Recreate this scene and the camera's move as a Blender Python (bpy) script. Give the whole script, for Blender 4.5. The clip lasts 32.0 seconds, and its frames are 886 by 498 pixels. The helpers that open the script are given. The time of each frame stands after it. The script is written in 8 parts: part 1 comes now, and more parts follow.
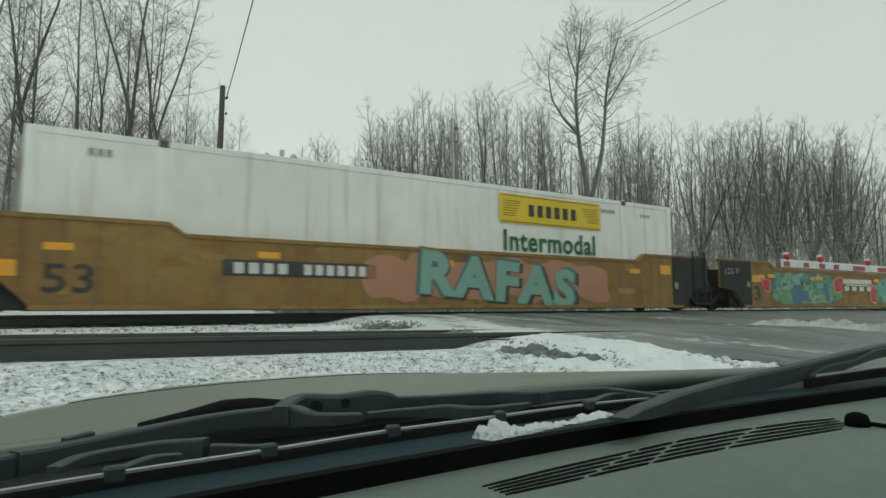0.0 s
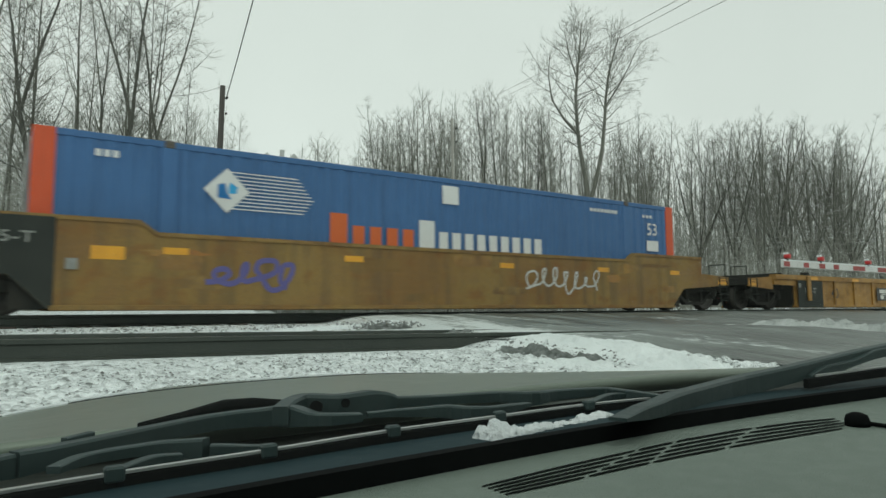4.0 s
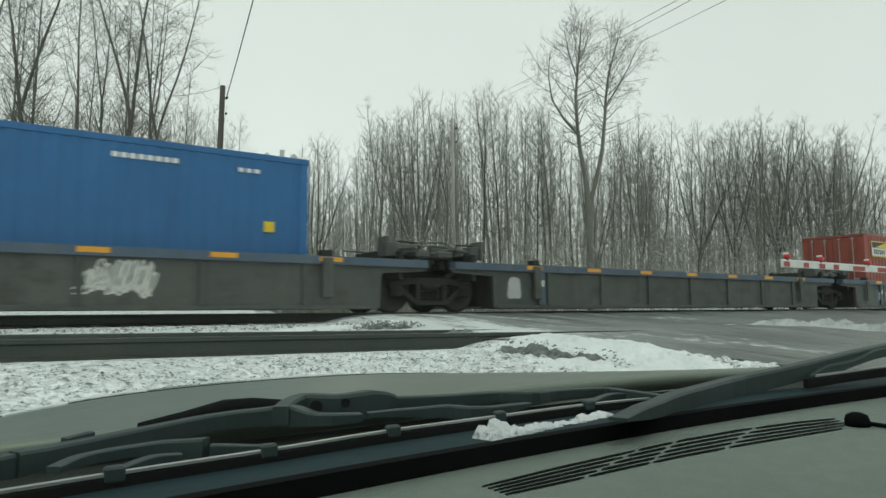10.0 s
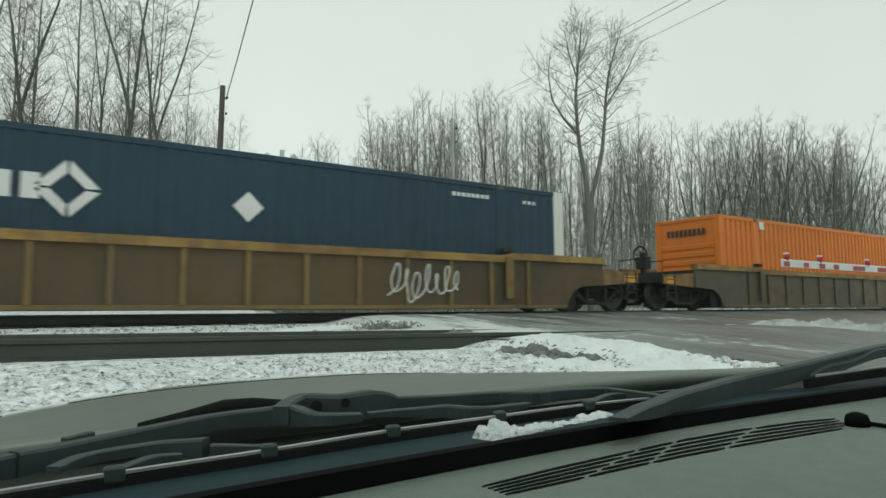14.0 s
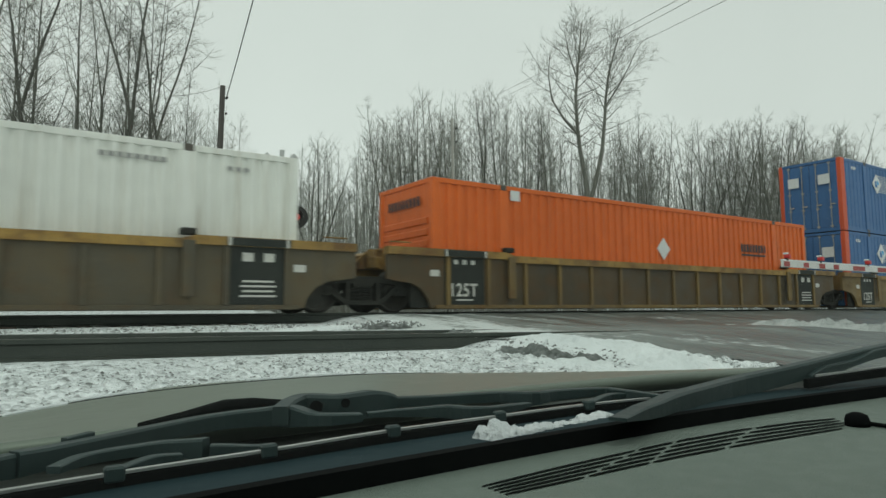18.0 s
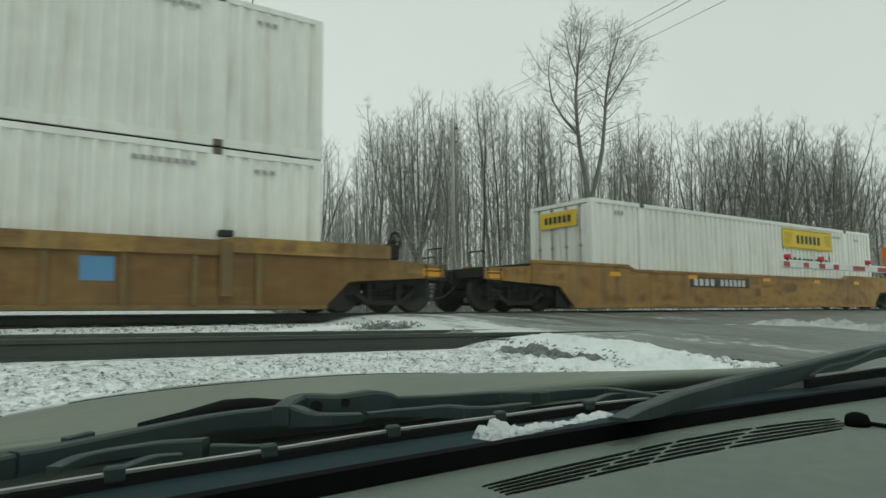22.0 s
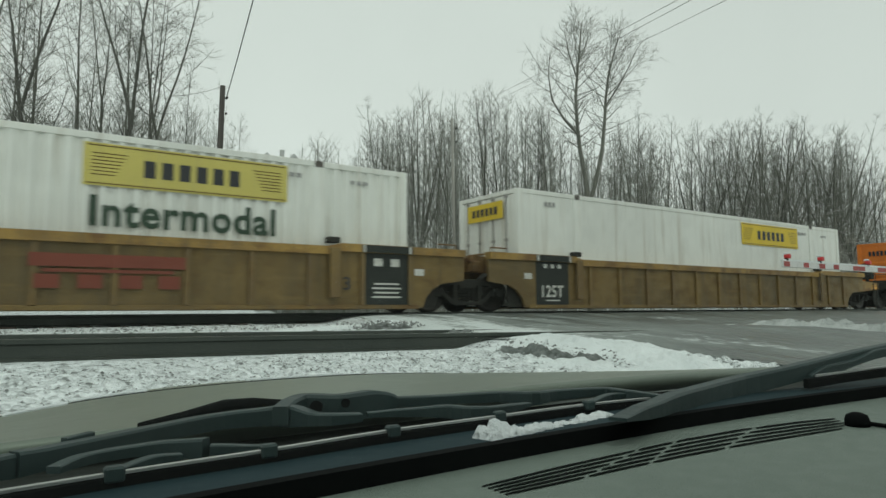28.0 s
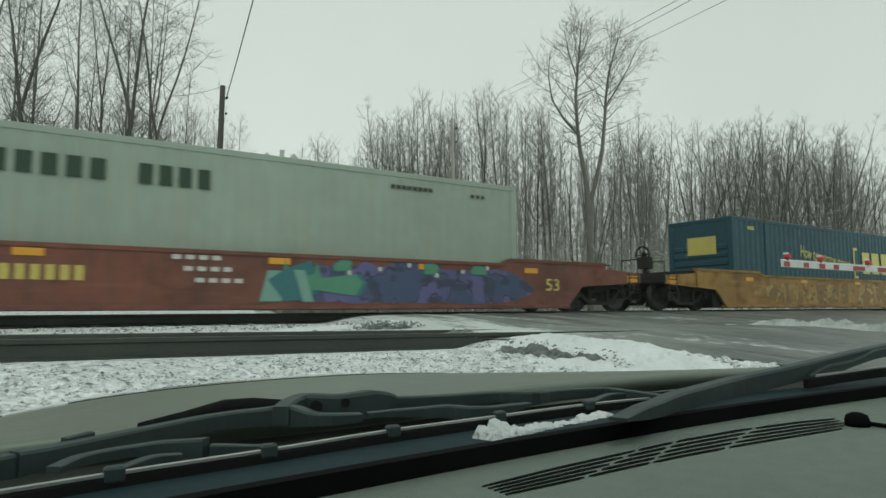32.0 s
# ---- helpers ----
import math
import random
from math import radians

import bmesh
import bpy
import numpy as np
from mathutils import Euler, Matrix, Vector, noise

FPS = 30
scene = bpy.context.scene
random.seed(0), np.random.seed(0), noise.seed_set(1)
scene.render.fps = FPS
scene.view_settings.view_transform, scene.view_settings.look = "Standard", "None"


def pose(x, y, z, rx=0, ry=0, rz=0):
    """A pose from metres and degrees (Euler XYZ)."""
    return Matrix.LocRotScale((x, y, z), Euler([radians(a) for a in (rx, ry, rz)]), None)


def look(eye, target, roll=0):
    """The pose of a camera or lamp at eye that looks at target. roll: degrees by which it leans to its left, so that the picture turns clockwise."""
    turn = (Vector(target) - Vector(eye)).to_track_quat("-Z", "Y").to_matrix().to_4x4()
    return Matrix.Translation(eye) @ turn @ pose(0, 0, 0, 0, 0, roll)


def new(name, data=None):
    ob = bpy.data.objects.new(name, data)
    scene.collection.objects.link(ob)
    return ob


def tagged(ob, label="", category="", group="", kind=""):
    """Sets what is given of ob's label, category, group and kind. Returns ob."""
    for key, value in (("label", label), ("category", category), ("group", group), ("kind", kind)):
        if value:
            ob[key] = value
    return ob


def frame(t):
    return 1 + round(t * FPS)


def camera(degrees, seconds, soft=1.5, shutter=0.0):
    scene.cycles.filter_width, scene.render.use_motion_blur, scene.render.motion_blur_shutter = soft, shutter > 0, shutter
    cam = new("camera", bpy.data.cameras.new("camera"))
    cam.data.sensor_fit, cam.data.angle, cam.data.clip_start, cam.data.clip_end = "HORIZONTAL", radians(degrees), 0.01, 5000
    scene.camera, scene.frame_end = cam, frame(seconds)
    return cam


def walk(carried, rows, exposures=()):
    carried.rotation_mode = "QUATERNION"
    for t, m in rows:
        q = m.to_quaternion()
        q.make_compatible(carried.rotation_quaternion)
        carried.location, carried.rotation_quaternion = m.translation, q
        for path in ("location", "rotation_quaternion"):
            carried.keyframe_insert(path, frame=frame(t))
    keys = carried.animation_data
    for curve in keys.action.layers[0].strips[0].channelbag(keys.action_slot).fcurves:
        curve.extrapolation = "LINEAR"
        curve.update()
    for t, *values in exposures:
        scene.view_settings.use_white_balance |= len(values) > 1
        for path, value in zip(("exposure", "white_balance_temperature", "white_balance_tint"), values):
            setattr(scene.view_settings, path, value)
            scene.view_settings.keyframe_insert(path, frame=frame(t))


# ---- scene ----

# Place: a level crossing in winter, seen from inside a parked car.
# x runs along the railway (away to the right), y across it, z up; the eye stands at x = y = 0.
EYE = (0.0, 0.0, 1.25)
YAW, PITCH, ROLL = 34.25, 5.44, -0.39
SPEED = 24.8            # metres a second, the train runs towards -x
TRACK_Y = 13.28         # centre of the main track
RAIL = 1.23             # top of its rails
SIDE_Y, SIDE_RAIL, SIDE_FALL = 7.28, 1.043, 0.0125   # the siding, lower and nearer, falling to the right

cam = camera(68.34, 32.0, soft=1.5, shutter=0.1)
AIM = (EYE[0] + math.sin(radians(YAW)) * math.cos(radians(PITCH)),
       EYE[1] + math.cos(radians(YAW)) * math.cos(radians(PITCH)),
       EYE[2] + math.sin(radians(PITCH)))
EXPOSURES = [(0.0, -0.35), (1.0, -0.25), (2.0, -0.3), (3.0, -0.17), (6.0, -0.25), (7.0, -0.18), (9.0, -0.12), (11.0, -0.12), (12.0, -0.3), (13.0, -0.12), (14.0, -0.12),
             (17.0, -0.3), (18.0, -0.3), (19.0, 0.14), (20.0, 0.1), (21.0, -0.3), (23.0, -0.3), (24.0, -0.17), (25.0, -0.2), (28.0, -0.3), (29.0, -0.25), (30.0, -0.2), (31.0, -0.3), (32.0, -0.3)]
walk(cam, [(0.0, look(EYE, AIM, ROLL)), (32.0, look(EYE, AIM, ROLL))],
     exposures=[(t, stops, 6500, -6.5) for t, stops in EXPOSURES])

# ---- light: a closed overcast sky ----
world = bpy.data.worlds.new("overcast_sky")
scene.world = world
world.use_nodes = True
wn, wl = world.node_tree.nodes, world.node_tree.links
wn.clear()
sky = wn.new("ShaderNodeTexSky")
sky.sky_type = "NISHITA"
sky.sun_disc = False
sky.sun_elevation, sky.sun_rotation = radians(35), radians(200)
grey = wn.new("ShaderNodeHueSaturation")
grey.inputs["Saturation"].default_value = 0.06
cloud_at = wn.new("ShaderNodeTexCoord")
cloud = wn.new("ShaderNodeTexNoise")
cloud.inputs["Scale"].default_value = 1.6
cloud.inputs["Detail"].default_value = 4
veil = wn.new("ShaderNodeMixRGB")
veil.inputs[0].default_value = 0.82
veil.inputs[2].default_value = (7.52, 7.5, 7.6, 1)
ramp = wn.new("ShaderNodeMapRange")
ramp.inputs[1].default_value, ramp.inputs[2].default_value = 0.3, 0.7
ramp.inputs[3].default_value, ramp.inputs[4].default_value = 0.93, 1.05
soft_cloud = wn.new("ShaderNodeMixRGB")
soft_cloud.blend_type = "MULTIPLY"
soft_cloud.inputs[0].default_value = 1.0
shine = wn.new("ShaderNodeBackground")
shine.inputs["Strength"].default_value = 0.12
out = wn.new("ShaderNodeOutputWorld")
wl.new(sky.outputs[0], grey.inputs["Color"])
wl.new(grey.outputs[0], veil.inputs[1])
wl.new(cloud_at.outputs["Generated"], cloud.inputs["Vector"])
wl.new(cloud.outputs["Fac"], ramp.inputs[0])
wl.new(veil.outputs[0], soft_cloud.inputs[1])
wl.new(ramp.outputs[0], soft_cloud.inputs[2])
wl.new(soft_cloud.outputs[0], shine.inputs["Color"])
wl.new(shine.outputs[0], out.inputs["Surface"])
sun = new("sun", bpy.data.lights.new("sun", "SUN"))
sun.data.energy, sun.data.angle, sun.data.color = 0.5, radians(40), (1.0, 0.98, 0.95)
sun.matrix_world = look((0, 0, 30), (8, 14, 0))

# ---- materials ----
MATS = {}


def mat(name, base, other=None, scale=6.0, rough=0.6, metal=0.0, bump=0.0, bump_scale=40.0, stretch=(1, 1, 1), sharp=0.25,
        streak=None, streak_amount=0.5, glow=None, glow_power=1.0, spec=0.5, rough_var=0.1, cover=None, shade=0.0):
    """A painted or weathered surface: two colours mixed by coarse and fine noise, with optional run-down streaks and snow cover."""
    if name in MATS:
        return MATS[name]
    m = bpy.data.materials.new(name)
    MATS[name] = m
    m.use_nodes = True
    n, l = m.node_tree.nodes, m.node_tree.links
    b = n["Principled BSDF"]
    b.inputs["Metallic"].default_value = metal
    b.inputs["Specular IOR Level"].default_value = spec
    at = n.new("ShaderNodeTexCoord")
    mp = n.new("ShaderNodeMapping")
    mp.inputs["Scale"].default_value = stretch
    l.new(at.outputs["Object"], mp.inputs["Vector"])
    big = n.new("ShaderNodeTexNoise")
    big.inputs["Scale"].default_value, big.inputs["Detail"].default_value = scale, 6
    fine = n.new("ShaderNodeTexNoise")
    fine.inputs["Scale"].default_value, fine.inputs["Detail"].default_value = scale * 7.3, 3
    l.new(mp.outputs[0], big.inputs["Vector"]), l.new(mp.outputs[0], fine.inputs["Vector"])
    add = n.new("ShaderNodeMath")
    add.operation, add.inputs[1].default_value = "MULTIPLY_ADD", 0.45
    l.new(fine.outputs["Fac"], add.inputs[0]), l.new(big.outputs["Fac"], add.inputs[2])
    rg = n.new("ShaderNodeMapRange")
    rg.inputs[1].default_value, rg.inputs[2].default_value = 0.725 - sharp, 0.725 + sharp
    l.new(add.outputs[0], rg.inputs[0])
    mx = n.new("ShaderNodeMixRGB")
    other = other or tuple(c * 0.8 for c in base)
    mx.inputs[1].default_value, mx.inputs[2].default_value = (*base, 1), (*other, 1)
    l.new(rg.outputs[0], mx.inputs[0])
    colour = mx.outputs[0]
    if shade:
        info = n.new("ShaderNodeObjectInfo")
        sr = n.new("ShaderNodeMapRange")
        sr.inputs[3].default_value, sr.inputs[4].default_value = 1 - shade, 1 + shade
        l.new(info.outputs["Random"], sr.inputs[0])
        sm = n.new("ShaderNodeMixRGB")
        sm.blend_type, sm.inputs[0].default_value = "MULTIPLY", 1
        l.new(colour, sm.inputs[1]), l.new(sr.outputs[0], sm.inputs[2])
        colour = sm.outputs[0]
    if streak:
        sm = n.new("ShaderNodeMapping")
        sm.inputs["Scale"].default_value = (5.0, 5.0, 0.35)
        sn = n.new("ShaderNodeTexNoise")
        sn.inputs["Scale"].default_value, sn.inputs["Detail"].default_value = 1.0, 5
        sr = n.new("ShaderNodeMapRange")
        sr.inputs[1].default_value, sr.inputs[2].default_value = 0.52, 0.72
        sr.inputs[4].default_value = streak_amount
        sx = n.new("ShaderNodeMixRGB")
        sx.inputs[2].default_value = (*streak, 1)
        l.new(at.outputs["Object"], sm.inputs["Vector"]), l.new(sm.outputs[0], sn.inputs["Vector"])
        l.new(sn.outputs["Fac"], sr.inputs[0]), l.new(sr.outputs[0], sx.inputs[0]), l.new(colour, sx.inputs[1])
        colour = sx.outputs[0]
    if cover:
        ge = n.new("ShaderNodeNewGeometry")
        sp = n.new("ShaderNodeSeparateXYZ")
        cr = n.new("ShaderNodeMapRange")
        cr.inputs[1].default_value, cr.inputs[2].default_value = cover[0], cover[1]
        cx = n.new("ShaderNodeMixRGB")
        cx.inputs[2].default_value = (0.78, 0.8, 0.82, 1)
        l.new(ge.outputs["Normal"], sp.inputs[0]), l.new(sp.outputs["Z"], cr.inputs[0])
        l.new(cr.outputs[0], cx.inputs[0]), l.new(colour, cx.inputs[1])
        colour = cx.outputs[0]
    l.new(colour, b.inputs["Base Color"])
    rr = n.new("ShaderNodeMapRange")
    rr.inputs[3].default_value, rr.inputs[4].default_value = max(rough - rough_var, 0.03), min(rough + rough_var, 1)
    l.new(fine.outputs["Fac"], rr.inputs[0]), l.new(rr.outputs[0], b.inputs["Roughness"])
    if bump:
        bn = n.new("ShaderNodeTexNoise")
        bn.inputs["Scale"].default_value, bn.inputs["Detail"].default_value = bump_scale, 4
        bp = n.new("ShaderNodeBump")
        bp.inputs["Strength"].default_value, bp.inputs["Distance"].default_value = min(bump, 1), 0.02
        l.new(mp.outputs[0], bn.inputs["Vector"]), l.new(bn.outputs["Fac"], bp.inputs["Height"])
        l.new(bp.outputs[0], b.inputs["Normal"])
    if glow:
        b.inputs["Emission Color"].default_value, b.inputs["Emission Strength"].default_value = (*glow, 1), glow_power
    return m


def layered(name, rough, loose=False):
    """An empty node material and a small kit for building it up. loose: each object takes its own stretch of the pattern."""
    m = bpy.data.materials.new(name)
    m.use_nodes = True
    n, l = m.node_tree.nodes, m.node_tree.links
    at = n.new("ShaderNodeTexCoord").outputs["Object"]
    if loose:
        far, add = n.new("ShaderNodeMath"), n.new("ShaderNodeVectorMath")
        far.operation, far.inputs[1].default_value = "MULTIPLY", 57.0
        l.new(n.new("ShaderNodeObjectInfo").outputs["Random"], far.inputs[0])
        l.new(at, add.inputs[0]), l.new(far.outputs[0], add.inputs[1])
        at = add.outputs[0]

    def spots(scale, stretch=(1, 1, 1), detail=4, cells=False):
        mp = n.new("ShaderNodeMapping")
        mp.inputs["Scale"].default_value = stretch
        tx = n.new("ShaderNodeTexVoronoi" if cells else "ShaderNodeTexNoise")
        tx.inputs["Scale"].default_value = scale
        if not cells:
            tx.inputs["Detail"].default_value = detail
        l.new(at, mp.inputs["Vector"]), l.new(mp.outputs[0], tx.inputs["Vector"])
        return tx.outputs["Distance" if cells else "Fac"]

    def span(value, a, b, c=0.0, d=1.0):
        r = n.new("ShaderNodeMapRange")
        r.inputs[1].default_value, r.inputs[2].default_value, r.inputs[3].default_value, r.inputs[4].default_value = a, b, c, d
        l.new(value, r.inputs[0])
        return r.outputs[0]

    def sums(kind, a, b):
        q = n.new("ShaderNodeMath")
        q.operation = kind
        for k, v in enumerate((a, b)):
            if isinstance(v, (int, float)):
                q.inputs[k].default_value = v
            else:
                l.new(v, q.inputs[k])
        return q.outputs[0]

    def mix(f, a, b):
        x = n.new("ShaderNodeMixRGB")
        l.new(f, x.inputs[0])
        for k, v in ((1, a), (2, b)):
            if isinstance(v, tuple):
                x.inputs[k].default_value = (*v, 1)
            else:
                l.new(v, x.inputs[k])
        return x.outputs[0]

    def finish(colour, height, deep, gloss=None):
        b = n["Principled BSDF"]
        l.new(colour, b.inputs["Base Color"])
        b.inputs["Roughness"].default_value = rough
        if gloss is not None:
            l.new(gloss, b.inputs["Roughness"])
        bp = n.new("ShaderNodeBump")
        bp.inputs["Distance"].default_value = deep
        l.new(height, bp.inputs["Height"]), l.new(bp.outputs[0], b.inputs["Normal"])
        MATS[name] = m
        return m

    def along(axis_):
        sp = n.new("ShaderNodeSeparateXYZ")
        l.new(at, sp.inputs[0])
        return sp.outputs[axis_]

    return spots, span, sums, mix, finish, along


def railcar(name, base, other, wear=1.0, rust=(0.12, 0.05, 0.022), grime=(0.045, 0.042, 0.034)):
    """Old railcar paint: uneven fading, grime running down, rust blooms, long scuffs."""
    spots, span, sums, mix, finish, along = layered(name, 0.65, True)
    big, mid, run, scuff, fine = spots(0.45, detail=3), spots(2.1, (1, 1, 1.5), 8), spots(1.0, (4.5, 4.5, 0.35), 6), spots(1.5, (0.5, 0.5, 5), 6), spots(26)
    colour = mix(span(sums("ADD", big, sums("MULTIPLY", mid, 0.4)), 0.58, 0.8), base, other)
    colour = mix(span(run, 0.48, 0.74, 0.0, 0.6 * wear), colour, grime)
    colour = mix(span(mid, 0.54, 0.68, 0.0, 0.55 * wear), colour, rust)
    colour = mix(span(scuff, 0.58, 0.72, 0.0, 0.35 * wear), colour, tuple(c * 1.4 + 0.02 for c in base))
    colour = mix(span(fine, 0.35, 0.7, 0.0, 0.28), colour, grime)
    return finish(colour, sums("ADD", mid, sums("MULTIPLY", fine, 0.3)), 0.006, span(mid, 0.3, 0.7, 0.5, 0.8))


def spray(name, colours, ink, scale=1.1):
    """Sprayed graffiti: interlocking fields of colour with dark and pale lines where they meet."""
    spots, span, sums, mix, finish, along = layered(name, 0.6, True)
    a, b, c, haze = spots(scale, (1.0, 1, 1.3), 2), spots(scale * 1.3, (1.4, 1, 0.8), 1), spots(scale * 2.2, (0.9, 1, 1.2), 1), spots(scale * 5)
    colour = mix(span(a, 0.46, 0.52), colours[0], colours[1])
    colour = mix(span(b, 0.52, 0.56), colour, colours[2])
    colour = mix(span(c, 0.60, 0.63), colour, colours[3])
    colour = mix(sums("MULTIPLY", span(b, 0.495, 0.505), span(b, 0.535, 0.52)), colour, ink)
    colour = mix(sums("MULTIPLY", span(c, 0.575, 0.585), span(c, 0.61, 0.6)), colour, ink)
    colour = mix(span(haze, 0.4, 0.75, 0.0, 0.4), colour, tuple(0.6 * q + 0.03 for q in colours[0]))
    return finish(colour, haze, 0.002)


RUST = (0.10, 0.045, 0.022)
GRIME = (0.05, 0.045, 0.035)
STEEL_DARK = mat("grimy_dark_steel", (0.022, 0.024, 0.022), (0.038, 0.036, 0.03), 3, 0.85, 0.0, 0.3, 30, spec=0.2)
STEEL_BLACK = mat("black_painted_steel", (0.021, 0.025, 0.022), (0.036, 0.04, 0.035), 2, 0.75, 0, 0.1, spec=0.25)
WHEEL_STEEL = mat("worn_wheel_steel", (0.035, 0.035, 0.032), (0.055, 0.05, 0.042), 5, 0.6, 0.5, 0.2)
RAIL_STEEL = mat("rail_steel", (0.036, 0.045, 0.038), (0.058, 0.066, 0.056), 2, 0.65, 0.3, 0.3, 25)
RAIL_SHINE = mat("polished_rail_head", (0.3, 0.3, 0.3), (0.2, 0.19, 0.18), 3, 0.35, 0.9)
YELLOW_OCHRE = railcar("railcar_yellow_faded", (0.27, 0.16, 0.036), (0.18, 0.10, 0.03))
LOW_YELLOW = railcar("railcar_yellow_fresh", (0.40, 0.21, 0.034), (0.30, 0.155, 0.03), 0.55)
YELLOW_CHORD = railcar("railcar_yellow_chord", (0.36, 0.22, 0.048), (0.20, 0.115, 0.03), 0.8)
BROWN_PANEL = railcar("railcar_brown_panel", (0.062, 0.044, 0.02), (0.092, 0.058, 0.022), 0.7, rust=(0.105, 0.052, 0.02), grime=(0.04, 0.034, 0.02))
OCHRE_PANEL = railcar("railcar_ochre_panel", (0.19, 0.122, 0.032), (0.13, 0.088, 0.028), 0.8, rust=(0.12, 0.066, 0.02), grime=(0.05, 0.043, 0.026))
DULL_PANEL = railcar("railcar_dull_olive_panel", (0.075, 0.064, 0.038), (0.105, 0.08, 0.04), 0.8, rust=(0.10, 0.06, 0.03))
ORANGE_SIDE = railcar("railcar_rusty_orange", (0.33, 0.135, 0.028), (0.35, 0.205, 0.042), 0.75)
GREY_SIDE = railcar("railcar_grey_green", (0.058, 0.066, 0.06), (0.082, 0.088, 0.078), 0.8, rust=(0.045, 0.04, 0.032), grime=(0.028, 0.03, 0.026))
BLUE_CHORD = mat("railcar_blue_chord", (0.05, 0.085, 0.14), (0.085, 0.11, 0.14), 1.2, 0.6, 0, 0.1, 20, streak=GRIME, streak_amount=0.4)
RED_SIDE = railcar("railcar_red_oxide", (0.20, 0.062, 0.036), (0.145, 0.052, 0.036), 0.8, rust=(0.09, 0.035, 0.022))
OLIVE_SIDE = railcar("railcar_yellow_green", (0.27, 0.25, 0.075), (0.19, 0.17, 0.06), 0.7)
MUSTARD_SIDE = railcar("railcar_mustard", (0.35, 0.20, 0.04), (0.26, 0.14, 0.035), 0.7)
MAROON_SIDE = railcar("railcar_brown_end", (0.10, 0.055, 0.04), (0.14, 0.075, 0.05), 1.0)
OLD_ORANGE = railcar("railcar_old_yellow_brown", (0.215, 0.112, 0.024), (0.26, 0.16, 0.038), 0.85, rust=(0.2, 0.07, 0.018), grime=(0.05, 0.042, 0.026))
GREY_BROWN = railcar("railcar_grey_brown_panel", (0.05, 0.051, 0.042), (0.07, 0.062, 0.042), 0.8, rust=(0.10, 0.055, 0.03), grime=(0.03, 0.032, 0.028))
RUSTY_PANEL = railcar("railcar_rusty_ochre_panel", (0.235, 0.13, 0.026), (0.16, 0.084, 0.018), 0.7, rust=(0.15, 0.065, 0.016), grime=(0.055, 0.044, 0.022))
RIB_BROWN = railcar("railcar_dull_rib", (0.15, 0.095, 0.03), (0.20, 0.13, 0.034), 0.7)
REFLECT = mat("reflective_yellow", (0.75, 0.36, 0.02), (0.6, 0.28, 0.02), 3, 0.45)
LETTER_WHITE = mat("white_lettering", (0.62, 0.62, 0.58), (0.45, 0.44, 0.4), 3, 0.6)
STENCIL = mat("worn_stencil", (0.3, 0.31, 0.29), (0.18, 0.18, 0.165), 4, 0.7)
LETTER_YELLOW = mat("yellow_lettering", (0.6, 0.5, 0.12), (0.45, 0.36, 0.1), 3, 0.6)
LETTER_BLACK = mat("black_lettering", (0.02, 0.02, 0.02), (0.045, 0.04, 0.035), 3, 0.6)

# ---- mesh tools ----


def part(name, bm, material, parent, label="", smooth=False, at=None):
    me = bpy.data.meshes.new(name)
    bm.normal_update()
    bm.to_mesh(me)
    bm.free()
    return part_mesh(name, me, material, parent, label, smooth, at)


def part_mesh(name, me, material, parent, label="", smooth=False, at=None):
    if material and not me.materials:
        for one in (material if isinstance(material, (list, tuple)) else [material]):
            me.materials.append(one)
    if smooth:
        for f in me.polygons:
            f.use_smooth = True
    ob = new(name, me)
    if parent:
        ob.parent = parent
    if at is not None:
        ob.matrix_basis = at if isinstance(at, Matrix) else Matrix.Translation(at)
    if label:
        ob["label"] = label
    return ob


def thing(name, label, category, m=None, group="", kind=""):
    ob = new(name)
    ob.empty_display_size = 0.2
    if m is not None:
        ob.matrix_basis = m if isinstance(m, Matrix) else Matrix.Translation(m)
    return tagged(ob, label, category, group, kind)


def box(bm, x0, x1, y0, y1, z0, z1, bevel=0.0, mi=0):
    vs = [bm.verts.new((x, y, z)) for x in (x0, x1) for y in (y0, y1) for z in (z0, z1)]
    fs = [bm.faces.new([vs[i] for i in q]) for q in ((0, 1, 3, 2), (4, 6, 7, 5), (0, 4, 5, 1), (2, 3, 7, 6), (0, 2, 6, 4), (1, 5, 7, 3))]
    for f in fs:
        f.material_index = mi
    if bevel:
        bmesh.ops.bevel(bm, geom=list({e for f in fs for e in f.edges}), offset=bevel, segments=1, affect="EDGES", profile=0.5)
    return bm


def boxed(*a, **k):
    return box(bmesh.new(), *a, **k)


def slab(rows, y0, y1, bm=None):
    """A plate between a lower and an upper line: rows of (x, low, high), thick from y0 to y1."""
    bm = bm or bmesh.new()
    ring = [[bm.verts.new((x, y, z)) for y, z in ((y0, lo), (y0, hi), (y1, hi), (y1, lo))] for x, lo, hi in rows]
    for a, b in zip(ring, ring[1:]):
        for i in range(4):
            j = (i + 1) % 4
            bm.faces.new((a[i], a[j], b[j], b[i]))
    bm.faces.new(ring[0][::-1])
    bm.faces.new(ring[-1])
    bmesh.ops.recalc_face_normals(bm, faces=bm.faces[:])
    return bm


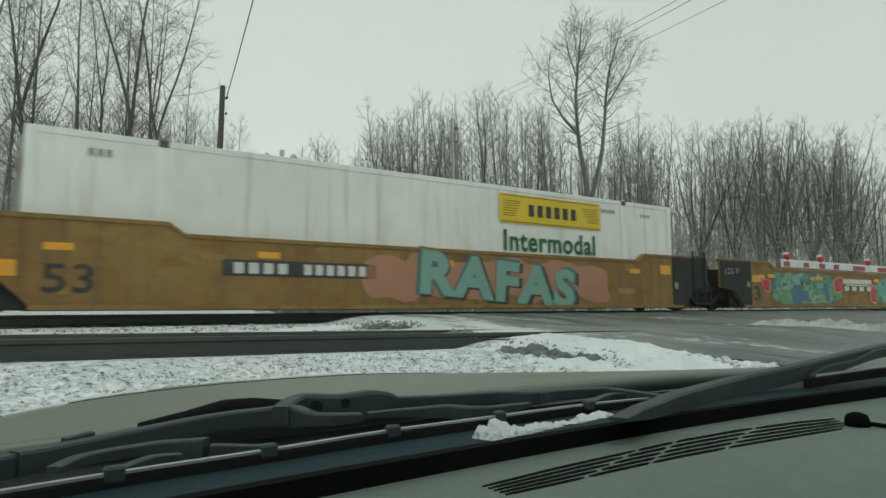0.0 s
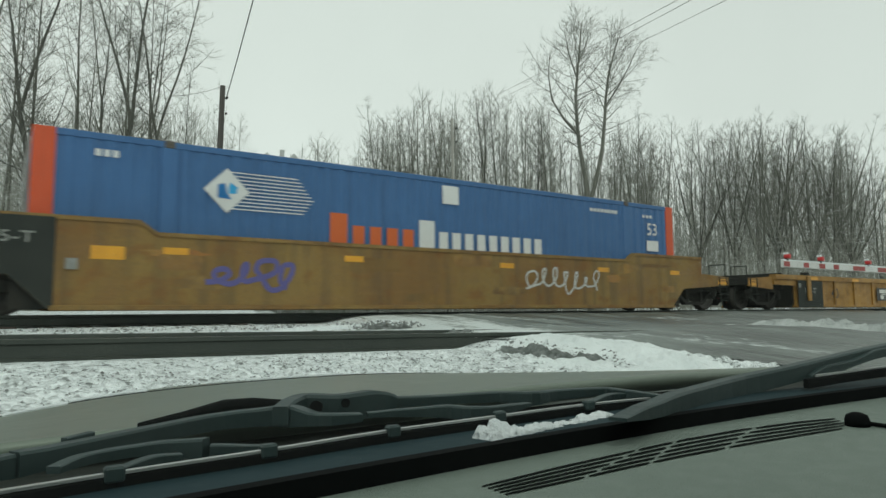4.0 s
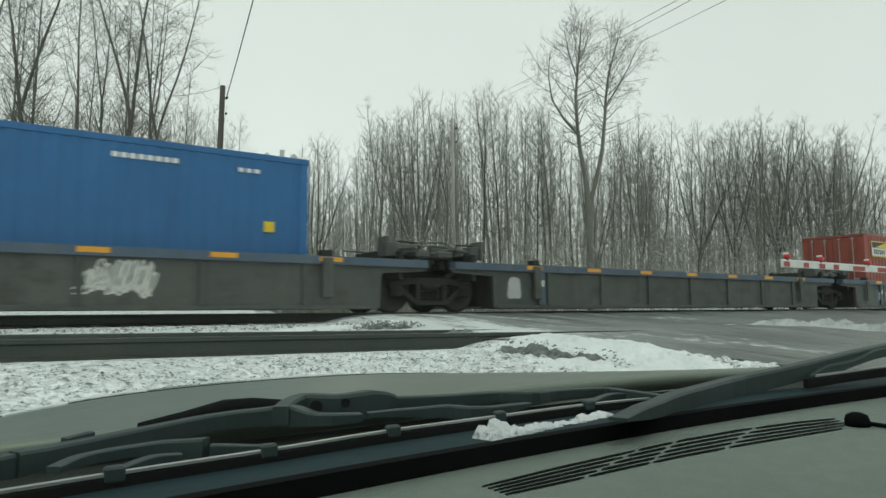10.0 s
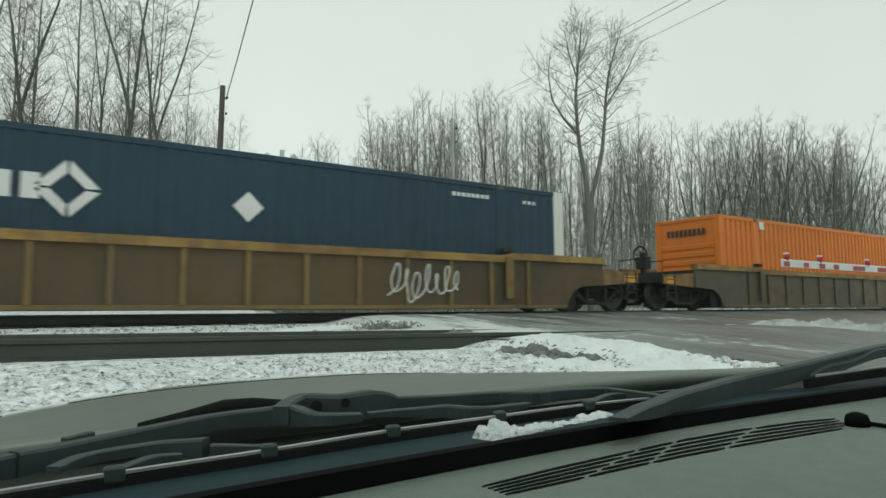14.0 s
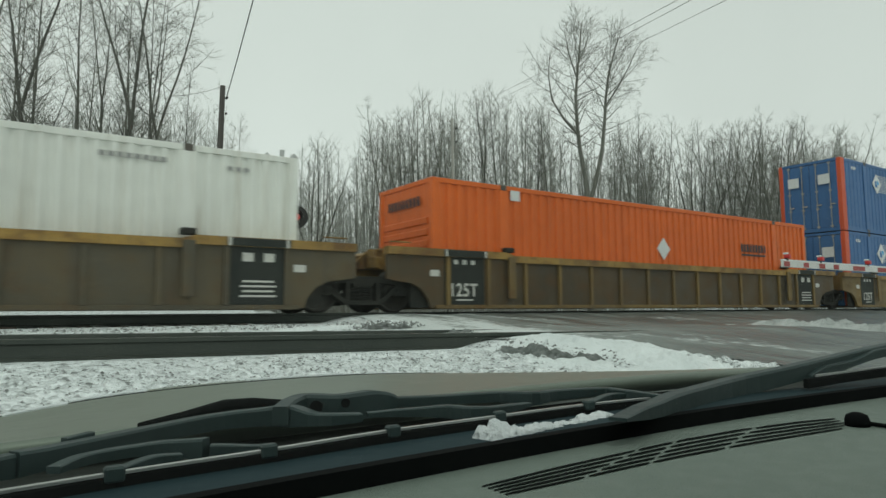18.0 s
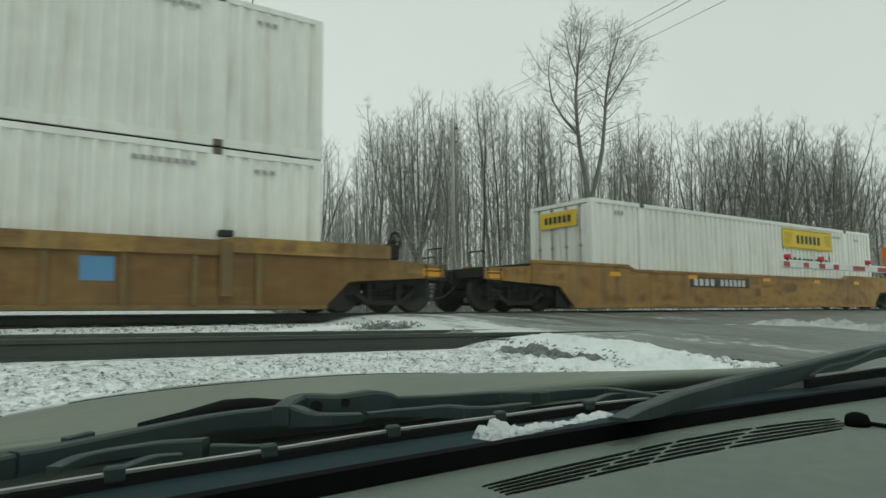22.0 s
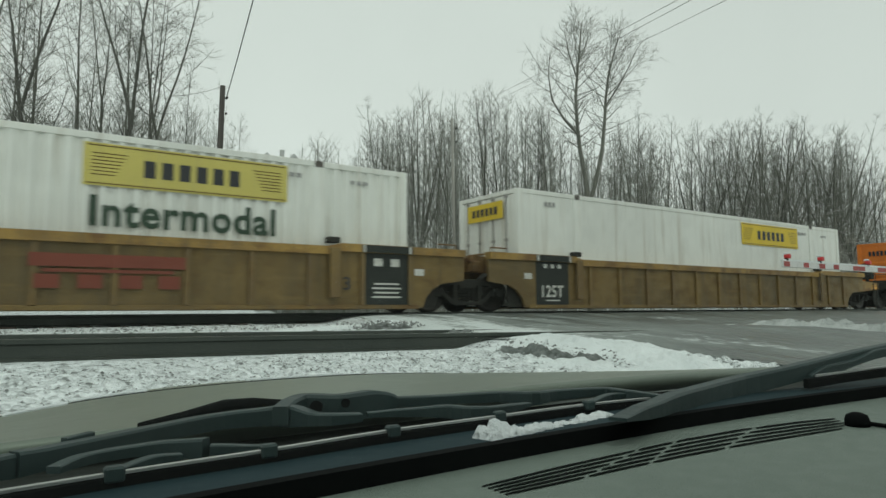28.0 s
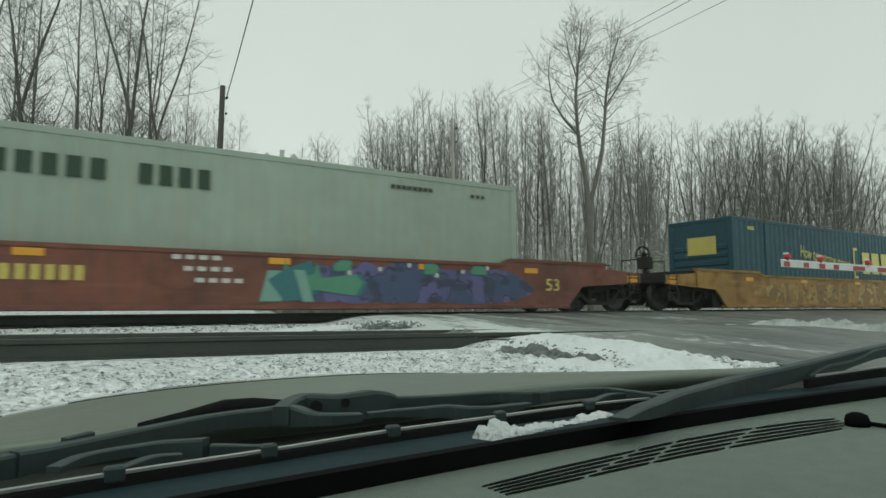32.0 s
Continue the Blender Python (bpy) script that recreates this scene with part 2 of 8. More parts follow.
def tube(bm, pts, radii, sides=8, cap=True):
    """A tapered tube along points."""
    pts = [Vector(p) for p in pts]
    if isinstance(radii, (int, float)):
        radii = [radii] * len(pts)
    rings, up = [], Vector((0.31, 0.17, 0.93))
    for i, p in enumerate(pts):
        d = (pts[min(i + 1, len(pts) - 1)] - pts[max(i - 1, 0)]).normalized()
        s = d.cross(up)
        s = s.normalized() if s.length > 1e-4 else Vector((1, 0, 0))
        q = d.cross(s)
        rings.append([bm.verts.new(p + (s * math.cos(2 * math.pi * k / sides) + q * math.sin(2 * math.pi * k / sides)) * radii[i]) for k in range(sides)])
    for a, b in zip(rings, rings[1:]):
        for k in range(sides):
            bm.faces.new((a[k], a[(k + 1) % sides], b[(k + 1) % sides], b[k]))
    if cap:
        bm.faces.new(rings[0][::-1])
        bm.faces.new(rings[-1])
    return bm


def disc(bm, centre, axis, radius, depth, sides=20, inner=0.0):
    """A short cylinder, or a ring if inner is given, along axis 'x', 'y' or 'z'."""
    def at(r, k, h):
        a = 2 * math.pi * k / sides
        u, w = r * math.cos(a), r * math.sin(a)
        v = {"x": (h, u, w), "y": (u, h, w), "z": (u, w, h)}[axis]
        return bm.verts.new(Vector(centre) + Vector(v))
    lo, hi = [at(radius, k, -depth / 2) for k in range(sides)], [at(radius, k, depth / 2) for k in range(sides)]
    made = []
    if inner:
        li, hh = [at(inner, k, -depth / 2) for k in range(sides)], [at(inner, k, depth / 2) for k in range(sides)]
    for k in range(sides):
        j = (k + 1) % sides
        made.append(bm.faces.new((lo[k], lo[j], hi[j], hi[k])))
        if inner:
            made += [bm.faces.new((li[j], li[k], hh[k], hh[j])), bm.faces.new((lo[j], lo[k], li[k], li[j])), bm.faces.new((hi[k], hi[j], hh[j], hh[k]))]
    if not inner:
        made += [bm.faces.new(lo[::-1]), bm.faces.new(hi)]
    bmesh.ops.recalc_face_normals(bm, faces=made)
    return bm


def lathe(bm, profile, axis="y", centre=(0, 0, 0), sides=20):
    """Turns a profile of (radius, height) about an axis."""
    rings = []
    for r, h in profile:
        ring = []
        for k in range(sides):
            a = 2 * math.pi * k / sides
            u, w = r * math.cos(a), r * math.sin(a)
            v = {"x": (h, u, w), "y": (u, h, w), "z": (u, w, h)}[axis]
            ring.append(bm.verts.new(Vector(centre) + Vector(v)))
        rings.append(ring)
    made = []
    for a, b in zip(rings, rings[1:]):
        for k in range(sides):
            made.append(bm.faces.new((a[k], a[(k + 1) % sides], b[(k + 1) % sides], b[k])))
    made += [bm.faces.new(rings[0][::-1]), bm.faces.new(rings[-1])]
    bmesh.ops.recalc_face_normals(bm, faces=made)
    return bm


# ---- words: flat meshes from the built-in font, one unit high and one unit wide ----
WORDS = {}


def word_mesh(text, fat=0.0):
    key = (text, fat)
    if key not in WORDS:
        cu = bpy.data.curves.new("word", "FONT")
        cu.body, cu.size, cu.offset, cu.resolution_u, cu.space_character = text, 1.0, fat, 4, 1.0 + 3 * fat
        tmp = bpy.data.objects.new("word", cu)
        scene.collection.objects.link(tmp)
        me = bpy.data.meshes.new_from_object(tmp.evaluated_get(bpy.context.evaluated_depsgraph_get()))
        bpy.data.objects.remove(tmp)
        bpy.data.curves.remove(cu)
        co = np.empty(len(me.vertices) * 3)
        me.vertices.foreach_get("co", co)
        co = co.reshape(-1, 3)
        lo, hi = co.min(0), co.max(0)
        co = np.stack([(co[:, 0] - lo[0]) / (hi[0] - lo[0]) - 0.5, np.zeros(len(co)), (co[:, 1] - lo[1]) / (hi[1] - lo[1])], 1)
        me.vertices.foreach_set("co", co.ravel())
        WORDS[key] = me
    return WORDS[key]


for w, f in (("53", 0.012), ("40", 0.012), ("125T", 0.02), ("125-T", 0.012), ("Intermodal", 0.025), ("How tomorrow moves", 0.0), ("INTERMODAL", 0.02),
             ("CEDAR", 0.05), ("CEDAR", 0.0), ("RAFAS", 0.05), ("RAFAS", 0.0), ("YTG", 0.05), ("YTG", 0.0), ("DSYE", 0.05), ("DSYE", 0.0), ("110", 0.02)):
    word_mesh(w, f)


def words(name, text, fat, material, parent, x, y, z, width, height, label="", lean=0.0):
    """Lettering on a side that faces -y: its centre x, its base z."""
    base = word_mesh(text, fat)
    key = (text, fat, material.name)
    if key not in WORDS:
        me = base.copy()
        me.materials.clear()
        me.materials.append(material)
        WORDS[key] = me
    ob = new(name, WORDS[key])
    ob.parent = parent
    ob.matrix_basis = Matrix.Translation((x, y, z)) @ Matrix(((width, 0, lean * height, 0), (0, 1, 0, 0), (0, 0, height, 0), (0, 0, 0, 1)))
    if label:
        ob["label"] = label
    return ob


def bars(name, count, material, parent, x, y, z, width, height, label="", gap=0.34, facing="y"):
    """Plain upright bars where a mark or a small line of writing stands."""
    step, first = width / count, None
    if "bar" not in WORDS:
        WORDS["bar"] = {}
    if material.name not in WORDS["bar"]:
        bm = bmesh.new()
        bm.faces.new([bm.verts.new(v) for v in ((-0.5, 0, 0), (0.5, 0, 0), (0.5, 0, 1), (-0.5, 0, 1))])
        me = bpy.data.meshes.new("bar")
        bm.to_mesh(me)
        bm.free()
        me.materials.append(material)
        WORDS["bar"][material.name] = me
    at = Matrix.Translation((x, y, z))
    if facing == "x":
        at = at @ pose(0, 0, 0, 0, 0, -90)
    for i in range(count):
        ob = new(name, WORDS["bar"][material.name])
        ob.parent = parent
        ob.matrix_basis = at @ Matrix.Translation((-width / 2 + (i + 0.5) * step, 0, 0)) @ Matrix.Diagonal((step * (1 - gap), 1, height, 1))
        if label and i == 0:
            ob["label"] = label
        first = first or ob
    return first


def slab_mark(material, parent, x, y, z, width, height, label="pale comb-shaped mark"):
    """A maker's mark as a plain shape: a heavy bar over four stout feet and a thin stripe."""
    plate("mark_bar", material, parent, x - 0.5 * width, x + 0.5 * width, y, z + 0.62 * height, z + height, label)
    plate("mark_stripe", material, parent, x - 0.42 * width, x + 0.42 * width, y, z + 0.46 * height, z + 0.56 * height)
    for k in range(4):
        c = x + (k - 1.5) * width * 0.26
        plate("mark_foot", material, parent, c - 0.075 * width, c + 0.075 * width, y, z, z + 0.4 * height)


def plate(name, material, parent, x0, x1, y, z0, z1, label="", thick=0.004):
    return part(name, boxed(x0, x1, y - thick, y, z0, z1), material, parent, label)


def poly(name, pts, material, parent, at, label=""):
    """A flat shape on a side that faces -y: points (x, z)."""
    bm = bmesh.new()
    bm.faces.new([bm.verts.new((x, 0, z)) for x, z in pts])
    bmesh.ops.recalc_face_normals(bm, faces=bm.faces[:])
    return part(name, bm, material, parent, label, at=at)

# ---- the train ----
MOVING = []             # (thing, x of its centre at the start)
WHEELSETS = []          # (wheelset, x of its centre at the start, x in its truck)
SHARED = {}


def shared(key, build, material, smooth=False):
    """One mesh for all alike pieces."""
    if key not in SHARED:
        bm = build()
        me = bpy.data.meshes.new(key)
        bm.normal_update()
        bm.to_mesh(me)
        bm.free()
        me.materials.append(material)
        for f in me.polygons:
            f.use_smooth = smooth
        SHARED[key] = me
    return SHARED[key]


def piece(name, key, build, material, parent, at=None, label="", smooth=False):
    ob = new(name, shared(key, build, material, smooth))
    ob.parent = parent
    if at is not None:
        ob.matrix_basis = at if isinstance(at, Matrix) else Matrix.Translation(at)
    if label:
        ob["label"] = label
    return ob


WHEEL_R = 0.46


def wheelset_mesh():
    bm = bmesh.new()
    for s in (-1, 1):
        lathe(bm, [(0.1, s * 0.66), (0.13, s * 0.665), (0.36, s * 0.69), (0.40, s * 0.675), (WHEEL_R + 0.025, s * 0.68), (WHEEL_R + 0.02, s * 0.705), (WHEEL_R, s * 0.72),
                   (WHEEL_R - 0.006, s * 0.81), (0.40, s * 0.815), (0.37, s * 0.785), (0.14, s * 0.775), (0.13, s * 0.82), (0.09, s * 0.83)], "y", sides=20)
        for k in range(3):
            a = 2.1 * k
            disc(bm, (0.05 * math.cos(a), s * 0.995, 0.05 * math.sin(a)), "y", 0.018, 0.03, 6)
        disc(bm, (0, s * 0.96, 0), "y", 0.1, 0.06, 12)
    lathe(bm, [(0.075, -0.98), (0.085, -0.6), (0.08, 0), (0.085, 0.6), (0.075, 0.98)], "y", sides=10)
    return bm


def frame_mesh():
    """A cast truck side frame with its two windows, springs and journal housings."""
    bm = bmesh.new()
    y0, y1 = -0.09, 0.09
    slab([(-1.08, 0.52, 0.63), (-0.62, 0.6, 0.73), (-0.35, 0.62, 0.76), (0.35, 0.62, 0.76), (0.62, 0.6, 0.73), (1.08, 0.52, 0.63)], y0, y1, bm)
    slab([(-0.42, 0.16, 0.25), (0.42, 0.16, 0.25)], y0, y1, bm)
    for s in (-1, 1):
        slab([(s * 0.40, 0.16, 0.27), (s * 0.82, 0.46, 0.60)], y0, y1, bm)
        slab([(s * 0.30, 0.2, 0.66), (s * 0.40, 0.2, 0.66)], y0, y1, bm)
        box(bm, s * 0.89 - 0.15, s * 0.89 + 0.15, y0 - 0.02, y1, 0.34, 0.57, 0.02)
        disc(bm, (s * 0.89, -0.13, 0.46), "y", 0.11, 0.06, 14)
        disc(bm, (s * 0.89, -0.165, 0.46), "y", 0.05, 0.03, 8)
    for k in range(4):
        for h in range(5):
            disc(bm, (-0.2 + k * 0.133, 0, 0.28 + h * 0.055), "z", 0.06, 0.032, 7)
    box(bm, -0.24, 0.24, y0 - 0.01, y1, 0.55, 0.62)
    return bm


def bolster_mesh():
    bm = boxed(-0.2, 0.2, -1.02, 1.02, 0.5, 0.68, 0.02)
    disc(bm, (0, 0, 0.72), "z", 0.22, 0.1, 16)
    for s in (-1, 1):
        box(bm, s * 0.42 - 0.06, s * 0.42 + 0.06, -0.62, 0.62, 0.36, 0.5, 0.01)      # brake beams
        box(bm, s * 0.40 - 0.02, s * 0.40 + 0.02, -0.72, -0.6, 0.3, 0.62)
    tube(bm, [(-0.42, 0, 0.4), (0.42, 0, 0.4)], 0.03, 8)
    return bm


def truck(car, x, u):
    t = piece("truck", "truck_bolster", bolster_mesh, STEEL_DARK, car, (x, 0, 0), "grimy four-wheeled truck with cast side frames")
    piece("side_frame", "side_frame", frame_mesh, STEEL_DARK, t, (0, -0.98, 0))
    piece("side_frame", "side_frame", frame_mesh, STEEL_DARK, t, pose(0, 0.98, 0, 0, 0, 180))
    for s in (-1, 1):
        w = piece("wheelset", "wheelset", wheelset_mesh, WHEEL_STEEL, t, (s * 0.89, 0, WHEEL_R), "worn steel wheels on an axle", True)
        WHEELSETS.append((w, u + x + s * 0.89, s * 0.89))
    return t


def coupler_mesh():
    bm = boxed(-0.12, 0.75, -0.1, 0.1, 0.74, 0.95, 0.02)
    box(bm, -0.2, 0.16, -0.16, 0.14, 0.70, 0.99, 0.05)
    box(bm, 0.42, 0.78, -0.2, 0.2, 0.66, 1.0, 0.02)
    return bm


def hose_mesh():
    bm = bmesh.new()
    tube(bm, [(0.6, -0.22, 0.72), (0.42, -0.24, 0.5), (0.2, -0.2, 0.34), (0.0, -0.16, 0.3)], 0.028, 8)
    disc(bm, (0.0, -0.16, 0.31), "x", 0.045, 0.1, 10)
    return bm


def platform_mesh():
    bm = boxed(0.55, 2.05, -1.34, 1.34, 0.985, 1.025)
    return bm


def end_beam_mesh():
    return boxed(0.5, 0.62, -1.36, 1.36, 0.80, 1.035, 0.01)


def bulkhead_mesh():
    return slab([(-1.25, 0.12, 1.0), (1.25, 0.12, 1.0)], -0.03, 0.03)


def sill_mesh():
    bm = boxed(0.5, 3.4, -0.32, 0.32, 0.60, 0.98, 0.02)
    box(bm, 1.6, 2.2, -1.3, 1.3, 0.72, 0.98, 0.01)
    box(bm, 2.66, 2.78, -1.3, 1.3, 0.70, 1.25, 0.01)
    return bm


def rail_mesh():
    return tube(bmesh.new(), [(0.6, -1.3, 1.02), (0.6, -1.3, 1.42), (0.6, -0.75, 1.42), (0.6, -0.75, 1.02)], 0.018, 6)


def ladder_mesh():
    bm = bmesh.new()
    tube(bm, [(0.66, -1.385, 0.25), (0.66, -1.385, 1.02)], 0.016, 6)
    tube(bm, [(1.04, -1.385, 0.25), (1.04, -1.385, 1.02)], 0.016, 6)
    for k in range(4):
        tube(bm, [(0.66, -1.385, 0.3 + 0.2 * k), (1.04, -1.385, 0.3 + 0.2 * k)], 0.014, 6)
    return bm


def brake_mesh():
    bm = boxed(0.86, 0.98, -0.42, -0.3, 1.03, 1.75, 0.01)
    disc(bm, (0.82, -0.36, 1.68), "x", 0.27, 0.03, 20, 0.22)
    for k in range(3):
        a = math.pi * k / 3
        tube(bm, [(0.82, -0.36 - 0.24 * math.cos(a), 1.68 - 0.24 * math.sin(a)), (0.82, -0.36 + 0.24 * math.cos(a), 1.68 + 0.24 * math.sin(a))], 0.016, 5)
    box(bm, 0.8, 1.1, -0.55, -0.16, 1.25, 1.62, 0.03)
    return bm


def joint_mesh():
    """The articulated end: casting, hood and pivot housing above the shared truck."""
    bm = boxed(-0.1, 1.9, -0.34, 0.34, 0.72, 1.0, 0.03)
    slab([(0.18, 0.95, 1.24), (0.55, 0.95, 1.36), (1.1, 0.95, 1.36)], -0.55, 0.55, bm)
    box(bm, 0.9, 1.02, -1.38, 1.38, 0.7, 1.3, 0.01)
    box(bm, 0.3, 0.5, -0.9, -0.6, 0.95, 1.2, 0.02)
    disc(bm, (0.35, -0.75, 1.28), "z", 0.1, 0.16, 10)
    for s in (-1, 1):
        tube(bm, [(0.5, s * 1.3, 1.3), (0.5, s * 1.3, 1.5), (1.0, s * 1.3, 1.5)], 0.018, 6)
    tube(bm, [(0.1, -0.5, 1.1), (0.35, -0.62, 1.34), (0.8, -0.66, 1.4)], 0.03, 6)
    return bm


def well_car(u0, u1, jl, jr, style, label, group, top, raised, side, chord, end=None, rib=None, ribs=0.0, arch="round", brake="", deep=0.15):
    """One well of a double-stack railcar. jl, jr: 'A' where it shares a truck with its neighbour, 'C' where it is coupled."""
    u, half = (u0 + u1) / 2, (u1 - u0) / 2
    car = thing("well_car", label, "railcar", (u, TRACK_Y, RAIL), group)
    MOVING.append((car, u))
    end = end or side
    if arch == "round":
        bow = [(1.45, 0.1), (1.38, 0.3), (1.2, 0.5), (0.95, 0.62), (0.6, 0.66)]
    else:
        bow = [(1.52, 0.1), (1.45, 0.18), (1.0, 0.62), (0.6, 0.66)]
    if style == "low":
        bow = [(1.5, 0.1), (1.47, 0.82), (0.6, 0.86)]
    lines = {}
    for sgn, kind in ((-1, jl), (1, jr)):
        if kind == "A":
            tx, stop = half, 0.36
            line = [(half - b, z, None) for b, z in bow] + [(half - stop, 0.88 if style == "low" else 0.70, None)]
            lines[sgn] = line, half - stop
        else:
            tx = half - 1.9
            line = [(tx - b, z, None) for b, z in bow if b > 0.8] + [(half - 2.0, 0.84 if style == "low" else 0.68, None)]
            lines[sgn] = line, half - 2.66
    lift = 6.0 if half > 8.6 else 99
    shift = 1.1 * ((jl == "C") - (jr == "C"))            # the well's own middle
    rows = []
    for x, z, _ in reversed(lines[-1][0]):
        rows.append((-x, z))
    for x, z, _ in lines[1][0]:
        rows.append((x, z))
    def high(x):
        return top + (raised - top) * max(min((abs(x - shift) - lift) / 0.28, 1), 0)
    cut = sorted({x for x, _ in rows} | ({shift - lift, shift + lift, shift - lift - 0.28, shift + lift + 0.28} if lift < 50 else set()))
    xs, zs = [r[0] for r in rows], [r[1] for r in rows]
    plan = [(x, float(np.interp(x, xs, zs)), high(x)) for x in cut]
    mid = [r for r in plan]
    for s in (-1, 1):
        y0, y1 = sorted((s * 1.34, s * 1.42))
        part("side_sheet", slab(mid, y0, y1), side, car, "weathered side sheet" if s < 0 else "")
        if chord:
            y0, y1 = sorted((s * 1.26, s * 1.50))
            part("top_chord", slab([(x, h - deep, h + 0.012) for x, _, h in mid], y0, y1), chord, car, "heavy top chord" if s < 0 else "")
        else:
            y0, y1 = sorted((s * 1.26, s * 1.445))
            part("top_chord", slab([(x, h - 0.06, h + 0.012) for x, _, h in mid], y0, y1), end, car)
        y0, y1 = sorted((s * 1.27, s * 1.455))
        part("bottom_chord", boxed(rows[0][0] + (1.2 if jl == "A" else 1.38), rows[-1][0] - (1.2 if jr == "A" else 1.38), y0, y1, 0.07, 0.155, 0.01), rib or end, car)
    part("floor_plate", boxed(-half + 3.2, half - 3.2, -1.26, 1.26, 0.09, 0.13), STEEL_DARK, car)
    if rib and ribs:
        k = int((lines[1][1] - 1.0) / ribs)
        for i in range(-k, k + 1):
            x = i * ribs
            lo = float(np.interp(x, xs, zs))
            if lo < 0.2:
                post = part("rib", boxed(-0.05, 0.05, -1.475, -1.421, 0.156, high(x) - deep - 0.002), rib, car, at=(x, 0, 0))
                post2 = new("rib", post.data)
                post2.parent, post2.matrix_basis = car, Matrix.Translation((x, 2.896, 0))
        if lift < 50:
            for sgn in (-1, 1):
                g = shift + sgn * (lift + 0.14)
                part("guide_post", boxed(g - 0.11, g + 0.11, -1.56, -1.505, 0.3, top - 0.02, 0.01), rib, car, "stout guide post" if sgn < 0 else "")
                part("guide_block", boxed(g - 0.13, g + 0.13, -1.5, -1.3, raised + 0.013, raised + 0.13, 0.02), STEEL_DARK, car, "dark container guide block" if sgn < 0 else "")
    for sgn, kind in ((-1, jl), (1, jr)):
        piece("bulkhead", "bulkhead", bulkhead_mesh, STEEL_DARK, car, pose(sgn * (half - (1.49 if kind == "A" else 3.42)), 0, 0, 0, 0, 90))
        turn = pose(sgn * half, 0, 0, 0, 0, 0 if sgn < 0 else 180)
        tc = half if kind == "A" else half - 1.9
        for flip in (-1, 1):
            part("well_end_plate", boxed(*sorted((sgn * (tc - 1.6), sgn * (tc - (1.45 if style == "low" else 1.02)))), *sorted((flip * 1.245, flip * 1.265)), 0.1, 1.0), STEEL_DARK, car)
        if kind == "C":
            piece("coupler", "coupler", coupler_mesh, STEEL_DARK, car, turn, "rusty knuckle coupler")
            piece("brake_hose", "brake_hose", hose_mesh, STEEL_BLACK, car, turn, "sagging black air hose")
            piece("end_platform", "end_platform", platform_mesh, STEEL_DARK, car, turn, "snow-dusted grating platform")
            piece("centre_sill", "centre_sill", sill_mesh, end_mat(end), car, turn)
            piece("end_beam", "end_beam", end_beam_mesh, STEEL_DARK, car, turn)
            for flip in (1, -1):
                piece("handrail", "handrail", rail_mesh, STEEL_BLACK, car, turn @ Matrix.Diagonal((1, flip, 1, 1)))
                piece("ladder", "ladder", ladder_mesh, STEEL_BLACK, car, turn @ Matrix.Diagonal((1, flip, 1, 1)))
            y = -1.40
            part("end_plate", slab([(0.56, 0.76, 1.02), (1.3, 0.72, 1.06), (1.9, 0.68, 1.1), (2.0, 0.68, 1.1)], -1.37, -1.32), side if style == "low" and end is STEEL_BLACK else end, car, at=pose(sgn * half, 0, 0, 0, 0, 0) @ Matrix.Diagonal((-sgn, 1, 1, 1)))
            part("reflector", boxed(0.62, 1.1, -1.372, -1.366, 0.78, 0.95), REFLECT, car, at=pose(sgn * half, 0, 0) @ Matrix.Diagonal((-sgn, 1, 1, 1)))
            truck(car, sgn * (half - 1.9), u)
            if brake and (brake == "L") == (sgn < 0):
                piece("hand_brake", "hand_brake_" + (side.name if style == "low" and end is STEEL_BLACK else ""), brake_mesh, side if style == "low" and end is STEEL_BLACK else STEEL_DARK, car, turn, "hand brake wheel on its housing")
        else:
            jm = STEEL_DARK if style == "smooth" else end
            piece("articulated_joint", "articulated_joint_" + jm.name, joint_mesh, jm, car, turn)
            if style == "low":
                piece("brake_gear", "brake_gear_" + side.name, gear_mesh, side, car, turn @ Matrix.Diagonal((1, sgn * -1.0, 1, 1)), "grimy brake gear")
            if sgn > 0 or u0 < 0:
                truck(car, sgn * half, u)
    return car, half


def gear_mesh():
    bm = boxed(0.12, 0.5, -1.2, -0.75, 1.2, 1.36, 0.03)
    tube(bm, [(0.1, -0.95, 1.3), (0.5, -1.1, 1.42), (1.0, -1.15, 1.36)], 0.035, 6)
    disc(bm, (0.75, -0.95, 1.34), "z", 0.16, 0.14, 12)
    disc(bm, (0.55, -0.6, 1.42), "x", 0.13, 0.62, 14)
    disc(bm, (0.9, -0.6, 1.42), "x", 0.09, 0.2, 12)
    for x in (0.3, 0.8):
        box(bm, x - 0.03, x + 0.03, -0.72, -0.48, 1.1, 1.34)
    box(bm, 0.95, 1.2, -1.25, -0.95, 1.19, 1.5, 0.02)
    box(bm, 1.2, 1.28, -1.3, -0.9, 1.19, 1.62, 0.01)
    tube(bm, [(0.0, -0.6, 1.3), (0.18, -0.85, 1.5), (0.45, -1.05, 1.46), (0.95, -1.1, 1.4)], 0.026, 6)
    tube(bm, [(0.05, -0.4, 1.2), (0.2, -0.55, 1.6), (0.6, -0.7, 1.62), (0.9, -0.75, 1.42)], 0.02, 6)
    return bm


def end_mat(m):
    return STEEL_DARK


def panel(car, x0, x1, z0, z1, material, label="", y=-1.424):
    return plate("panel", material, car, x0, x1, y, z0, z1, label)


def reflectors(car, xs, z, y=-1.426, w=0.42, h=0.12):
    for x in xs:
        plate("reflector", REFLECT, car, x - w / 2, x + w / 2, y, z, z + h)


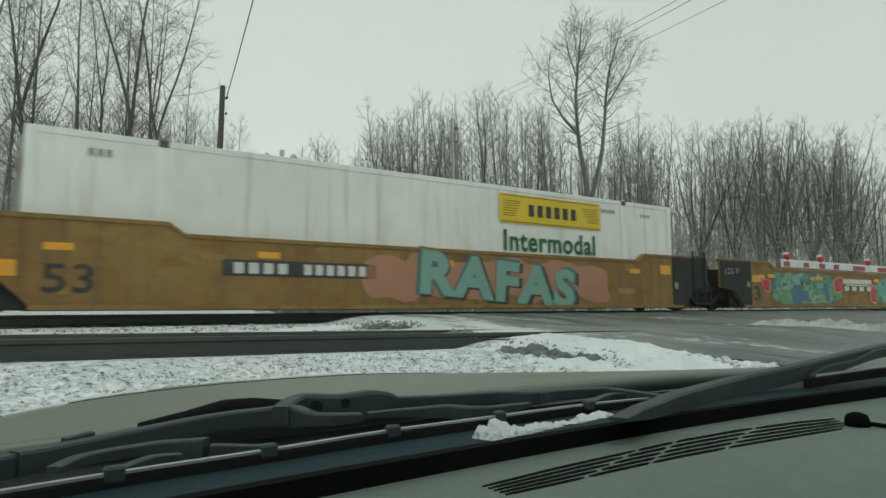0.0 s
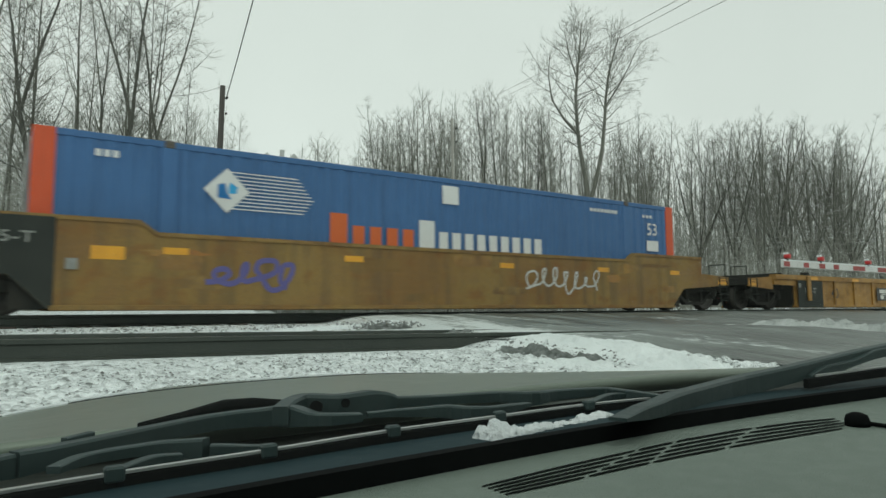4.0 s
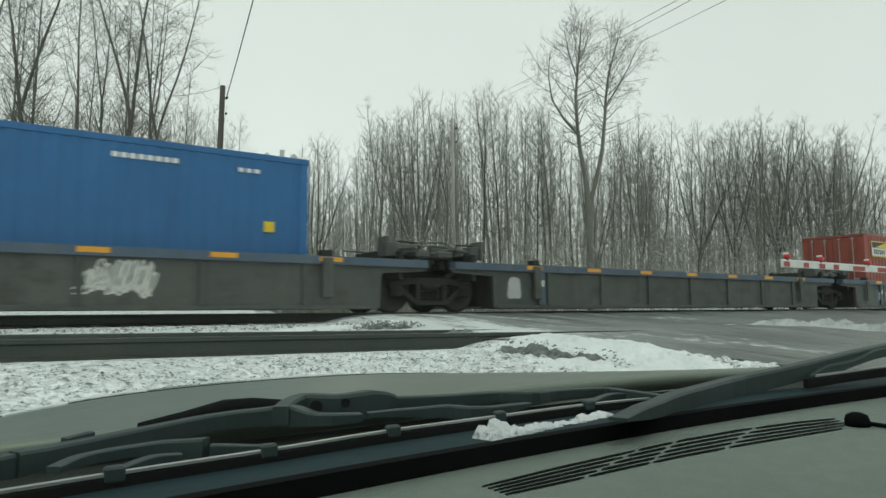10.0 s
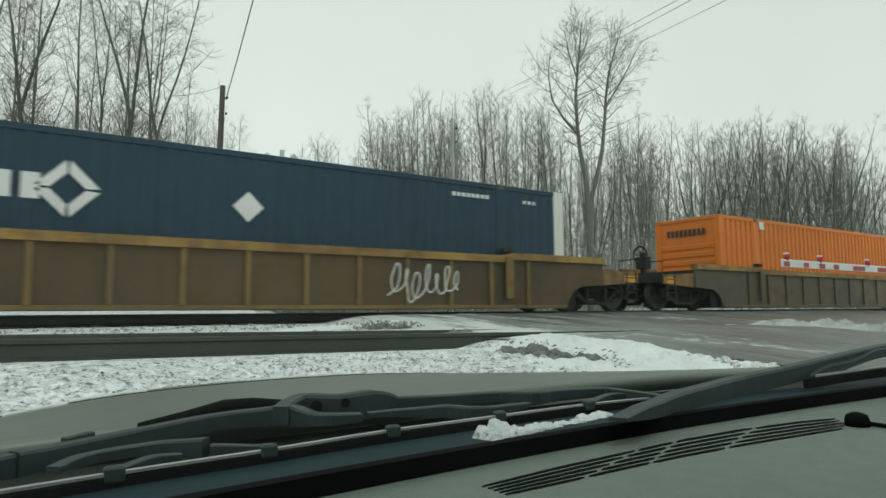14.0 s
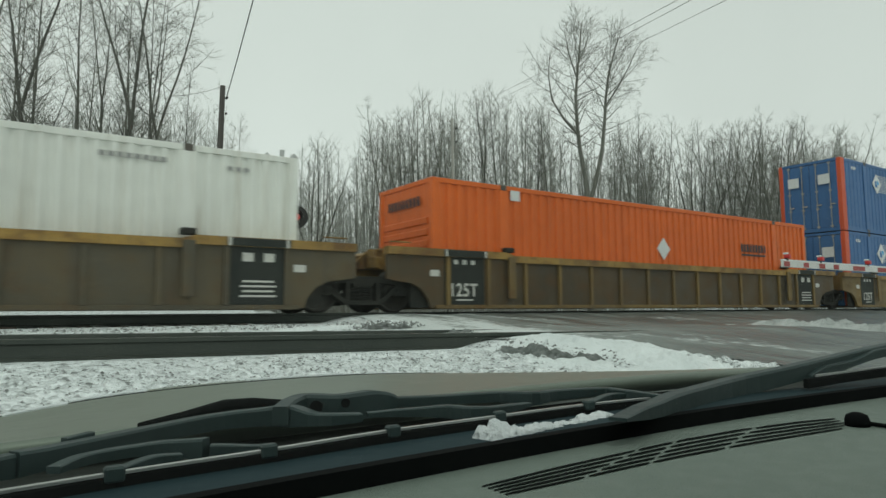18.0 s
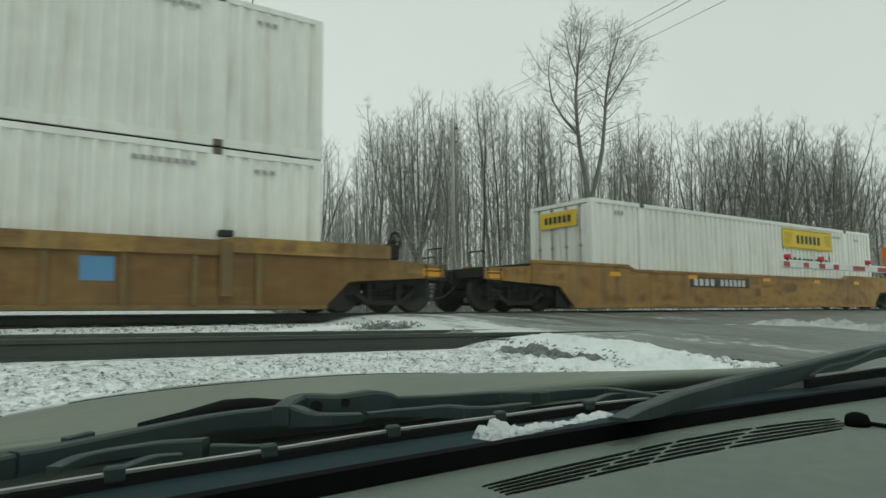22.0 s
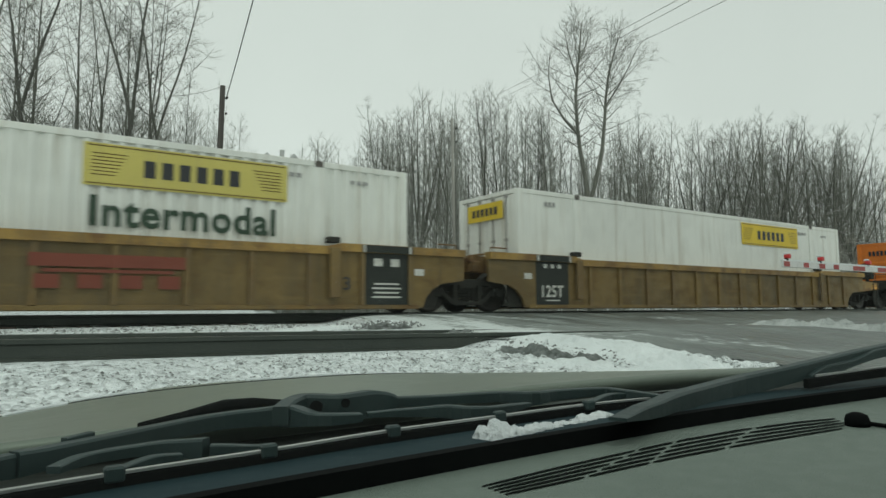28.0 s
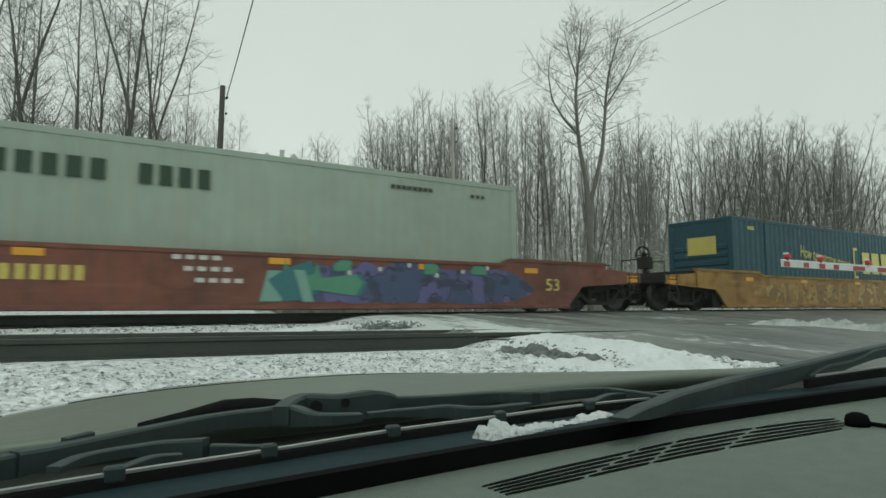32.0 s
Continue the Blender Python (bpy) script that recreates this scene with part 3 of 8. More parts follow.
def capacity_panel(car, x, material=STEEL_BLACK, text="125T", high=1.2):
    """The black stencil panel by the wheel arch."""
    plate("stencil_panel", material, car, x - 0.55, x + 0.55, -1.424, 0.158, high, "black panel with white stencils")
    words("stencil", text, 0.02, LETTER_WHITE, car, x, -1.434, 0.34, 0.72, 0.3, "white stencilled lettering")
    bars("stencil", 3, LETTER_WHITE, car, x, -1.434, high - 0.22, 0.7, 0.1, gap=0.5)
    bars("stencil", 1, LETTER_WHITE, car, x, -1.434, 0.25, 0.5, 0.03, gap=0.1)


def scribble(car, x, z, w, h, material, seed, thick=0.035, y=-1.43, loops=7, label="loose painted scrawl"):
    """A looping paint line."""
    r = random.Random(seed)
    tall, lean = [r.uniform(0.35, 1.0) for _ in range(loops + 1)], r.uniform(0.0, 0.35)
    sway, base = [r.uniform(0.3, 1.0) for _ in range(loops + 1)], [r.uniform(-0.15, 0.15) for _ in range(loops + 1)]
    pts = []
    for i in range(loops * 7 + 1):
        f, k = i / (loops * 7), min(i // 7, loops)
        a = 2 * math.pi * i / 7 + r.uniform(-0.25, 0.25)
        up = 0.5 + base[k] - 0.46 * math.cos(a) * tall[k]
        pts.append(Vector((x - w / 2 + w * f + sway[k] * 0.75 * w / loops * math.sin(a) + lean * h * up, 0, z + h * min(max(up, 0.0), 1.0))))
    fine = []
    for i in range(len(pts) - 1):
        a, b, c, d = pts[max(i - 1, 0)], pts[i], pts[i + 1], pts[min(i + 2, len(pts) - 1)]
        for k in range(5):
            t = k / 5
            fine.append(0.5 * (2 * b + (c - a) * t + (2 * a - 5 * b + 4 * c - d) * t * t + (3 * b - a - 3 * c + d) * t ** 3))
    bm, last = bmesh.new(), None
    for i in range(len(fine) - 1):
        d = (fine[i + 1] - fine[i])
        n = Vector((-d.z, 0, d.x)).normalized() * thick / 2 if d.length > 1e-5 else Vector((0, 0, thick / 2))
        pair = [bm.verts.new(fine[i] + n), bm.verts.new(fine[i] - n)]
        if last:
            f = bm.faces.new((last[0], last[1], pair[1], pair[0]))
        last = pair
    bmesh.ops.recalc_face_normals(bm, faces=bm.faces[:])
    return part("painted_scrawl", bm, material, car, label, at=(0, y, 0))


def blob(car, x, z, w, h, fill, line, seed, y=-1.43, label="fat painted bubble shape", inner=0.86):
    """A rounded painted shape with an outline."""
    r = random.Random(seed)
    a0 = [r.uniform(0, 6.28) for _ in range(3)]
    ring = []
    for k in range(28):
        a = 2 * math.pi * k / 28
        q = 1 + 0.12 * math.sin(2 * a + a0[0]) + 0.09 * math.sin(3 * a + a0[1]) + 0.05 * math.sin(5 * a + a0[2])
        sq = (abs(math.cos(a)) ** 4 + abs(math.sin(a)) ** 4) ** -0.25
        ring.append((0.5 * w * q * sq * math.cos(a) * 0.85, 0.5 * h * min(q, 1.08) * sq * math.sin(a) * 0.92))
    poly("painted_shape", [(px * 1.0, pz) for px, pz in ring], line, car, (x, y, z + h / 2), label)
    poly("painted_shape", [(px * inner, pz * inner) for px, pz in ring], fill, car, (x, y - 0.004, z + h / 2))


def mural(car, x0, x1, z0, z1, material, seed, label="large sprayed piece in ragged outline", y=-1.4245):
    """The field of a large graffiti piece, with a restless outline."""
    r, ring, n = random.Random(seed), [], max(int((x1 - x0) / 0.3), 14)
    for k in range(n + 1):
        f = k / n
        ring.append((x0 + (x1 - x0) * f, z1 - 0.16 * r.random() * min(1, (x1 - x0) / 3 + 0.4) - 0.4 * abs(2 * f - 1) ** 4))
    for k in range(n, -1, -1):
        f = k / n
        ring.append((x0 + (x1 - x0) * f + r.uniform(-0.08, 0.08), z0 + 0.08 * r.random() * (0 < k < n) + 0.3 * abs(2 * f - 1) ** 7))
    return poly("sprayed_piece", ring, material, car, (0, y, 0), label)


def shards(car, x0, x1, z0, z1, mats, count, seed, y=-1.43, label="wild painted lettering shapes", ink=None):
    """Interlocking slanted bars, wedges and arrows, as of a large wild piece of lettering."""
    r = random.Random(seed)
    tall = z1 - z0
    for i in range(count):
        cx = x0 + (x1 - x0) * (i + r.random()) / count
        h, w = tall * r.uniform(0.35, 1.0), r.uniform(0.10, 0.26)
        zb = r.uniform(z0, z1 - h)
        s, kind = r.uniform(-0.45, 0.5), i % 3
        if kind == 0:
            pts = [(-w, 0), (w * 0.6, 0), (w + s * h, h), (-w * 0.7 + s * h, h)]
        elif kind == 1:
            e = r.uniform(0.4, 0.9)
            pts = [(-w, h * 0.3), (e, h * 0.15), (e + 0.16, h * 0.5), (e, h * 0.72), (0.05, h * 0.6), (-w * 0.4, h)]
        else:
            pts = [(-0.4, h * 0.5), (-0.1, h * 0.78), (0.35, h), (0.5, h * 0.7), (0.12, h * 0.55), (0.2, 0.02), (-0.12, 0)]
        me_ = mats[i % len(mats)]
        poly("painted_shape", [(a * 1.1 - 0.02, min(b * 1.04, z1 + 0.03 - zb)) for a, b in pts], ink or LETTER_BLACK, car, (cx + 0.03, y - 0.0024 * (i % 5), zb - 0.015), label if i == 0 else "")
        poly("painted_shape", pts, me_, car, (cx, y - 0.0012 - 0.0024 * (i % 5), zb))


# ---- containers ----
CW = 1.22


def corrugated(length, z0, z1, y, pitch, depth):
    """A corrugated wall facing -y, its outer faces at y."""
    bm, xs = bmesh.new(), []
    n = max(int(length / pitch), 1)
    p = length / n
    for i in range(n):
        a = -length / 2 + i * p
        xs += [(a, y), (a + p * 0.38, y), (a + p * 0.5, y + depth), (a + p * 0.88, y + depth)]
    xs.append((length / 2, y))
    low, high = [bm.verts.new((x, yy, z0)) for x, yy in xs], [bm.verts.new((x, yy, z1)) for x, yy in xs]
    for i in range(len(xs) - 1):
        bm.faces.new((low[i], low[i + 1], high[i + 1], high[i]))
    return bm


def container(u, z, length, colour, label, group, pitch=0.26, depth=0.045, posts=None, post_mat=None, front="ribs", rail=None, castings=True, roof=None, height=2.896):
    """An intermodal box: corrugated or smooth sides, rails, posts, castings, a ribbed or a door end."""
    box_ = thing("shipping_container", label, "shipping container", (u, TRACK_Y, RAIL + z), group)
    MOVING.append((box_, u))
    rail = rail or colour
    pm = post_mat or colour
    h, key = length / 2, f"{length}_{colour.name}_{pitch}"
    at_far = pose(0, 0, 0, 0, 0, 180)
    if pitch:
        for where in (None, at_far):
            piece("side_wall", "side_wall_" + key, lambda: corrugated(length - 0.3, 0.16, height - 0.11, -CW + 0.012, pitch, depth), colour, box_, where)
    else:
        for where in (None, at_far):
            piece("side_wall", "side_wall_" + key, lambda: corrugated(length - 0.3, 0.16, height - 0.11, -CW + 0.012, 1.22, 0.005), colour, box_, where)
    for where in (None, at_far):
        piece("bottom_rail", f"bottom_rail_{length}_{rail.name}", lambda: boxed(-h + 0.1, h - 0.1, -CW, -CW + 0.06, 0.0, 0.165, 0.008), rail, box_, where)
        piece("top_rail", f"top_rail_{length}_{rail.name}", lambda: boxed(-h + 0.1, h - 0.1, -CW, -CW + 0.07, height - 0.115, height, 0.008), rail, box_, where)
    piece("roof", f"roof_{length}_{height}", lambda: boxed(-h + 0.1, h - 0.1, -CW + 0.06, CW - 0.06, height - 0.05, height - 0.015), ROOF, box_)
    piece("floor", f"box_floor_{length}", lambda: boxed(-h + 0.1, h - 0.1, -CW + 0.06, CW - 0.06, 0.1, 0.15), STEEL_DARK, box_)
    for sx in (-1, 1):
        for sy in (-1, 1):
            piece("corner_post", f"corner_post_{pm.name}_{post_mat is not None}", lambda: boxed(-0.08, 0.11 if post_mat is None else 0.25, -CW - 0.004, -CW + 0.16, 0, height + 0.002, 0.012), pm, box_,
                  Matrix.Translation((sx * (h - 0.08), 0, 0)) @ Matrix.Diagonal((-sx, -sy, 1, 1)))
    if length > 13:
        for sx in (-1, 1):
            for sy in (-1, 1):
                piece("lifting_post", "lifting_post_" + colour.name, lambda: boxed(-0.14, 0.14, -CW - 0.006, -CW + 0.1, 0.0, height, 0.006), colour, box_,
                      Matrix.Translation((sx * 6.01, 0, 0)) @ Matrix.Diagonal((1, -sy, 1, 1)))
                for zz in (0.0, height - 0.12):
                    piece("corner_casting", "corner_casting", lambda: boxed(-0.09, 0.09, -CW - 0.02, -CW + 0.14, 0, 0.13, 0.012), CASTING, box_,
                          Matrix.Translation((sx * 6.01, 0, zz)) @ Matrix.Diagonal((1, -sy, 1, 1)))
    else:
        for sx in (-1, 1):
            for sy in (-1, 1):
                for zz in (0.0, height - 0.118):
                    piece("corner_casting", "corner_casting_" + colour.name, lambda: boxed(-0.09, 0.09, -CW - 0.012, -CW + 0.16, 0, 0.12, 0.012), colour, box_,
                          Matrix.Translation((sx * (h - 0.085), 0, zz)) @ Matrix.Diagonal((1, -sy, 1, 1)))
    for sx in (-1, 1):
        kind = front if sx < 0 else ("plain" if front != "ribs" else "doors")
        mirror = Matrix.Translation((sx * h, 0, 0)) @ Matrix.Diagonal((-sx, 1, 1, 1))
        if kind == "doors":
            for sy in (-1, 1):
                dm = boxed(0.015, 0.06, *sorted((sy * 0.01, sy * 1.08)), 0.17, height - 0.13, 0.006)
                for k in range(3):
                    box(dm, 0.003, 0.016, *sorted((sy * 0.08, sy * 1.0)), 0.35 + k * 0.85, 0.95 + k * 0.85)
                d = part("door", dm, colour, box_, at=mirror)
                for yy in (0.28, 0.8):
                    rb = bmesh.new()
                    tube(rb, [(-0.025, sy * yy, 0.12), (-0.025, sy * yy, height - 0.1)], 0.018, 6)
                    box(rb, -0.045, 0.0, sy * yy - 0.16, sy * yy + 0.03, 1.05, 1.1)
                    for zz in (0.16, 0.9, 1.6, height - 0.2):
                        box(rb, -0.04, 0.0, sy * yy - 0.05, sy * yy + 0.05, zz, zz + 0.07)
                    part("lock_rod", rb, LOCK_ROD, d)
        else:
            bm = boxed(0.03, 0.07, -1.08, 1.08, 0.1, height - 0.05)
            wall = part("end_wall", bm, colour, box_, at=mirror)
            if kind == "ribs":
                for k in range(7):
                    piece("end_rib", "end_rib_" + colour.name, lambda: slab([(0.0, 0.03, 0.15), (0.03, 0.0, 0.18)], -1.0, 1.0), colour, wall, (0, 0, 0.28 + k * 0.26))
    part("end_sill", boxed(-h, -h + 0.09, -1.09, 1.09, 0, 0.16, 0.008), rail, box_)
    part("end_header", boxed(-h, -h + 0.09, -1.09, 1.09, height - 0.11, height, 0.008), rail, box_)
    return box_


BACK = -CW - 0.008


def painted(name, c, streak=None, amount=0.4, rough=0.5):
    return mat(name, c, tuple(v * 0.82 for v in c), 0.5, rough, 0, 0.06, 25, streak=streak, streak_amount=amount, spec=0.36)


ROOF = painted("container_roof_paint", (0.5, 0.5, 0.48), RUST, 0.3)
CASTING = mat("worn_casting", (0.12, 0.11, 0.095), (0.06, 0.05, 0.04), 6, 0.6, 0.3)
LOCK_ROD = mat("galvanised_rod", (0.4, 0.4, 0.38), (0.3, 0.28, 0.25), 4, 0.5, 0.6)
WHITE_BOX = painted("container_white", (0.79, 0.80, 0.75), (0.42, 0.38, 0.30), 0.5)
CREAM_BOX = painted("container_cream_stained", (0.76, 0.72, 0.60), (0.32, 0.19, 0.10), 0.6)
BRIGHT_BOX = painted("container_clean_white", (0.80, 0.81, 0.80), (0.55, 0.53, 0.48), 0.25)
ROYAL_BLUE = painted("container_royal_blue", (0.053, 0.142, 0.325), (0.034, 0.08, 0.18), 0.3)
NAVY_BOX = painted("container_navy", (0.012, 0.04, 0.068), (0.012, 0.028, 0.046), 0.3)
SLATE_BOX = painted("container_slate_blue", (0.095, 0.14, 0.185), (0.06, 0.088, 0.12), 0.4)
DEEP_BLUE = painted("container_deep_blue", (0.016, 0.05, 0.118), (0.014, 0.033, 0.09), 0.3)
SEA_BLUE = painted("container_blue", (0.03, 0.128, 0.31), (0.02, 0.06, 0.17), 0.3)
STEEL_BLUE = painted("container_steel_blue", (0.024, 0.07, 0.098), (0.018, 0.042, 0.065), 0.35)
DEEP_TEAL = painted("container_teal", (0.016, 0.07, 0.095), (0.014, 0.04, 0.05), 0.35)
OXIDE_BOX = painted("container_red_brown", (0.26, 0.06, 0.04), (0.09, 0.025, 0.018), 0.5)
ORANGE_BOX = painted("container_orange", (0.66, 0.185, 0.018), (0.42, 0.11, 0.02), 0.35)
RED_ORANGE_BOX = painted("container_red_orange", (0.70, 0.14, 0.018), (0.42, 0.09, 0.02), 0.35)
PALE_BOX = painted("container_pale_green_grey", (0.33, 0.40, 0.335), (0.33, 0.33, 0.26), 0.4)
POST_ORANGE = painted("post_orange_red", (0.60, 0.09, 0.03), (0.35, 0.07, 0.03), 0.4)
POST_WHITE = painted("post_white", (0.70, 0.70, 0.66), (0.4, 0.35, 0.28), 0.4)
SIGN_YELLOW = painted("sign_yellow", (0.72, 0.52, 0.03), (0.45, 0.32, 0.03), 0.3)
SIGN_FADED = painted("sign_faded_yellow", (0.60, 0.52, 0.14), (0.4, 0.35, 0.15), 0.4)
SIGN_GREEN = painted("lettering_green", (0.018, 0.11, 0.045))
SIGN_DARK = painted("lettering_dark_green", (0.03, 0.06, 0.035))
SIGN_BROWN = painted("sign_line_brown", (0.14, 0.09, 0.015))
LOGO_ORANGE = painted("lettering_orange", (0.62, 0.13, 0.03))
LOGO_WHITE = painted("lettering_white", (0.72, 0.73, 0.72))
LOGO_RED = painted("lettering_red", (0.55, 0.03, 0.04))
LOGO_BLUE = painted("lettering_blue", (0.02, 0.16, 0.42))
LOGO_SKY = painted("logo_sky_blue", (0.05, 0.36, 0.68))
LOGO_BLACK = painted("lettering_charcoal", (0.03, 0.032, 0.035))
LOGO_YELLOW = painted("lettering_pale_yellow", (0.62, 0.58, 0.16))
GREY_MARK = painted("grey_small_print", (0.33, 0.33, 0.32))


def small_marks(c, h, material=GREY_MARK, rear=True):
    bars("small_print", 8, material, c, h - 2.9, BACK, 2.52, 1.1, 0.09, gap=0.25)
    bars("small_print", 3, material, c, h - 1.1, BACK, 2.5, 0.45, 0.08)
    bars("small_print", 3, material, c, -h + 1.0, BACK, 2.5, 0.4, 0.12)


def yellow_sign(c, x, sign=SIGN_YELLOW, ink=LOGO_BLACK, word=True, green=SIGN_GREEN):
    plate("sign", sign, c, x - 1.75, x + 1.75, -CW - 0.006, 2.0, 2.72, "yellow sign with dark lettering bars")
    for z in (2.03, 2.67):
        plate("sign_line", SIGN_BROWN, c, x - 1.7, x + 1.7, -CW - 0.011, z, z + 0.02)
    for i in range(7):
        for s in (-1, 1):
            a = x + s * (1.08 + 0.03 * i)
            plate("sign_line", SIGN_BROWN, c, *sorted((a, a + s * (0.55 - 0.03 * i))), -CW - 0.011, 2.54 - i * 0.06, 2.556 - i * 0.06)
    bars("sign_lettering", 6, ink, c, x, -CW - 0.013, 2.2, 1.75, 0.3, gap=0.36)
    if word:
        words("lettering", "Intermodal", 0.025, green, c, x - 0.05, BACK, 1.32, 3.15, 0.52, "bold green lettering")


def box_signed(u, z, label, x, sign=SIGN_YELLOW, colour=WHITE_BOX, pitch=0.26, front="ribs", word=True, green=SIGN_GREEN, group="stacked containers on the train"):
    c = container(u, z, 16.15, colour, label, group, pitch=pitch, front=front)
    yellow_sign(c, x, sign, word=word, green=green)
    small_marks(c, 8.0)
    bars("end_sign", 1, sign, c, -8.09 if front == "ribs" else -8.14, 0, 2.2, 1.5, 0.45, "yellow end sign", gap=0.02, facing="x")
    bars("end_lettering", 6, LOGO_BLACK, c, -8.10 if front == "ribs" else -8.15, 0, 2.32, 1.1, 0.2, facing="x")
    return c


def box_royal(u, z, clean=False):
    c = container(u, z, 16.15, ROYAL_BLUE, "royal blue container with orange-red corner posts", "stacked containers on the train", pitch=0.3, depth=0.02, post_mat=POST_ORANGE, front="doors")
    d = 0.42
    poly("logo_diamond", [(-d, 0), (0, -d), (d, 0), (0, d)], LOGO_WHITE, c, (-5.0, BACK, 2.12), "white diamond logo with blue centre marks")
    poly("logo_patch", [(-0.17, -0.14), (0.08, -0.16), (0.0, -0.04), (-0.04, 0.14), (-0.17, 0.1)], LOGO_BLUE, c, (-5.0, BACK - 0.004, 2.12))
    poly("logo_patch", [(0.04, -0.06), (0.17, -0.04), (0.19, 0.08), (0.06, 0.16), (0.02, 0.06)], LOGO_SKY, c, (-5.0, BACK - 0.004, 2.12))
    for i in range(11):
        z1 = 2.12 + (i - 5) * 0.068
        plate("logo_stripe", LOGO_WHITE, c, -5.0 + d - abs(i - 5) * 0.07, -3.55 + 0.25 - abs(i - 4) * 0.055, BACK, z1, z1 + 0.022)
    bars("lettering", 1, LOGO_ORANGE, c, -2.75, BACK, 1.2, 0.42, 0.68, "orange lettering bars", gap=0.1)
    bars("lettering", 4, LOGO_ORANGE, c, -1.7, BACK, 1.2, 1.6, 0.45)
    bars("lettering", 1, LOGO_WHITE, c, -0.62, BACK, 1.2, 0.45, 0.68, "white lettering bars", gap=0.1)
    bars("lettering", 9, LOGO_WHITE, c, 1.25, BACK, 1.2, 3.2, 0.45)
    plate("label", LOGO_WHITE, c, -0.2, 0.25, BACK, 2.3, 2.72)
    words("lettering", "53", 0.012, LOGO_WHITE, c, 7.1, BACK, 2.0, 0.42, 0.36)
    plate("label", LOGO_WHITE, c, 6.85, 7.35, BACK, 1.55, 1.85)
    small_marks(c, 8.0, LOGO_WHITE)
    for yy in (-0.6, 0.6):
        bars("door_sign", 1, LOGO_WHITE, c, -8.15, yy, 1.9, 0.5, 0.4, gap=0.1, facing="x")
    return c


def box_navy(u, z, s=-1):
    c = container(u, z, 16.15, NAVY_BOX, "dark navy container with white corner posts", "stacked containers on the train", pitch=0.3, depth=0.02, post_mat=POST_WHITE, front="doors")
    bars("lettering", 4, LOGO_WHITE, c, s * 4.15 if s < 0 else 2.75, BACK, 1.7, 1.55, 0.42, "white lettering bars")
    x, d = (-3.05 if s < 0 else 3.9), 0.5
    for a, b in (((0, d), (d, 0)), ((d, 0), (0, -d)), ((0, -d), (-d, 0)), ((-d, 0), (0, d))):
        a, b = Vector(a), Vector(b)
        a2, b2 = a * 0.55, b * 0.55
        e = (b - a) * 0.06
        poly("logo_bar", [tuple(a + e), tuple(b - e), tuple(b2 - e * 0.4), tuple(a2 + e * 0.4)], LOGO_WHITE, c, (x, BACK, 1.9), "white open diamond logo")
    d = 0.29
    poly("diamond_placard", [(-d, 0), (0, -d), (d, 0), (0, d)], LOGO_WHITE, c, (-0.1, BACK, 1.85), "blank white diamond placard")
    small_marks(c, 8.0, LOGO_WHITE)
    return c


def box_orange(u, z, colour, label, pitch=0.28, placard=True):
    c = container(u, z, 16.15, colour, label, "stacked containers on the train", pitch=pitch, front="ribs")
    bars("lettering", 9, LOGO_BLACK, c, 4.7, BACK, 1.75, 1.5, 0.26, "dark lettering bars")
    plate("lettering_line", LOGO_BLACK, c, 4.0, 5.4, BACK, 1.62, 1.68)
    if placard:
        poly("diamond_placard", [(-0.3, 0), (0, -0.33), (0.3, 0), (0, 0.33)], LOGO_WHITE, c, (0, BACK, 1.65), "blank white diamond placard")
    bars("end_lettering", 9, LOGO_BLACK, c, -8.10, 0, 2.3, 1.5, 0.22, facing="x")
    plate("label", LOGO_WHITE, c, -5.8, -5.5, BACK, 2.55, 2.8)
    return c


def box_slogan(u, z, colour=STEEL_BLUE, label="steel blue container with pale yellow lettering"):
    c = container(u, z, 16.15, colour, label, "stacked containers on the train", pitch=0.3, depth=0.012, front="ribs")
    words("lettering", "How tomorrow moves", 0.0, LOGO_YELLOW, c, -2.05, BACK, 1.55, 3.7, 0.42, "pale yellow slogan", lean=0.2)
    for s, x in ((1, 0.1), (-1, 3.85)):
        for q in ((0, 0.1, 1.05, 2.25), (0, 0.32, 2.15, 2.25), (0, 0.32, 1.05, 1.15)):
            plate("bracket", LOGO_YELLOW, c, *sorted((x + s * q[0], x + s * q[1])), BACK, q[2], q[3])
    bars("lettering", 3, LOGO_YELLOW, c, 1.97, BACK, 1.25, 2.5, 0.85, "bold yellow lettering bars", gap=0.25)
    small_marks(c, 8.0, LOGO_YELLOW)
    plate("end_panel", LOGO_YELLOW, c, -8.09, -8.084, 0.5, 1.6, 2.2)
    bars("end_sign", 1, SIGN_FADED, c, -8.10, -0.1, 1.7, 1.1, 0.6, "faded end sign", gap=0.02, facing="x")
    return c


def box_bluemark(u, z):
    c = container(u, z, 16.15, CREAM_BOX, "stained cream container with blue lettering", "stacked containers on the train", pitch=0.3, front="ribs")
    bars("lettering", 3, LOGO_BLUE, c, -4.1, BACK, 1.62, 2.5, 0.85, "bold blue lettering bars", gap=0.2)
    words("lettering", "INTERMODAL", 0.02, GREY_MARK, c, -4.1, BACK, 1.25, 2.4, 0.22)
    bars("end_sign", 3, LOGO_BLUE, c, -8.10, -0.1, 1.8, 1.1, 0.5, facing="x")
    small_marks(c, 8.0)
    return c


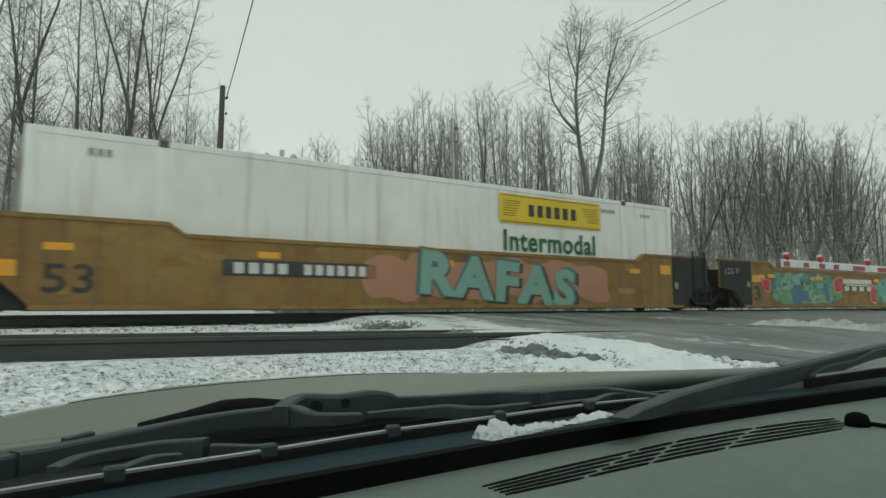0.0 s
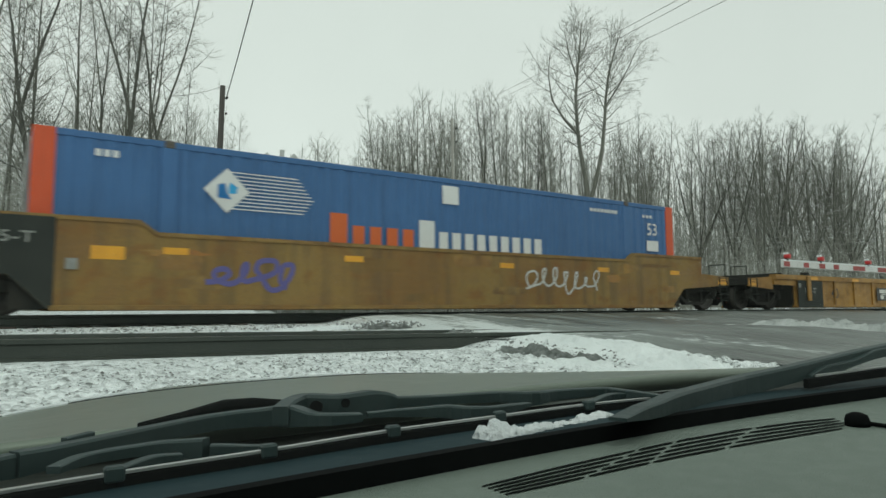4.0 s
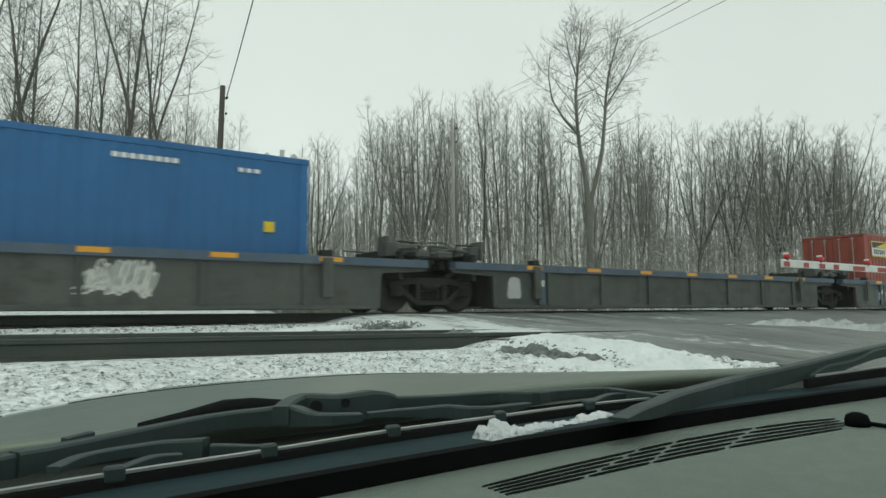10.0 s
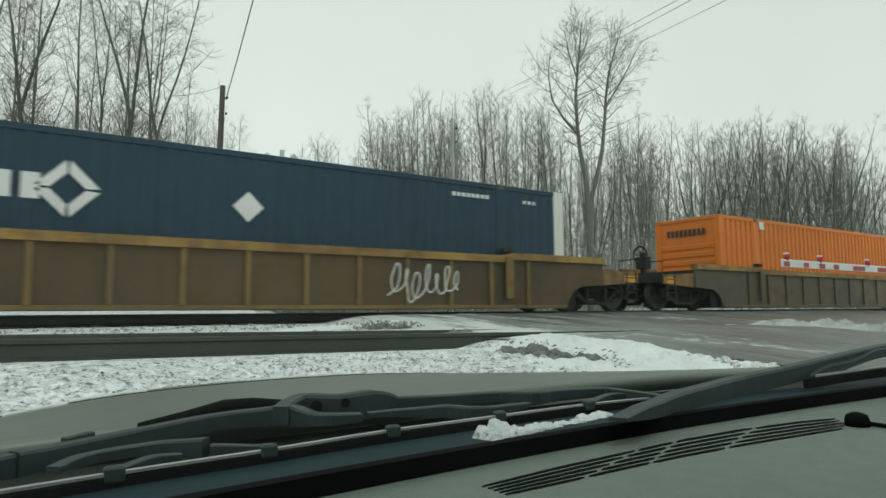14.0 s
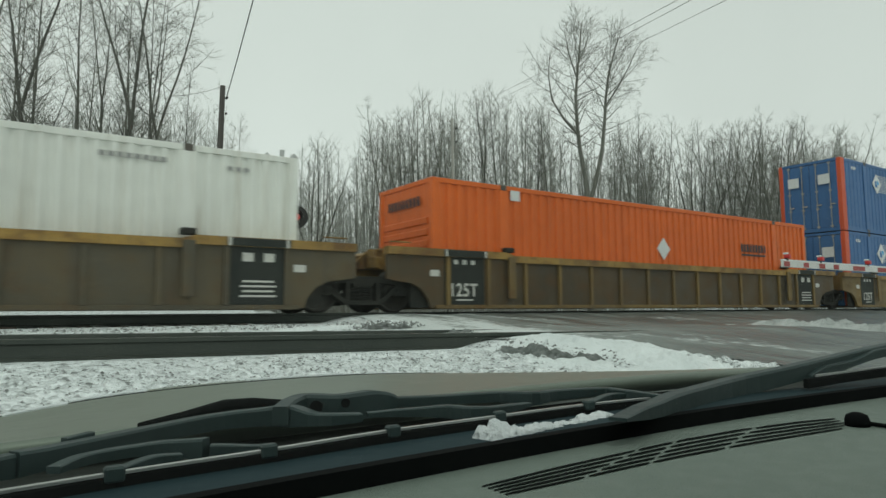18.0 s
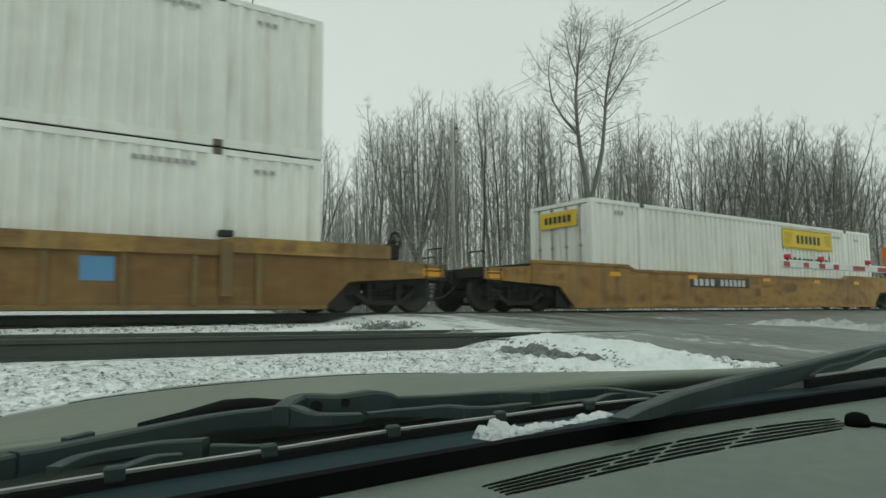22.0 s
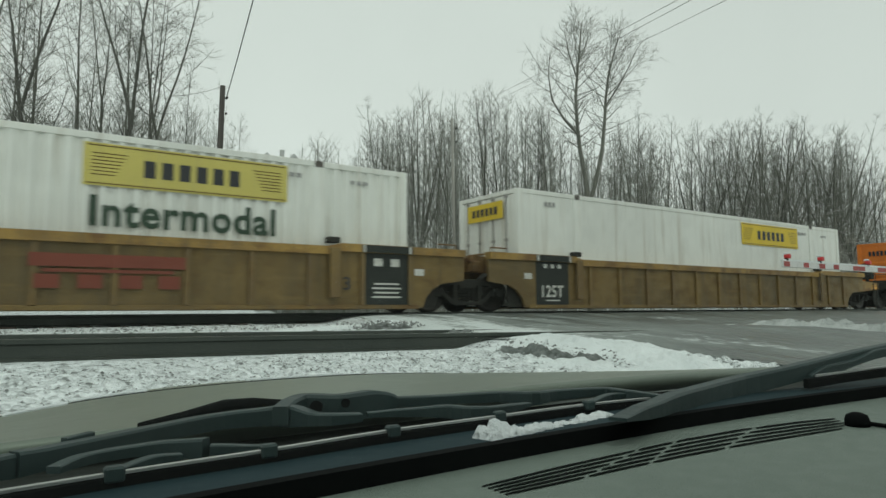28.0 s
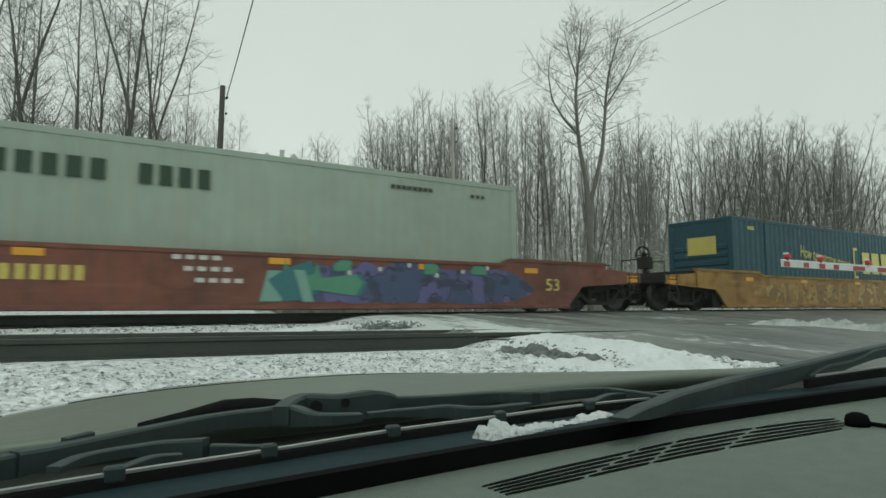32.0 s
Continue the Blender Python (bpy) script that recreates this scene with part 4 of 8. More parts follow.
def box_twotone(u, z, x):
    c = container(u, z, 16.15, BRIGHT_BOX, "clean white container with red and black lettering", "stacked containers on the train", pitch=0.26, depth=0.02, front="ribs")
    bars("lettering", 3, LOGO_RED, c, x + 0.7, BACK, 1.6, 1.45, 0.5, "bold red lettering bars", gap=0.25)
    bars("lettering", 9, LOGO_BLACK, c, x + 2.85, BACK, 1.55, 2.8, 0.5, "black lettering bars", gap=0.3)
    small_marks(c, 8.0)
    for s in (-1, 1):
        plate("casting_mark", LOGO_RED, c, s * 6.01 - 0.12, s * 6.01 + 0.12, -CW - 0.024, 2.76, 2.9, "red-painted casting")
    return c


RUST_STAIN = mat("rust_stain", (0.26, 0.11, 0.045), (0.42, 0.24, 0.12), 5, 0.8, sharp=0.3)


def rust_runs(c, spots, seed):
    """Ragged rust stains and runs on a box's side: (x, z, spread, count)."""
    r = random.Random(seed)
    for x, z, spread, count in spots:
        for k in range(count):
            cx, w, h = x + r.uniform(-spread, spread), r.uniform(0.012, 0.05), r.uniform(0.08, 0.5)
            top = z + r.uniform(-0.15, 0.25)
            pts = [(-w, 0), (-w * 0.5, -h * 0.6), (w * 0.1, -h), (w * 0.6, -h * 0.5), (w, 0), (w * 0.4, 0.05), (-w * 0.4, 0.03)]
            poly("rust_run", pts, RUST_STAIN, c, (cx, BACK + 0.002, max(top, h + 0.03)), "ragged rust stain" if k == 0 else "")

# ---- the consist: wells from the head of the visible stretch to its tail ----
PINK = painted("graffiti_pink", (0.62, 0.30, 0.30))
FADED_PINK = painted("graffiti_faded_pink", (0.40, 0.20, 0.12))
HALO = painted("graffiti_pale_tan", (0.50, 0.40, 0.25))
TEAL = painted("graffiti_teal", (0.05, 0.17, 0.18))
AQUA = painted("graffiti_aqua", (0.20, 0.36, 0.30))
SEA_GREEN = painted("graffiti_sea_green", (0.10, 0.27, 0.17))
GREEN = painted("graffiti_green", (0.12, 0.30, 0.12))
BLUE = painted("graffiti_blue", (0.05, 0.16, 0.36))
PURPLE = painted("graffiti_purple", (0.12, 0.11, 0.31))
RED = painted("graffiti_red", (0.48, 0.035, 0.035))
SILVER = painted("graffiti_silver", (0.45, 0.46, 0.45))
CHALK = painted("graffiti_white", (0.60, 0.60, 0.56))
GREEN_DARK = painted("graffiti_dark_green", (0.035, 0.10, 0.06))
SPRAY_GREEN = spray("graffiti_green_and_blue", ((0.13, 0.28, 0.12), (0.16, 0.33, 0.24), (0.05, 0.14, 0.26), (0.24, 0.36, 0.26)), (0.03, 0.06, 0.05), 1.0)
SPRAY_AQUA = spray("graffiti_aqua_and_green", ((0.14, 0.33, 0.26), (0.09, 0.26, 0.26), (0.12, 0.30, 0.15), (0.04, 0.13, 0.10)), (0.04, 0.10, 0.08), 1.0)
SPRAY_PURPLE = spray("graffiti_purple_and_blue", ((0.085, 0.09, 0.21), (0.11, 0.105, 0.25), (0.05, 0.075, 0.15), (0.035, 0.045, 0.08)), (0.03, 0.03, 0.05), 1.2)
SPRAY_TAN = spray("graffiti_tan_and_mustard", ((0.28, 0.16, 0.04), (0.34, 0.22, 0.07), (0.20, 0.12, 0.04), (0.38, 0.28, 0.10)), (0.12, 0.07, 0.03), 1.1)
SPRAY_SILVER = spray("graffiti_silver_lines", ((0.40, 0.42, 0.41), (0.36, 0.39, 0.38), (0.46, 0.47, 0.45), (0.30, 0.33, 0.32)), (0.03, 0.035, 0.035), 2.2)
SPRAY_CHALK = spray("graffiti_chalky_overspray", ((0.42, 0.33, 0.18), (0.52, 0.47, 0.36), (0.38, 0.27, 0.12), (0.58, 0.56, 0.5)), (0.24, 0.16, 0.09), 2.0)
BLACK = LETTER_BLACK


def smooth_car(u0, u1, jl, jr, side=ORANGE_SIDE, label="rust-streaked orange smooth-sided well car", group="smooth-sided articulated well cars", end=None, brake="", number=None, size=True, top=1.38, raised=1.57, dark=2.0):
    car, half = well_car(u0, u1, jl, jr, "smooth", label, group, top, raised, side, None, end=end, arch="trapeze", brake=brake)
    if size:
        words("lettering", "53", 0.012, LETTER_BLACK, car, -7.3, -1.43, 0.3, 0.85, 0.46, "black painted number")
    if number is not None:
        plate("number_panel", LETTER_BLACK, car, number - 1.55, number + 1.55, -1.424, 0.68, 0.98, "black panel with pale bars")
        bars("number_lettering", 4, LETTER_WHITE, car, number - 0.85, -1.43, 0.73, 1.1, 0.2)
        bars("number_lettering", 6, LETTER_WHITE, car, number + 0.65, -1.43, 0.73, 1.4, 0.2)
    reflectors(car, (-6.8, -3.4, 0.6, 3.9, 6.9), min(1.02, top - 0.2))
    if side in (ORANGE_SIDE, OLD_ORANGE, MUSTARD_SIDE):
        weathering(car, int(u0 * 10) + 5000, top, side)
    for s, kind in ((-1, jl), (1, jr)):
        if kind == "A":
            if s < 0:
                part("end_panel", slab([(x - half, lo, raised - 0.03) for x, lo in ((0.36, 0.70), (0.6, 0.66), (1.0, 0.62), (1.45, 0.18), (1.52, 0.1), (max(dark, 1.6), 0.1))], -1.45, -1.4215), STEEL_BLACK, car, "black end panel with white stencils")
                words("stencil", "125-T", 0.012, STENCIL, car, 0.95 - half, -1.454, raised - 0.45, 0.75, 0.18)
                plate("reflector", REFLECT, car, 2.1 - half, 2.6 - half, -1.424, 0.9, 1.12)
                plate("label", STENCIL, car, 1.75 - half, 1.92 - half, -1.451, 0.72, 0.9)
            else:
                part("end_panel", slab([(half - d, lo, raised - 0.03) for d, lo in ((dark, 0.1), (1.52, 0.1), (1.45, 0.18), (1.0, 0.62))[0 if dark > 1.6 else 3:] + ((0.6, 0.66), (0.36, 0.70))], -1.45, -1.4215), STEEL_BLACK, car, "grimy black end panel")
                for x in (half - 1.1, half - 0.55):
                    part("ladder_post", boxed(x, x + 0.05, -1.49, -1.452, 0.3, 1.75, 0.008), STEEL_DARK, car)
                for k in range(5):
                    part("ladder_rung", boxed(half - 1.06, half - 0.53, -1.482, -1.46, 0.36 + 0.3 * k, 0.385 + 0.3 * k), STEEL_DARK, car)
                plate("reflector", REFLECT, car, half - 2.55, half - 2.1, -1.426, 1.02, 1.28)
                plate("label", STENCIL, car, half - 1.95, half - 1.8, -1.451, 0.62, 0.8)
    return car, half


def ribbed_car(u0, u1, jl, jr, side=BROWN_PANEL, label="brown ribbed well car with a yellow top chord", group="ribbed well cars", brake="", rib=None, chord=YELLOW_CHORD, end=None, deep=0.15, arch="round"):
    car, half = well_car(u0, u1, jl, jr, "rib", label, group, 1.30, 1.37, side, chord, end=end or YELLOW_OCHRE, rib=rib or RIB_BROWN, ribs=1.13, brake=brake, deep=deep, arch=arch)
    for s, kind in ((-1, jl), (1, jr)):
        if kind == "A":
            if s < 0:
                capacity_panel(car, s * (half - 2.35), high=1.28)
            else:
                plate("stencil_panel", STEEL_BLACK, car, half - 2.95, half - 1.75, -1.424, 0.158, 1.28, "black panel with white stencils")
                bars("stencil", 2, LETTER_WHITE, car, half - 2.35, -1.43, 0.95, 0.8, 0.16, gap=0.5)
                for k in range(4):
                    bars("stencil", 1, LETTER_WHITE, car, half - 2.35, -1.43, 0.3 + 0.09 * k, 0.75 - 0.1 * (k % 2), 0.035, gap=0.1)
            part("chord_patch", boxed(*sorted((s * (half - 2.95), s * (half - 1.75))), -1.506, -1.5015, 1.222, 1.372), STEEL_BLACK, car, "black patch on the chord")
            for x in (s * (half - 2.9), s * (half - 1.82)):
                plate("label", LETTER_WHITE, car, x - 0.025, x + 0.025, -1.508, 1.22, 1.37)
            plate("label", LETTER_WHITE, car, s * (half - 1.55) - 0.12, s * (half - 1.55) + 0.12, -1.426, 0.78, 0.92)
    return car, half


def low_car(u0, u1, jl, jr, plate_x=0.3, brake=""):
    car, half = well_car(u0, u1, jl, jr, "low", "bright yellow low-sided well car", "yellow low-sided well cars", 1.17, 1.17, LOW_YELLOW, LOW_YELLOW, end=STEEL_BLACK, rib=LOW_YELLOW, ribs=1.52, brake=brake)
    for s, kind in ((-1, jl), (1, jr)):
        inner = half - (1.49 if kind == "A" else 3.4)
        plate("end_panel", STEEL_BLACK, car, *sorted((s * (inner - 1.7), s * inner)), -1.48, 0.068, 1.0, "grimy black end panel")
        if kind == "A":
            if s > 0:
                for x in (half - 0.95, half - 0.6):
                    part("ladder_post", boxed(x, x + 0.03, -1.53, -1.505, 0.35, 1.2), STEEL_DARK, car)
                for k in range(3):
                    part("ladder_rung", boxed(half - 0.95, half - 0.57, -1.528, -1.508, 0.4 + 0.28 * k, 0.425 + 0.28 * k), STEEL_DARK, car)
        if s < 0:
            words("stencil", "125-T", 0.012, STENCIL, car, s * (inner - 0.85), -1.486, 0.55, 0.75, 0.2, "white stencilled lettering")
        else:
            plate("label", YELLOW_OCHRE, car, inner - 1.3, inner - 0.5, -1.486, 0.45, 0.8)
        plate("label", STENCIL, car, s * (inner - 0.12) - 0.07, s * (inner - 0.12) + 0.07, -1.486, 0.75, 0.9)
    plate("logo_panel", LETTER_BLACK, car, plate_x, plate_x + 2.3, -1.48, 0.32, 0.82, "black panel with white lettering bars")
    slab_mark(LETTER_WHITE, car, plate_x + 1.15, -1.486, 0.38, 1.85, 0.38)
    words("lettering", "40", 0.012, LETTER_BLACK, car, -3.0, -1.43, 0.4, 0.55, 0.36)
    reflectors(car, (-4.6, -1.5, 2.9), 1.03, -1.502, 0.5, 0.1)
    return car, half


def grey_car(u0, u1, jl, jr, number=None, brake=""):
    car, half = well_car(u0, u1, jl, jr, "low", "grimy grey well car with a faded blue top chord", "grey low-sided well cars", 1.10, 1.10, GREY_SIDE, BLUE_CHORD, end=STEEL_DARK, rib=GREY_SIDE, ribs=1.9, brake=brake)
    reflectors(car, [-6.2 + 2.07 * k for k in range(7)], 1.0, -1.502, 0.48, 0.09)
    if number is not None:
        bars("number_lettering", 3, LETTER_WHITE, car, number, -1.43, 0.36, 0.95, 0.28, "white lettering bars")
        bars("number_lettering", 5, LETTER_WHITE, car, number + 1.75, -1.43, 0.36, 1.15, 0.28)
    plate("post_patch", BLUE_CHORD, car, -6.05, -5.85, -1.478, 0.16, 0.95)
    plate("label", LETTER_WHITE, car, -5.98, -5.88, -1.482, 0.6, 0.75)
    return car, half


WELL = 0.14                      # container floor in the well, above the rail
UPPER = WELL + 2.935


def lettered(car, text, x, width, z, height, fill, edge, y=-1.434, lean=0.1, shadow=BLACK):
    words("graffiti", text, 0.05, shadow, car, x + 0.1, y + 0.003, z - 0.06, width * 1.02, height * 1.02, "drop shadow of the graffiti lettering", lean)
    words("graffiti", text, 0.05, edge, car, x, y, z - 0.02, width * 1.02, height * 1.05, "outlined graffiti lettering", lean)
    words("graffiti", text, 0.05, fill, car, x, y - 0.006, z, width * 0.985, height * 0.97, "", lean)


def weathering(car, seed, top, side):
    """Repainted and faded patches on a smooth side: some squarish, some ragged blooms."""
    r = random.Random(seed)
    for k in range(12):
        x, w, h = r.uniform(-7, 7), r.uniform(0.3, 1.3), r.uniform(0.1, 0.32)
        z = r.uniform(0.3, top - 0.3) if k % 3 else top - 0.08 - h / 2
        ring = []
        for q in range(18):
            a = 2 * math.pi * q / 18
            box_in = (abs(math.cos(a)) ** 6 + abs(math.sin(a)) ** 6) ** (-1 / 6) if k % 2 else 1.0
            f = box_in * r.uniform(0.88, 1.0) if k % 2 else r.uniform(0.7, 1.1)
            ring.append((0.5 * w * f * math.cos(a), 0.5 * h * f * math.sin(a)))
        poly("faded_patch", ring, (YELLOW_CHORD, RUSTY_PANEL, OLD_ORANGE if side is not OLD_ORANGE else ORANGE_SIDE, MUSTARD_SIDE)[k % 4], car, (x, -1.4212 - 0.0002 * k, z), "faded paint patch" if k == 0 else "")


# three-unit smooth-sided set
c1, _ = smooth_car(-3.0, 18.1, "C", "A", number=-2.7, size=False, side=OLD_ORANGE, label="weathered yellow-brown smooth-sided well car")
words("lettering", "53", 0.012, LETTER_BLACK, c1, -6.65, -1.43, 0.35, 0.72, 0.46, "black painted number")
for k in range(7):
    blob(c1, -0.8 + 1.0 * k, 0.2 + 0.1 * (k % 2), 1.5, 1.0, FADED_PINK, FADED_PINK, 11 + k, y=-1.424 - 0.0007 * k)
lettered(c1, "RAFAS", 2.2, 4.7, 0.22, 1.0, AQUA, TEAL, y=-1.442, lean=0.15)
reflectors(c1, (-7.6, 2.3), 0.6, w=0.5, h=0.25)
box_signed(8.3, WELL, "white smooth-sided container with a yellow sign", 3.3, colour=WHITE_BOX, pitch=0, front="doors")
c2, _ = smooth_car(18.1, 36.9, "A", "A", side=OLD_ORANGE, label="weathered yellow-brown smooth-sided well car")
mural(c2, -6.3, -1.4, 0.16, 1.33, SPRAY_GREEN, 301)
mural(c2, 1.3, 6.9, 0.16, 1.34, SPRAY_AQUA, 302)
shards(c2, -5.8, -2.0, 0.7, 1.32, (SEA_GREEN, GREEN, AQUA), 7, 21, ink=TEAL)
shards(c2, 2.2, 6.6, 0.16, 0.75, (SEA_GREEN, GREEN_DARK, AQUA, GREEN_DARK), 11, 22, ink=GREEN_DARK)
blob(c2, -6.5, 0.55, 0.55, 0.5, RED, PINK, 25)
blob(c2, -1.6, 0.6, 0.8, 0.6, RED, PINK, 23)
blob(c2, 1.2, 0.2, 0.7, 0.75, RED, PINK, 24)
blob(c2, 6.9, 0.6, 0.8, 0.55, FADED_PINK, FADED_PINK, 26)
reflectors(c2, (-6.2, -3.0, 1.5, 5.4), 1.05, y=-1.45)
slab_mark(CHALK, c2, -0.1, -1.446, 0.68, 2.3, 0.44)
c3, _ = smooth_car(36.9, 57.2, "A", "C", number=2.6, brake="R", side=OLD_ORANGE, label="weathered yellow-brown smooth-sided well car")
lettered(c3, "YTG", -3.0, 2.8, 0.3, 0.75, BLACK, SILVER)
mural(c3, 5.95, 7.5, 0.18, 1.25, BLACK, 31, "black outline of a silver piece")
mural(c3, 6.01, 7.44, 0.22, 1.2, SPRAY_SILVER, 31, "silver sprayed piece with dark lines", y=-1.43)
scribble(c3, -5.2, 0.62, 1.2, 0.4, CHALK, 34, 0.03, -1.43, 4)
stained = box_bluemark(46.2, WELL)
rust_runs(stained, ((2.0, 2.5, 5.0, 12), (6.8, 0.6, 0.8, 8)), 9)
# three-unit smooth-sided set
c4, _ = smooth_car(57.2, 79.1, "C", "A", number=-2.2, brake="L", size=False, dark=1.6, side=OLD_ORANGE, label="weathered yellow-brown smooth-sided well car")
lettered(c4, "DSYE", 4.0, 2.6, 0.22, 0.95, PURPLE, CHALK)
for k, (x, w) in enumerate(((2.0, 1.4), (6.6, 2.0), (8.6, 1.4))):
    scribble(c4, x, 0.3, w, 0.8, CHALK, 41 + k, 0.04)
mural(c4, 1.4, 3.0, 0.2, 1.25, SPRAY_CHALK, 44, "chalky overspray beside the lettering")
mural(c4, 5.2, 7.6, 0.3, 1.3, SPRAY_CHALK, 45, "chalky overspray beside the lettering")
box_navy(69.2, WELL, 1)
c5, _ = smooth_car(79.1, 98.3, "A", "A", dark=1.6, side=OLD_ORANGE, label="weathered yellow-brown smooth-sided well car")
for x0, x1, cells in ((-3.1, 1.05, ((-2.35, 0.17, 1.35, 0.62), (-2.0, 0.72, 0.75, 0.55), (-1.35, 0.2, 0.8, 1.06), (-0.6, 0.17, 1.0, 1.02), (0.35, 0.17, 1.15, 0.62), (0.45, 0.68, 0.95, 0.5))),
                      (2.3, 4.3, ((2.75, 0.18, 0.75, 0.55), (2.8, 0.68, 0.6, 0.5), (3.3, 0.2, 0.5, 0.5), (3.4, 0.66, 0.55, 0.45), (3.95, 0.18, 0.7, 1.0)))):
    mural(c5, x0, x1, 0.16, 1.28, CHALK, int(x0 * 10) + 90, "white outline of a red bubble piece")
    mural(c5, x0 + 0.07, x1 - 0.07, 0.2, 1.22, RED, int(x0 * 10) + 91, "red body of the bubble piece", y=-1.43)
    for k, (x, z, w, h) in enumerate(cells):
        blob(c5, x, z, w, h, RED, CHALK, 51 + k + int(x1), y=-1.436 - 0.0009 * k, inner=0.91)
for k, x in enumerate((-1.9, -0.9, 0.2, 3.1, 3.8)):
    scribble(c5, x, 0.4, 0.6, 0.6, CHALK, 61 + k, 0.035, -1.446, 3)
scribble(c5, -6.3, 0.4, 1.3, 0.7, PURPLE, 58, 0.11, -1.43, 4)
scribble(c5, -6.4, 0.45, 1.1, 0.6, BLUE, 56, 0.05, -1.436, 5)
scribble(c5, -4.6, 0.3, 1.3, 0.85, RED, 59, 0.06, -1.43, 8)
scribble(c5, -4.55, 0.35, 1.2, 0.75, CHALK, 57, 0.025, -1.436, 8)
for k, (x, w) in enumerate(((-8.0, 0.9), (1.3, 1.3), (5.8, 1.8))):
    scribble(c5, x, 0.65, w, 0.5, CHALK, 71 + k, 0.035, -1.444)
box_royal(88.4, WELL)
c6, _ = smooth_car(98.3, 118.7, "A", "C", size=False, dark=1.6, side=OLD_ORANGE, label="weathered yellow-brown smooth-sided well car")
scribble(c6, 2.4, 0.4, 2.6, 0.7, CHALK, 81, 0.05)
scribble(c6, -5.5, 0.45, 1.6, 0.6, PURPLE, 82, 0.1, -1.43, 4)
box_royal(107.6, WELL)
# five-unit yellow low-sided set
low_car(118.7, 136.9, "C", "A")
low_car(136.9, 152.2, "A", "A", -1.5)
low_car(152.2, 167.2, "A", "A", 0.6)
low_car(167.2, 183.2, "A", "A", 0.8)
low_car(183.2, 200.8, "A", "C", -1.8, brake="R")
reefer = container(144.27, WELL, 12.19, BRIGHT_BOX, "clean white refrigerated container with a clip-on unit", "stacked containers on the train", pitch=0, front="doors")
plate("logo_square", LOGO_SKY, reefer, -4.75, -3.25, BACK, 1.02, 2.36, "sky blue square with a white star")
star = []
for k in range(14):
    a, r = math.pi * k / 7 + math.pi / 2, 0.6 if k % 2 == 0 else 0.24
    star.append((r * math.cos(a), r * math.sin(a)))
for k in range(7):
    poly("star_ray", [(0, 0), star[2 * k - 1], star[2 * k], star[(2 * k + 1) % 14]], LOGO_WHITE, reefer, (-4.0, BACK - 0.004, 1.68))
bars("lettering", 6, LOGO_BLACK, reefer, 0.7, BACK, 1.0, 6.9, 1.05, "huge dark lettering bars", gap=0.3)
small_marks(reefer, 6.0)
poly("warning_triangle", [(-0.16, 0), (0.16, 0), (0, 0.28)], SIGN_YELLOW, reefer, (4.6, BACK, 1.3), "yellow warning triangle")
gm = boxed(6.1, 6.6, -0.95, 0.95, 1.6, 2.72, 0.14)
for k in range(4):
    box(gm, 6.6, 6.62, -0.7, 0.7, 1.8 + 0.18 * k, 1.9 + 0.18 * k)
part("clip_on_generator", gm, painted("generator_teal", (0.04, 0.26, 0.30)), reefer, "teal clip-on generator")


def box_twomark(u, colour, label):
    c = container(u, WELL, 12.19, colour, label, "stacked containers on the train", pitch=0.28, depth=0.017, front="doors")
    bars("lettering", 2, LOGO_RED, c, -5.05, BACK, 2.05, 0.85, 0.46, "red lettering bars", gap=0.15)
    bars("lettering", 5, LOGO_WHITE, c, -3.55, BACK, 2.02, 2.05, 0.46, "white lettering bars", gap=0.25)
    small_marks(c, 6.0, LOGO_WHITE)
    return c


box_twomark(159.9, SLATE_BOX, "slate blue corrugated container with red and white lettering")
deep = container(191.2, WELL, 12.19, DEEP_BLUE, "deep blue corrugated container with white lettering", "stacked containers on the train", pitch=0.28, depth=0.017, front="doors")
bars("lettering", 6, LOGO_WHITE, deep, 0.0, BACK, 1.28, 3.2, 0.5, "white lettering bars", gap=0.25)
poly("logo_sweep", [(-0.95, 1.98), (-0.75, 2.3), (-0.35, 2.52), (0.6, 2.6), (-0.1, 2.42), (-0.45, 2.28), (-0.8, 2.0)], LOGO_WHITE, deep, (0, BACK, 0), "white sweeping mark")
small_marks(deep, 6.0, LOGO_WHITE)
# five-unit grey set
grey_car(200.8, 219.4, "C", "A", -3.3, brake="L")
grey_car(219.4, 238.3, "A", "A")
g14, _ = grey_car(238.3, 256.0, "A", "A")
g15, _ = grey_car(256.0, 273.8, "A", "A")
g16, _ = grey_car(273.8, 292.8, "A", "C", -5.7, brake="R")
plate("number_panel", BLUE_CHORD, g16, -6.35, -3.25, -1.4245, 0.28, 0.72, "faded blue number panel")
for k, (car_, x) in enumerate(((g14, 2.35), (g14, 2.4))):
    scribble(car_, x, 0.25, 1.15, 0.65, CHALK, 91 + k, 0.035, -1.43 - 0.004 * k, 9)
blob(g15, -6.8, 0.25, 0.6, 0.6, SILVER, GREY_SIDE, 95)
box_twomark(211.7, SEA_BLUE, "bright blue corrugated container with red and white lettering")
strip = container(246.9, WELL, 12.19, SEA_BLUE, "bright blue corrugated container with a white label strip", "stacked containers on the train", pitch=0.28, depth=0.017, front="doors")
plate("label_strip", LOGO_WHITE, strip, -5.15, -4.85, BACK, 0.7, 2.55, "tall white label strip")
small_marks(strip, 6.0, LOGO_WHITE)
plate("label", SIGN_YELLOW, strip, 5.2, 5.4, BACK, 1.4, 1.6)
oxide = container(282.8, WELL, 12.19, OXIDE_BOX, "red-brown corrugated container with a yellow sign", "stacked containers on the train", pitch=0.28, depth=0.017, front="doors")
plate("sign", SIGN_FADED, oxide, -5.5, -4.15, BACK, 1.98, 2.62, "yellow-framed sign with black bars on white")
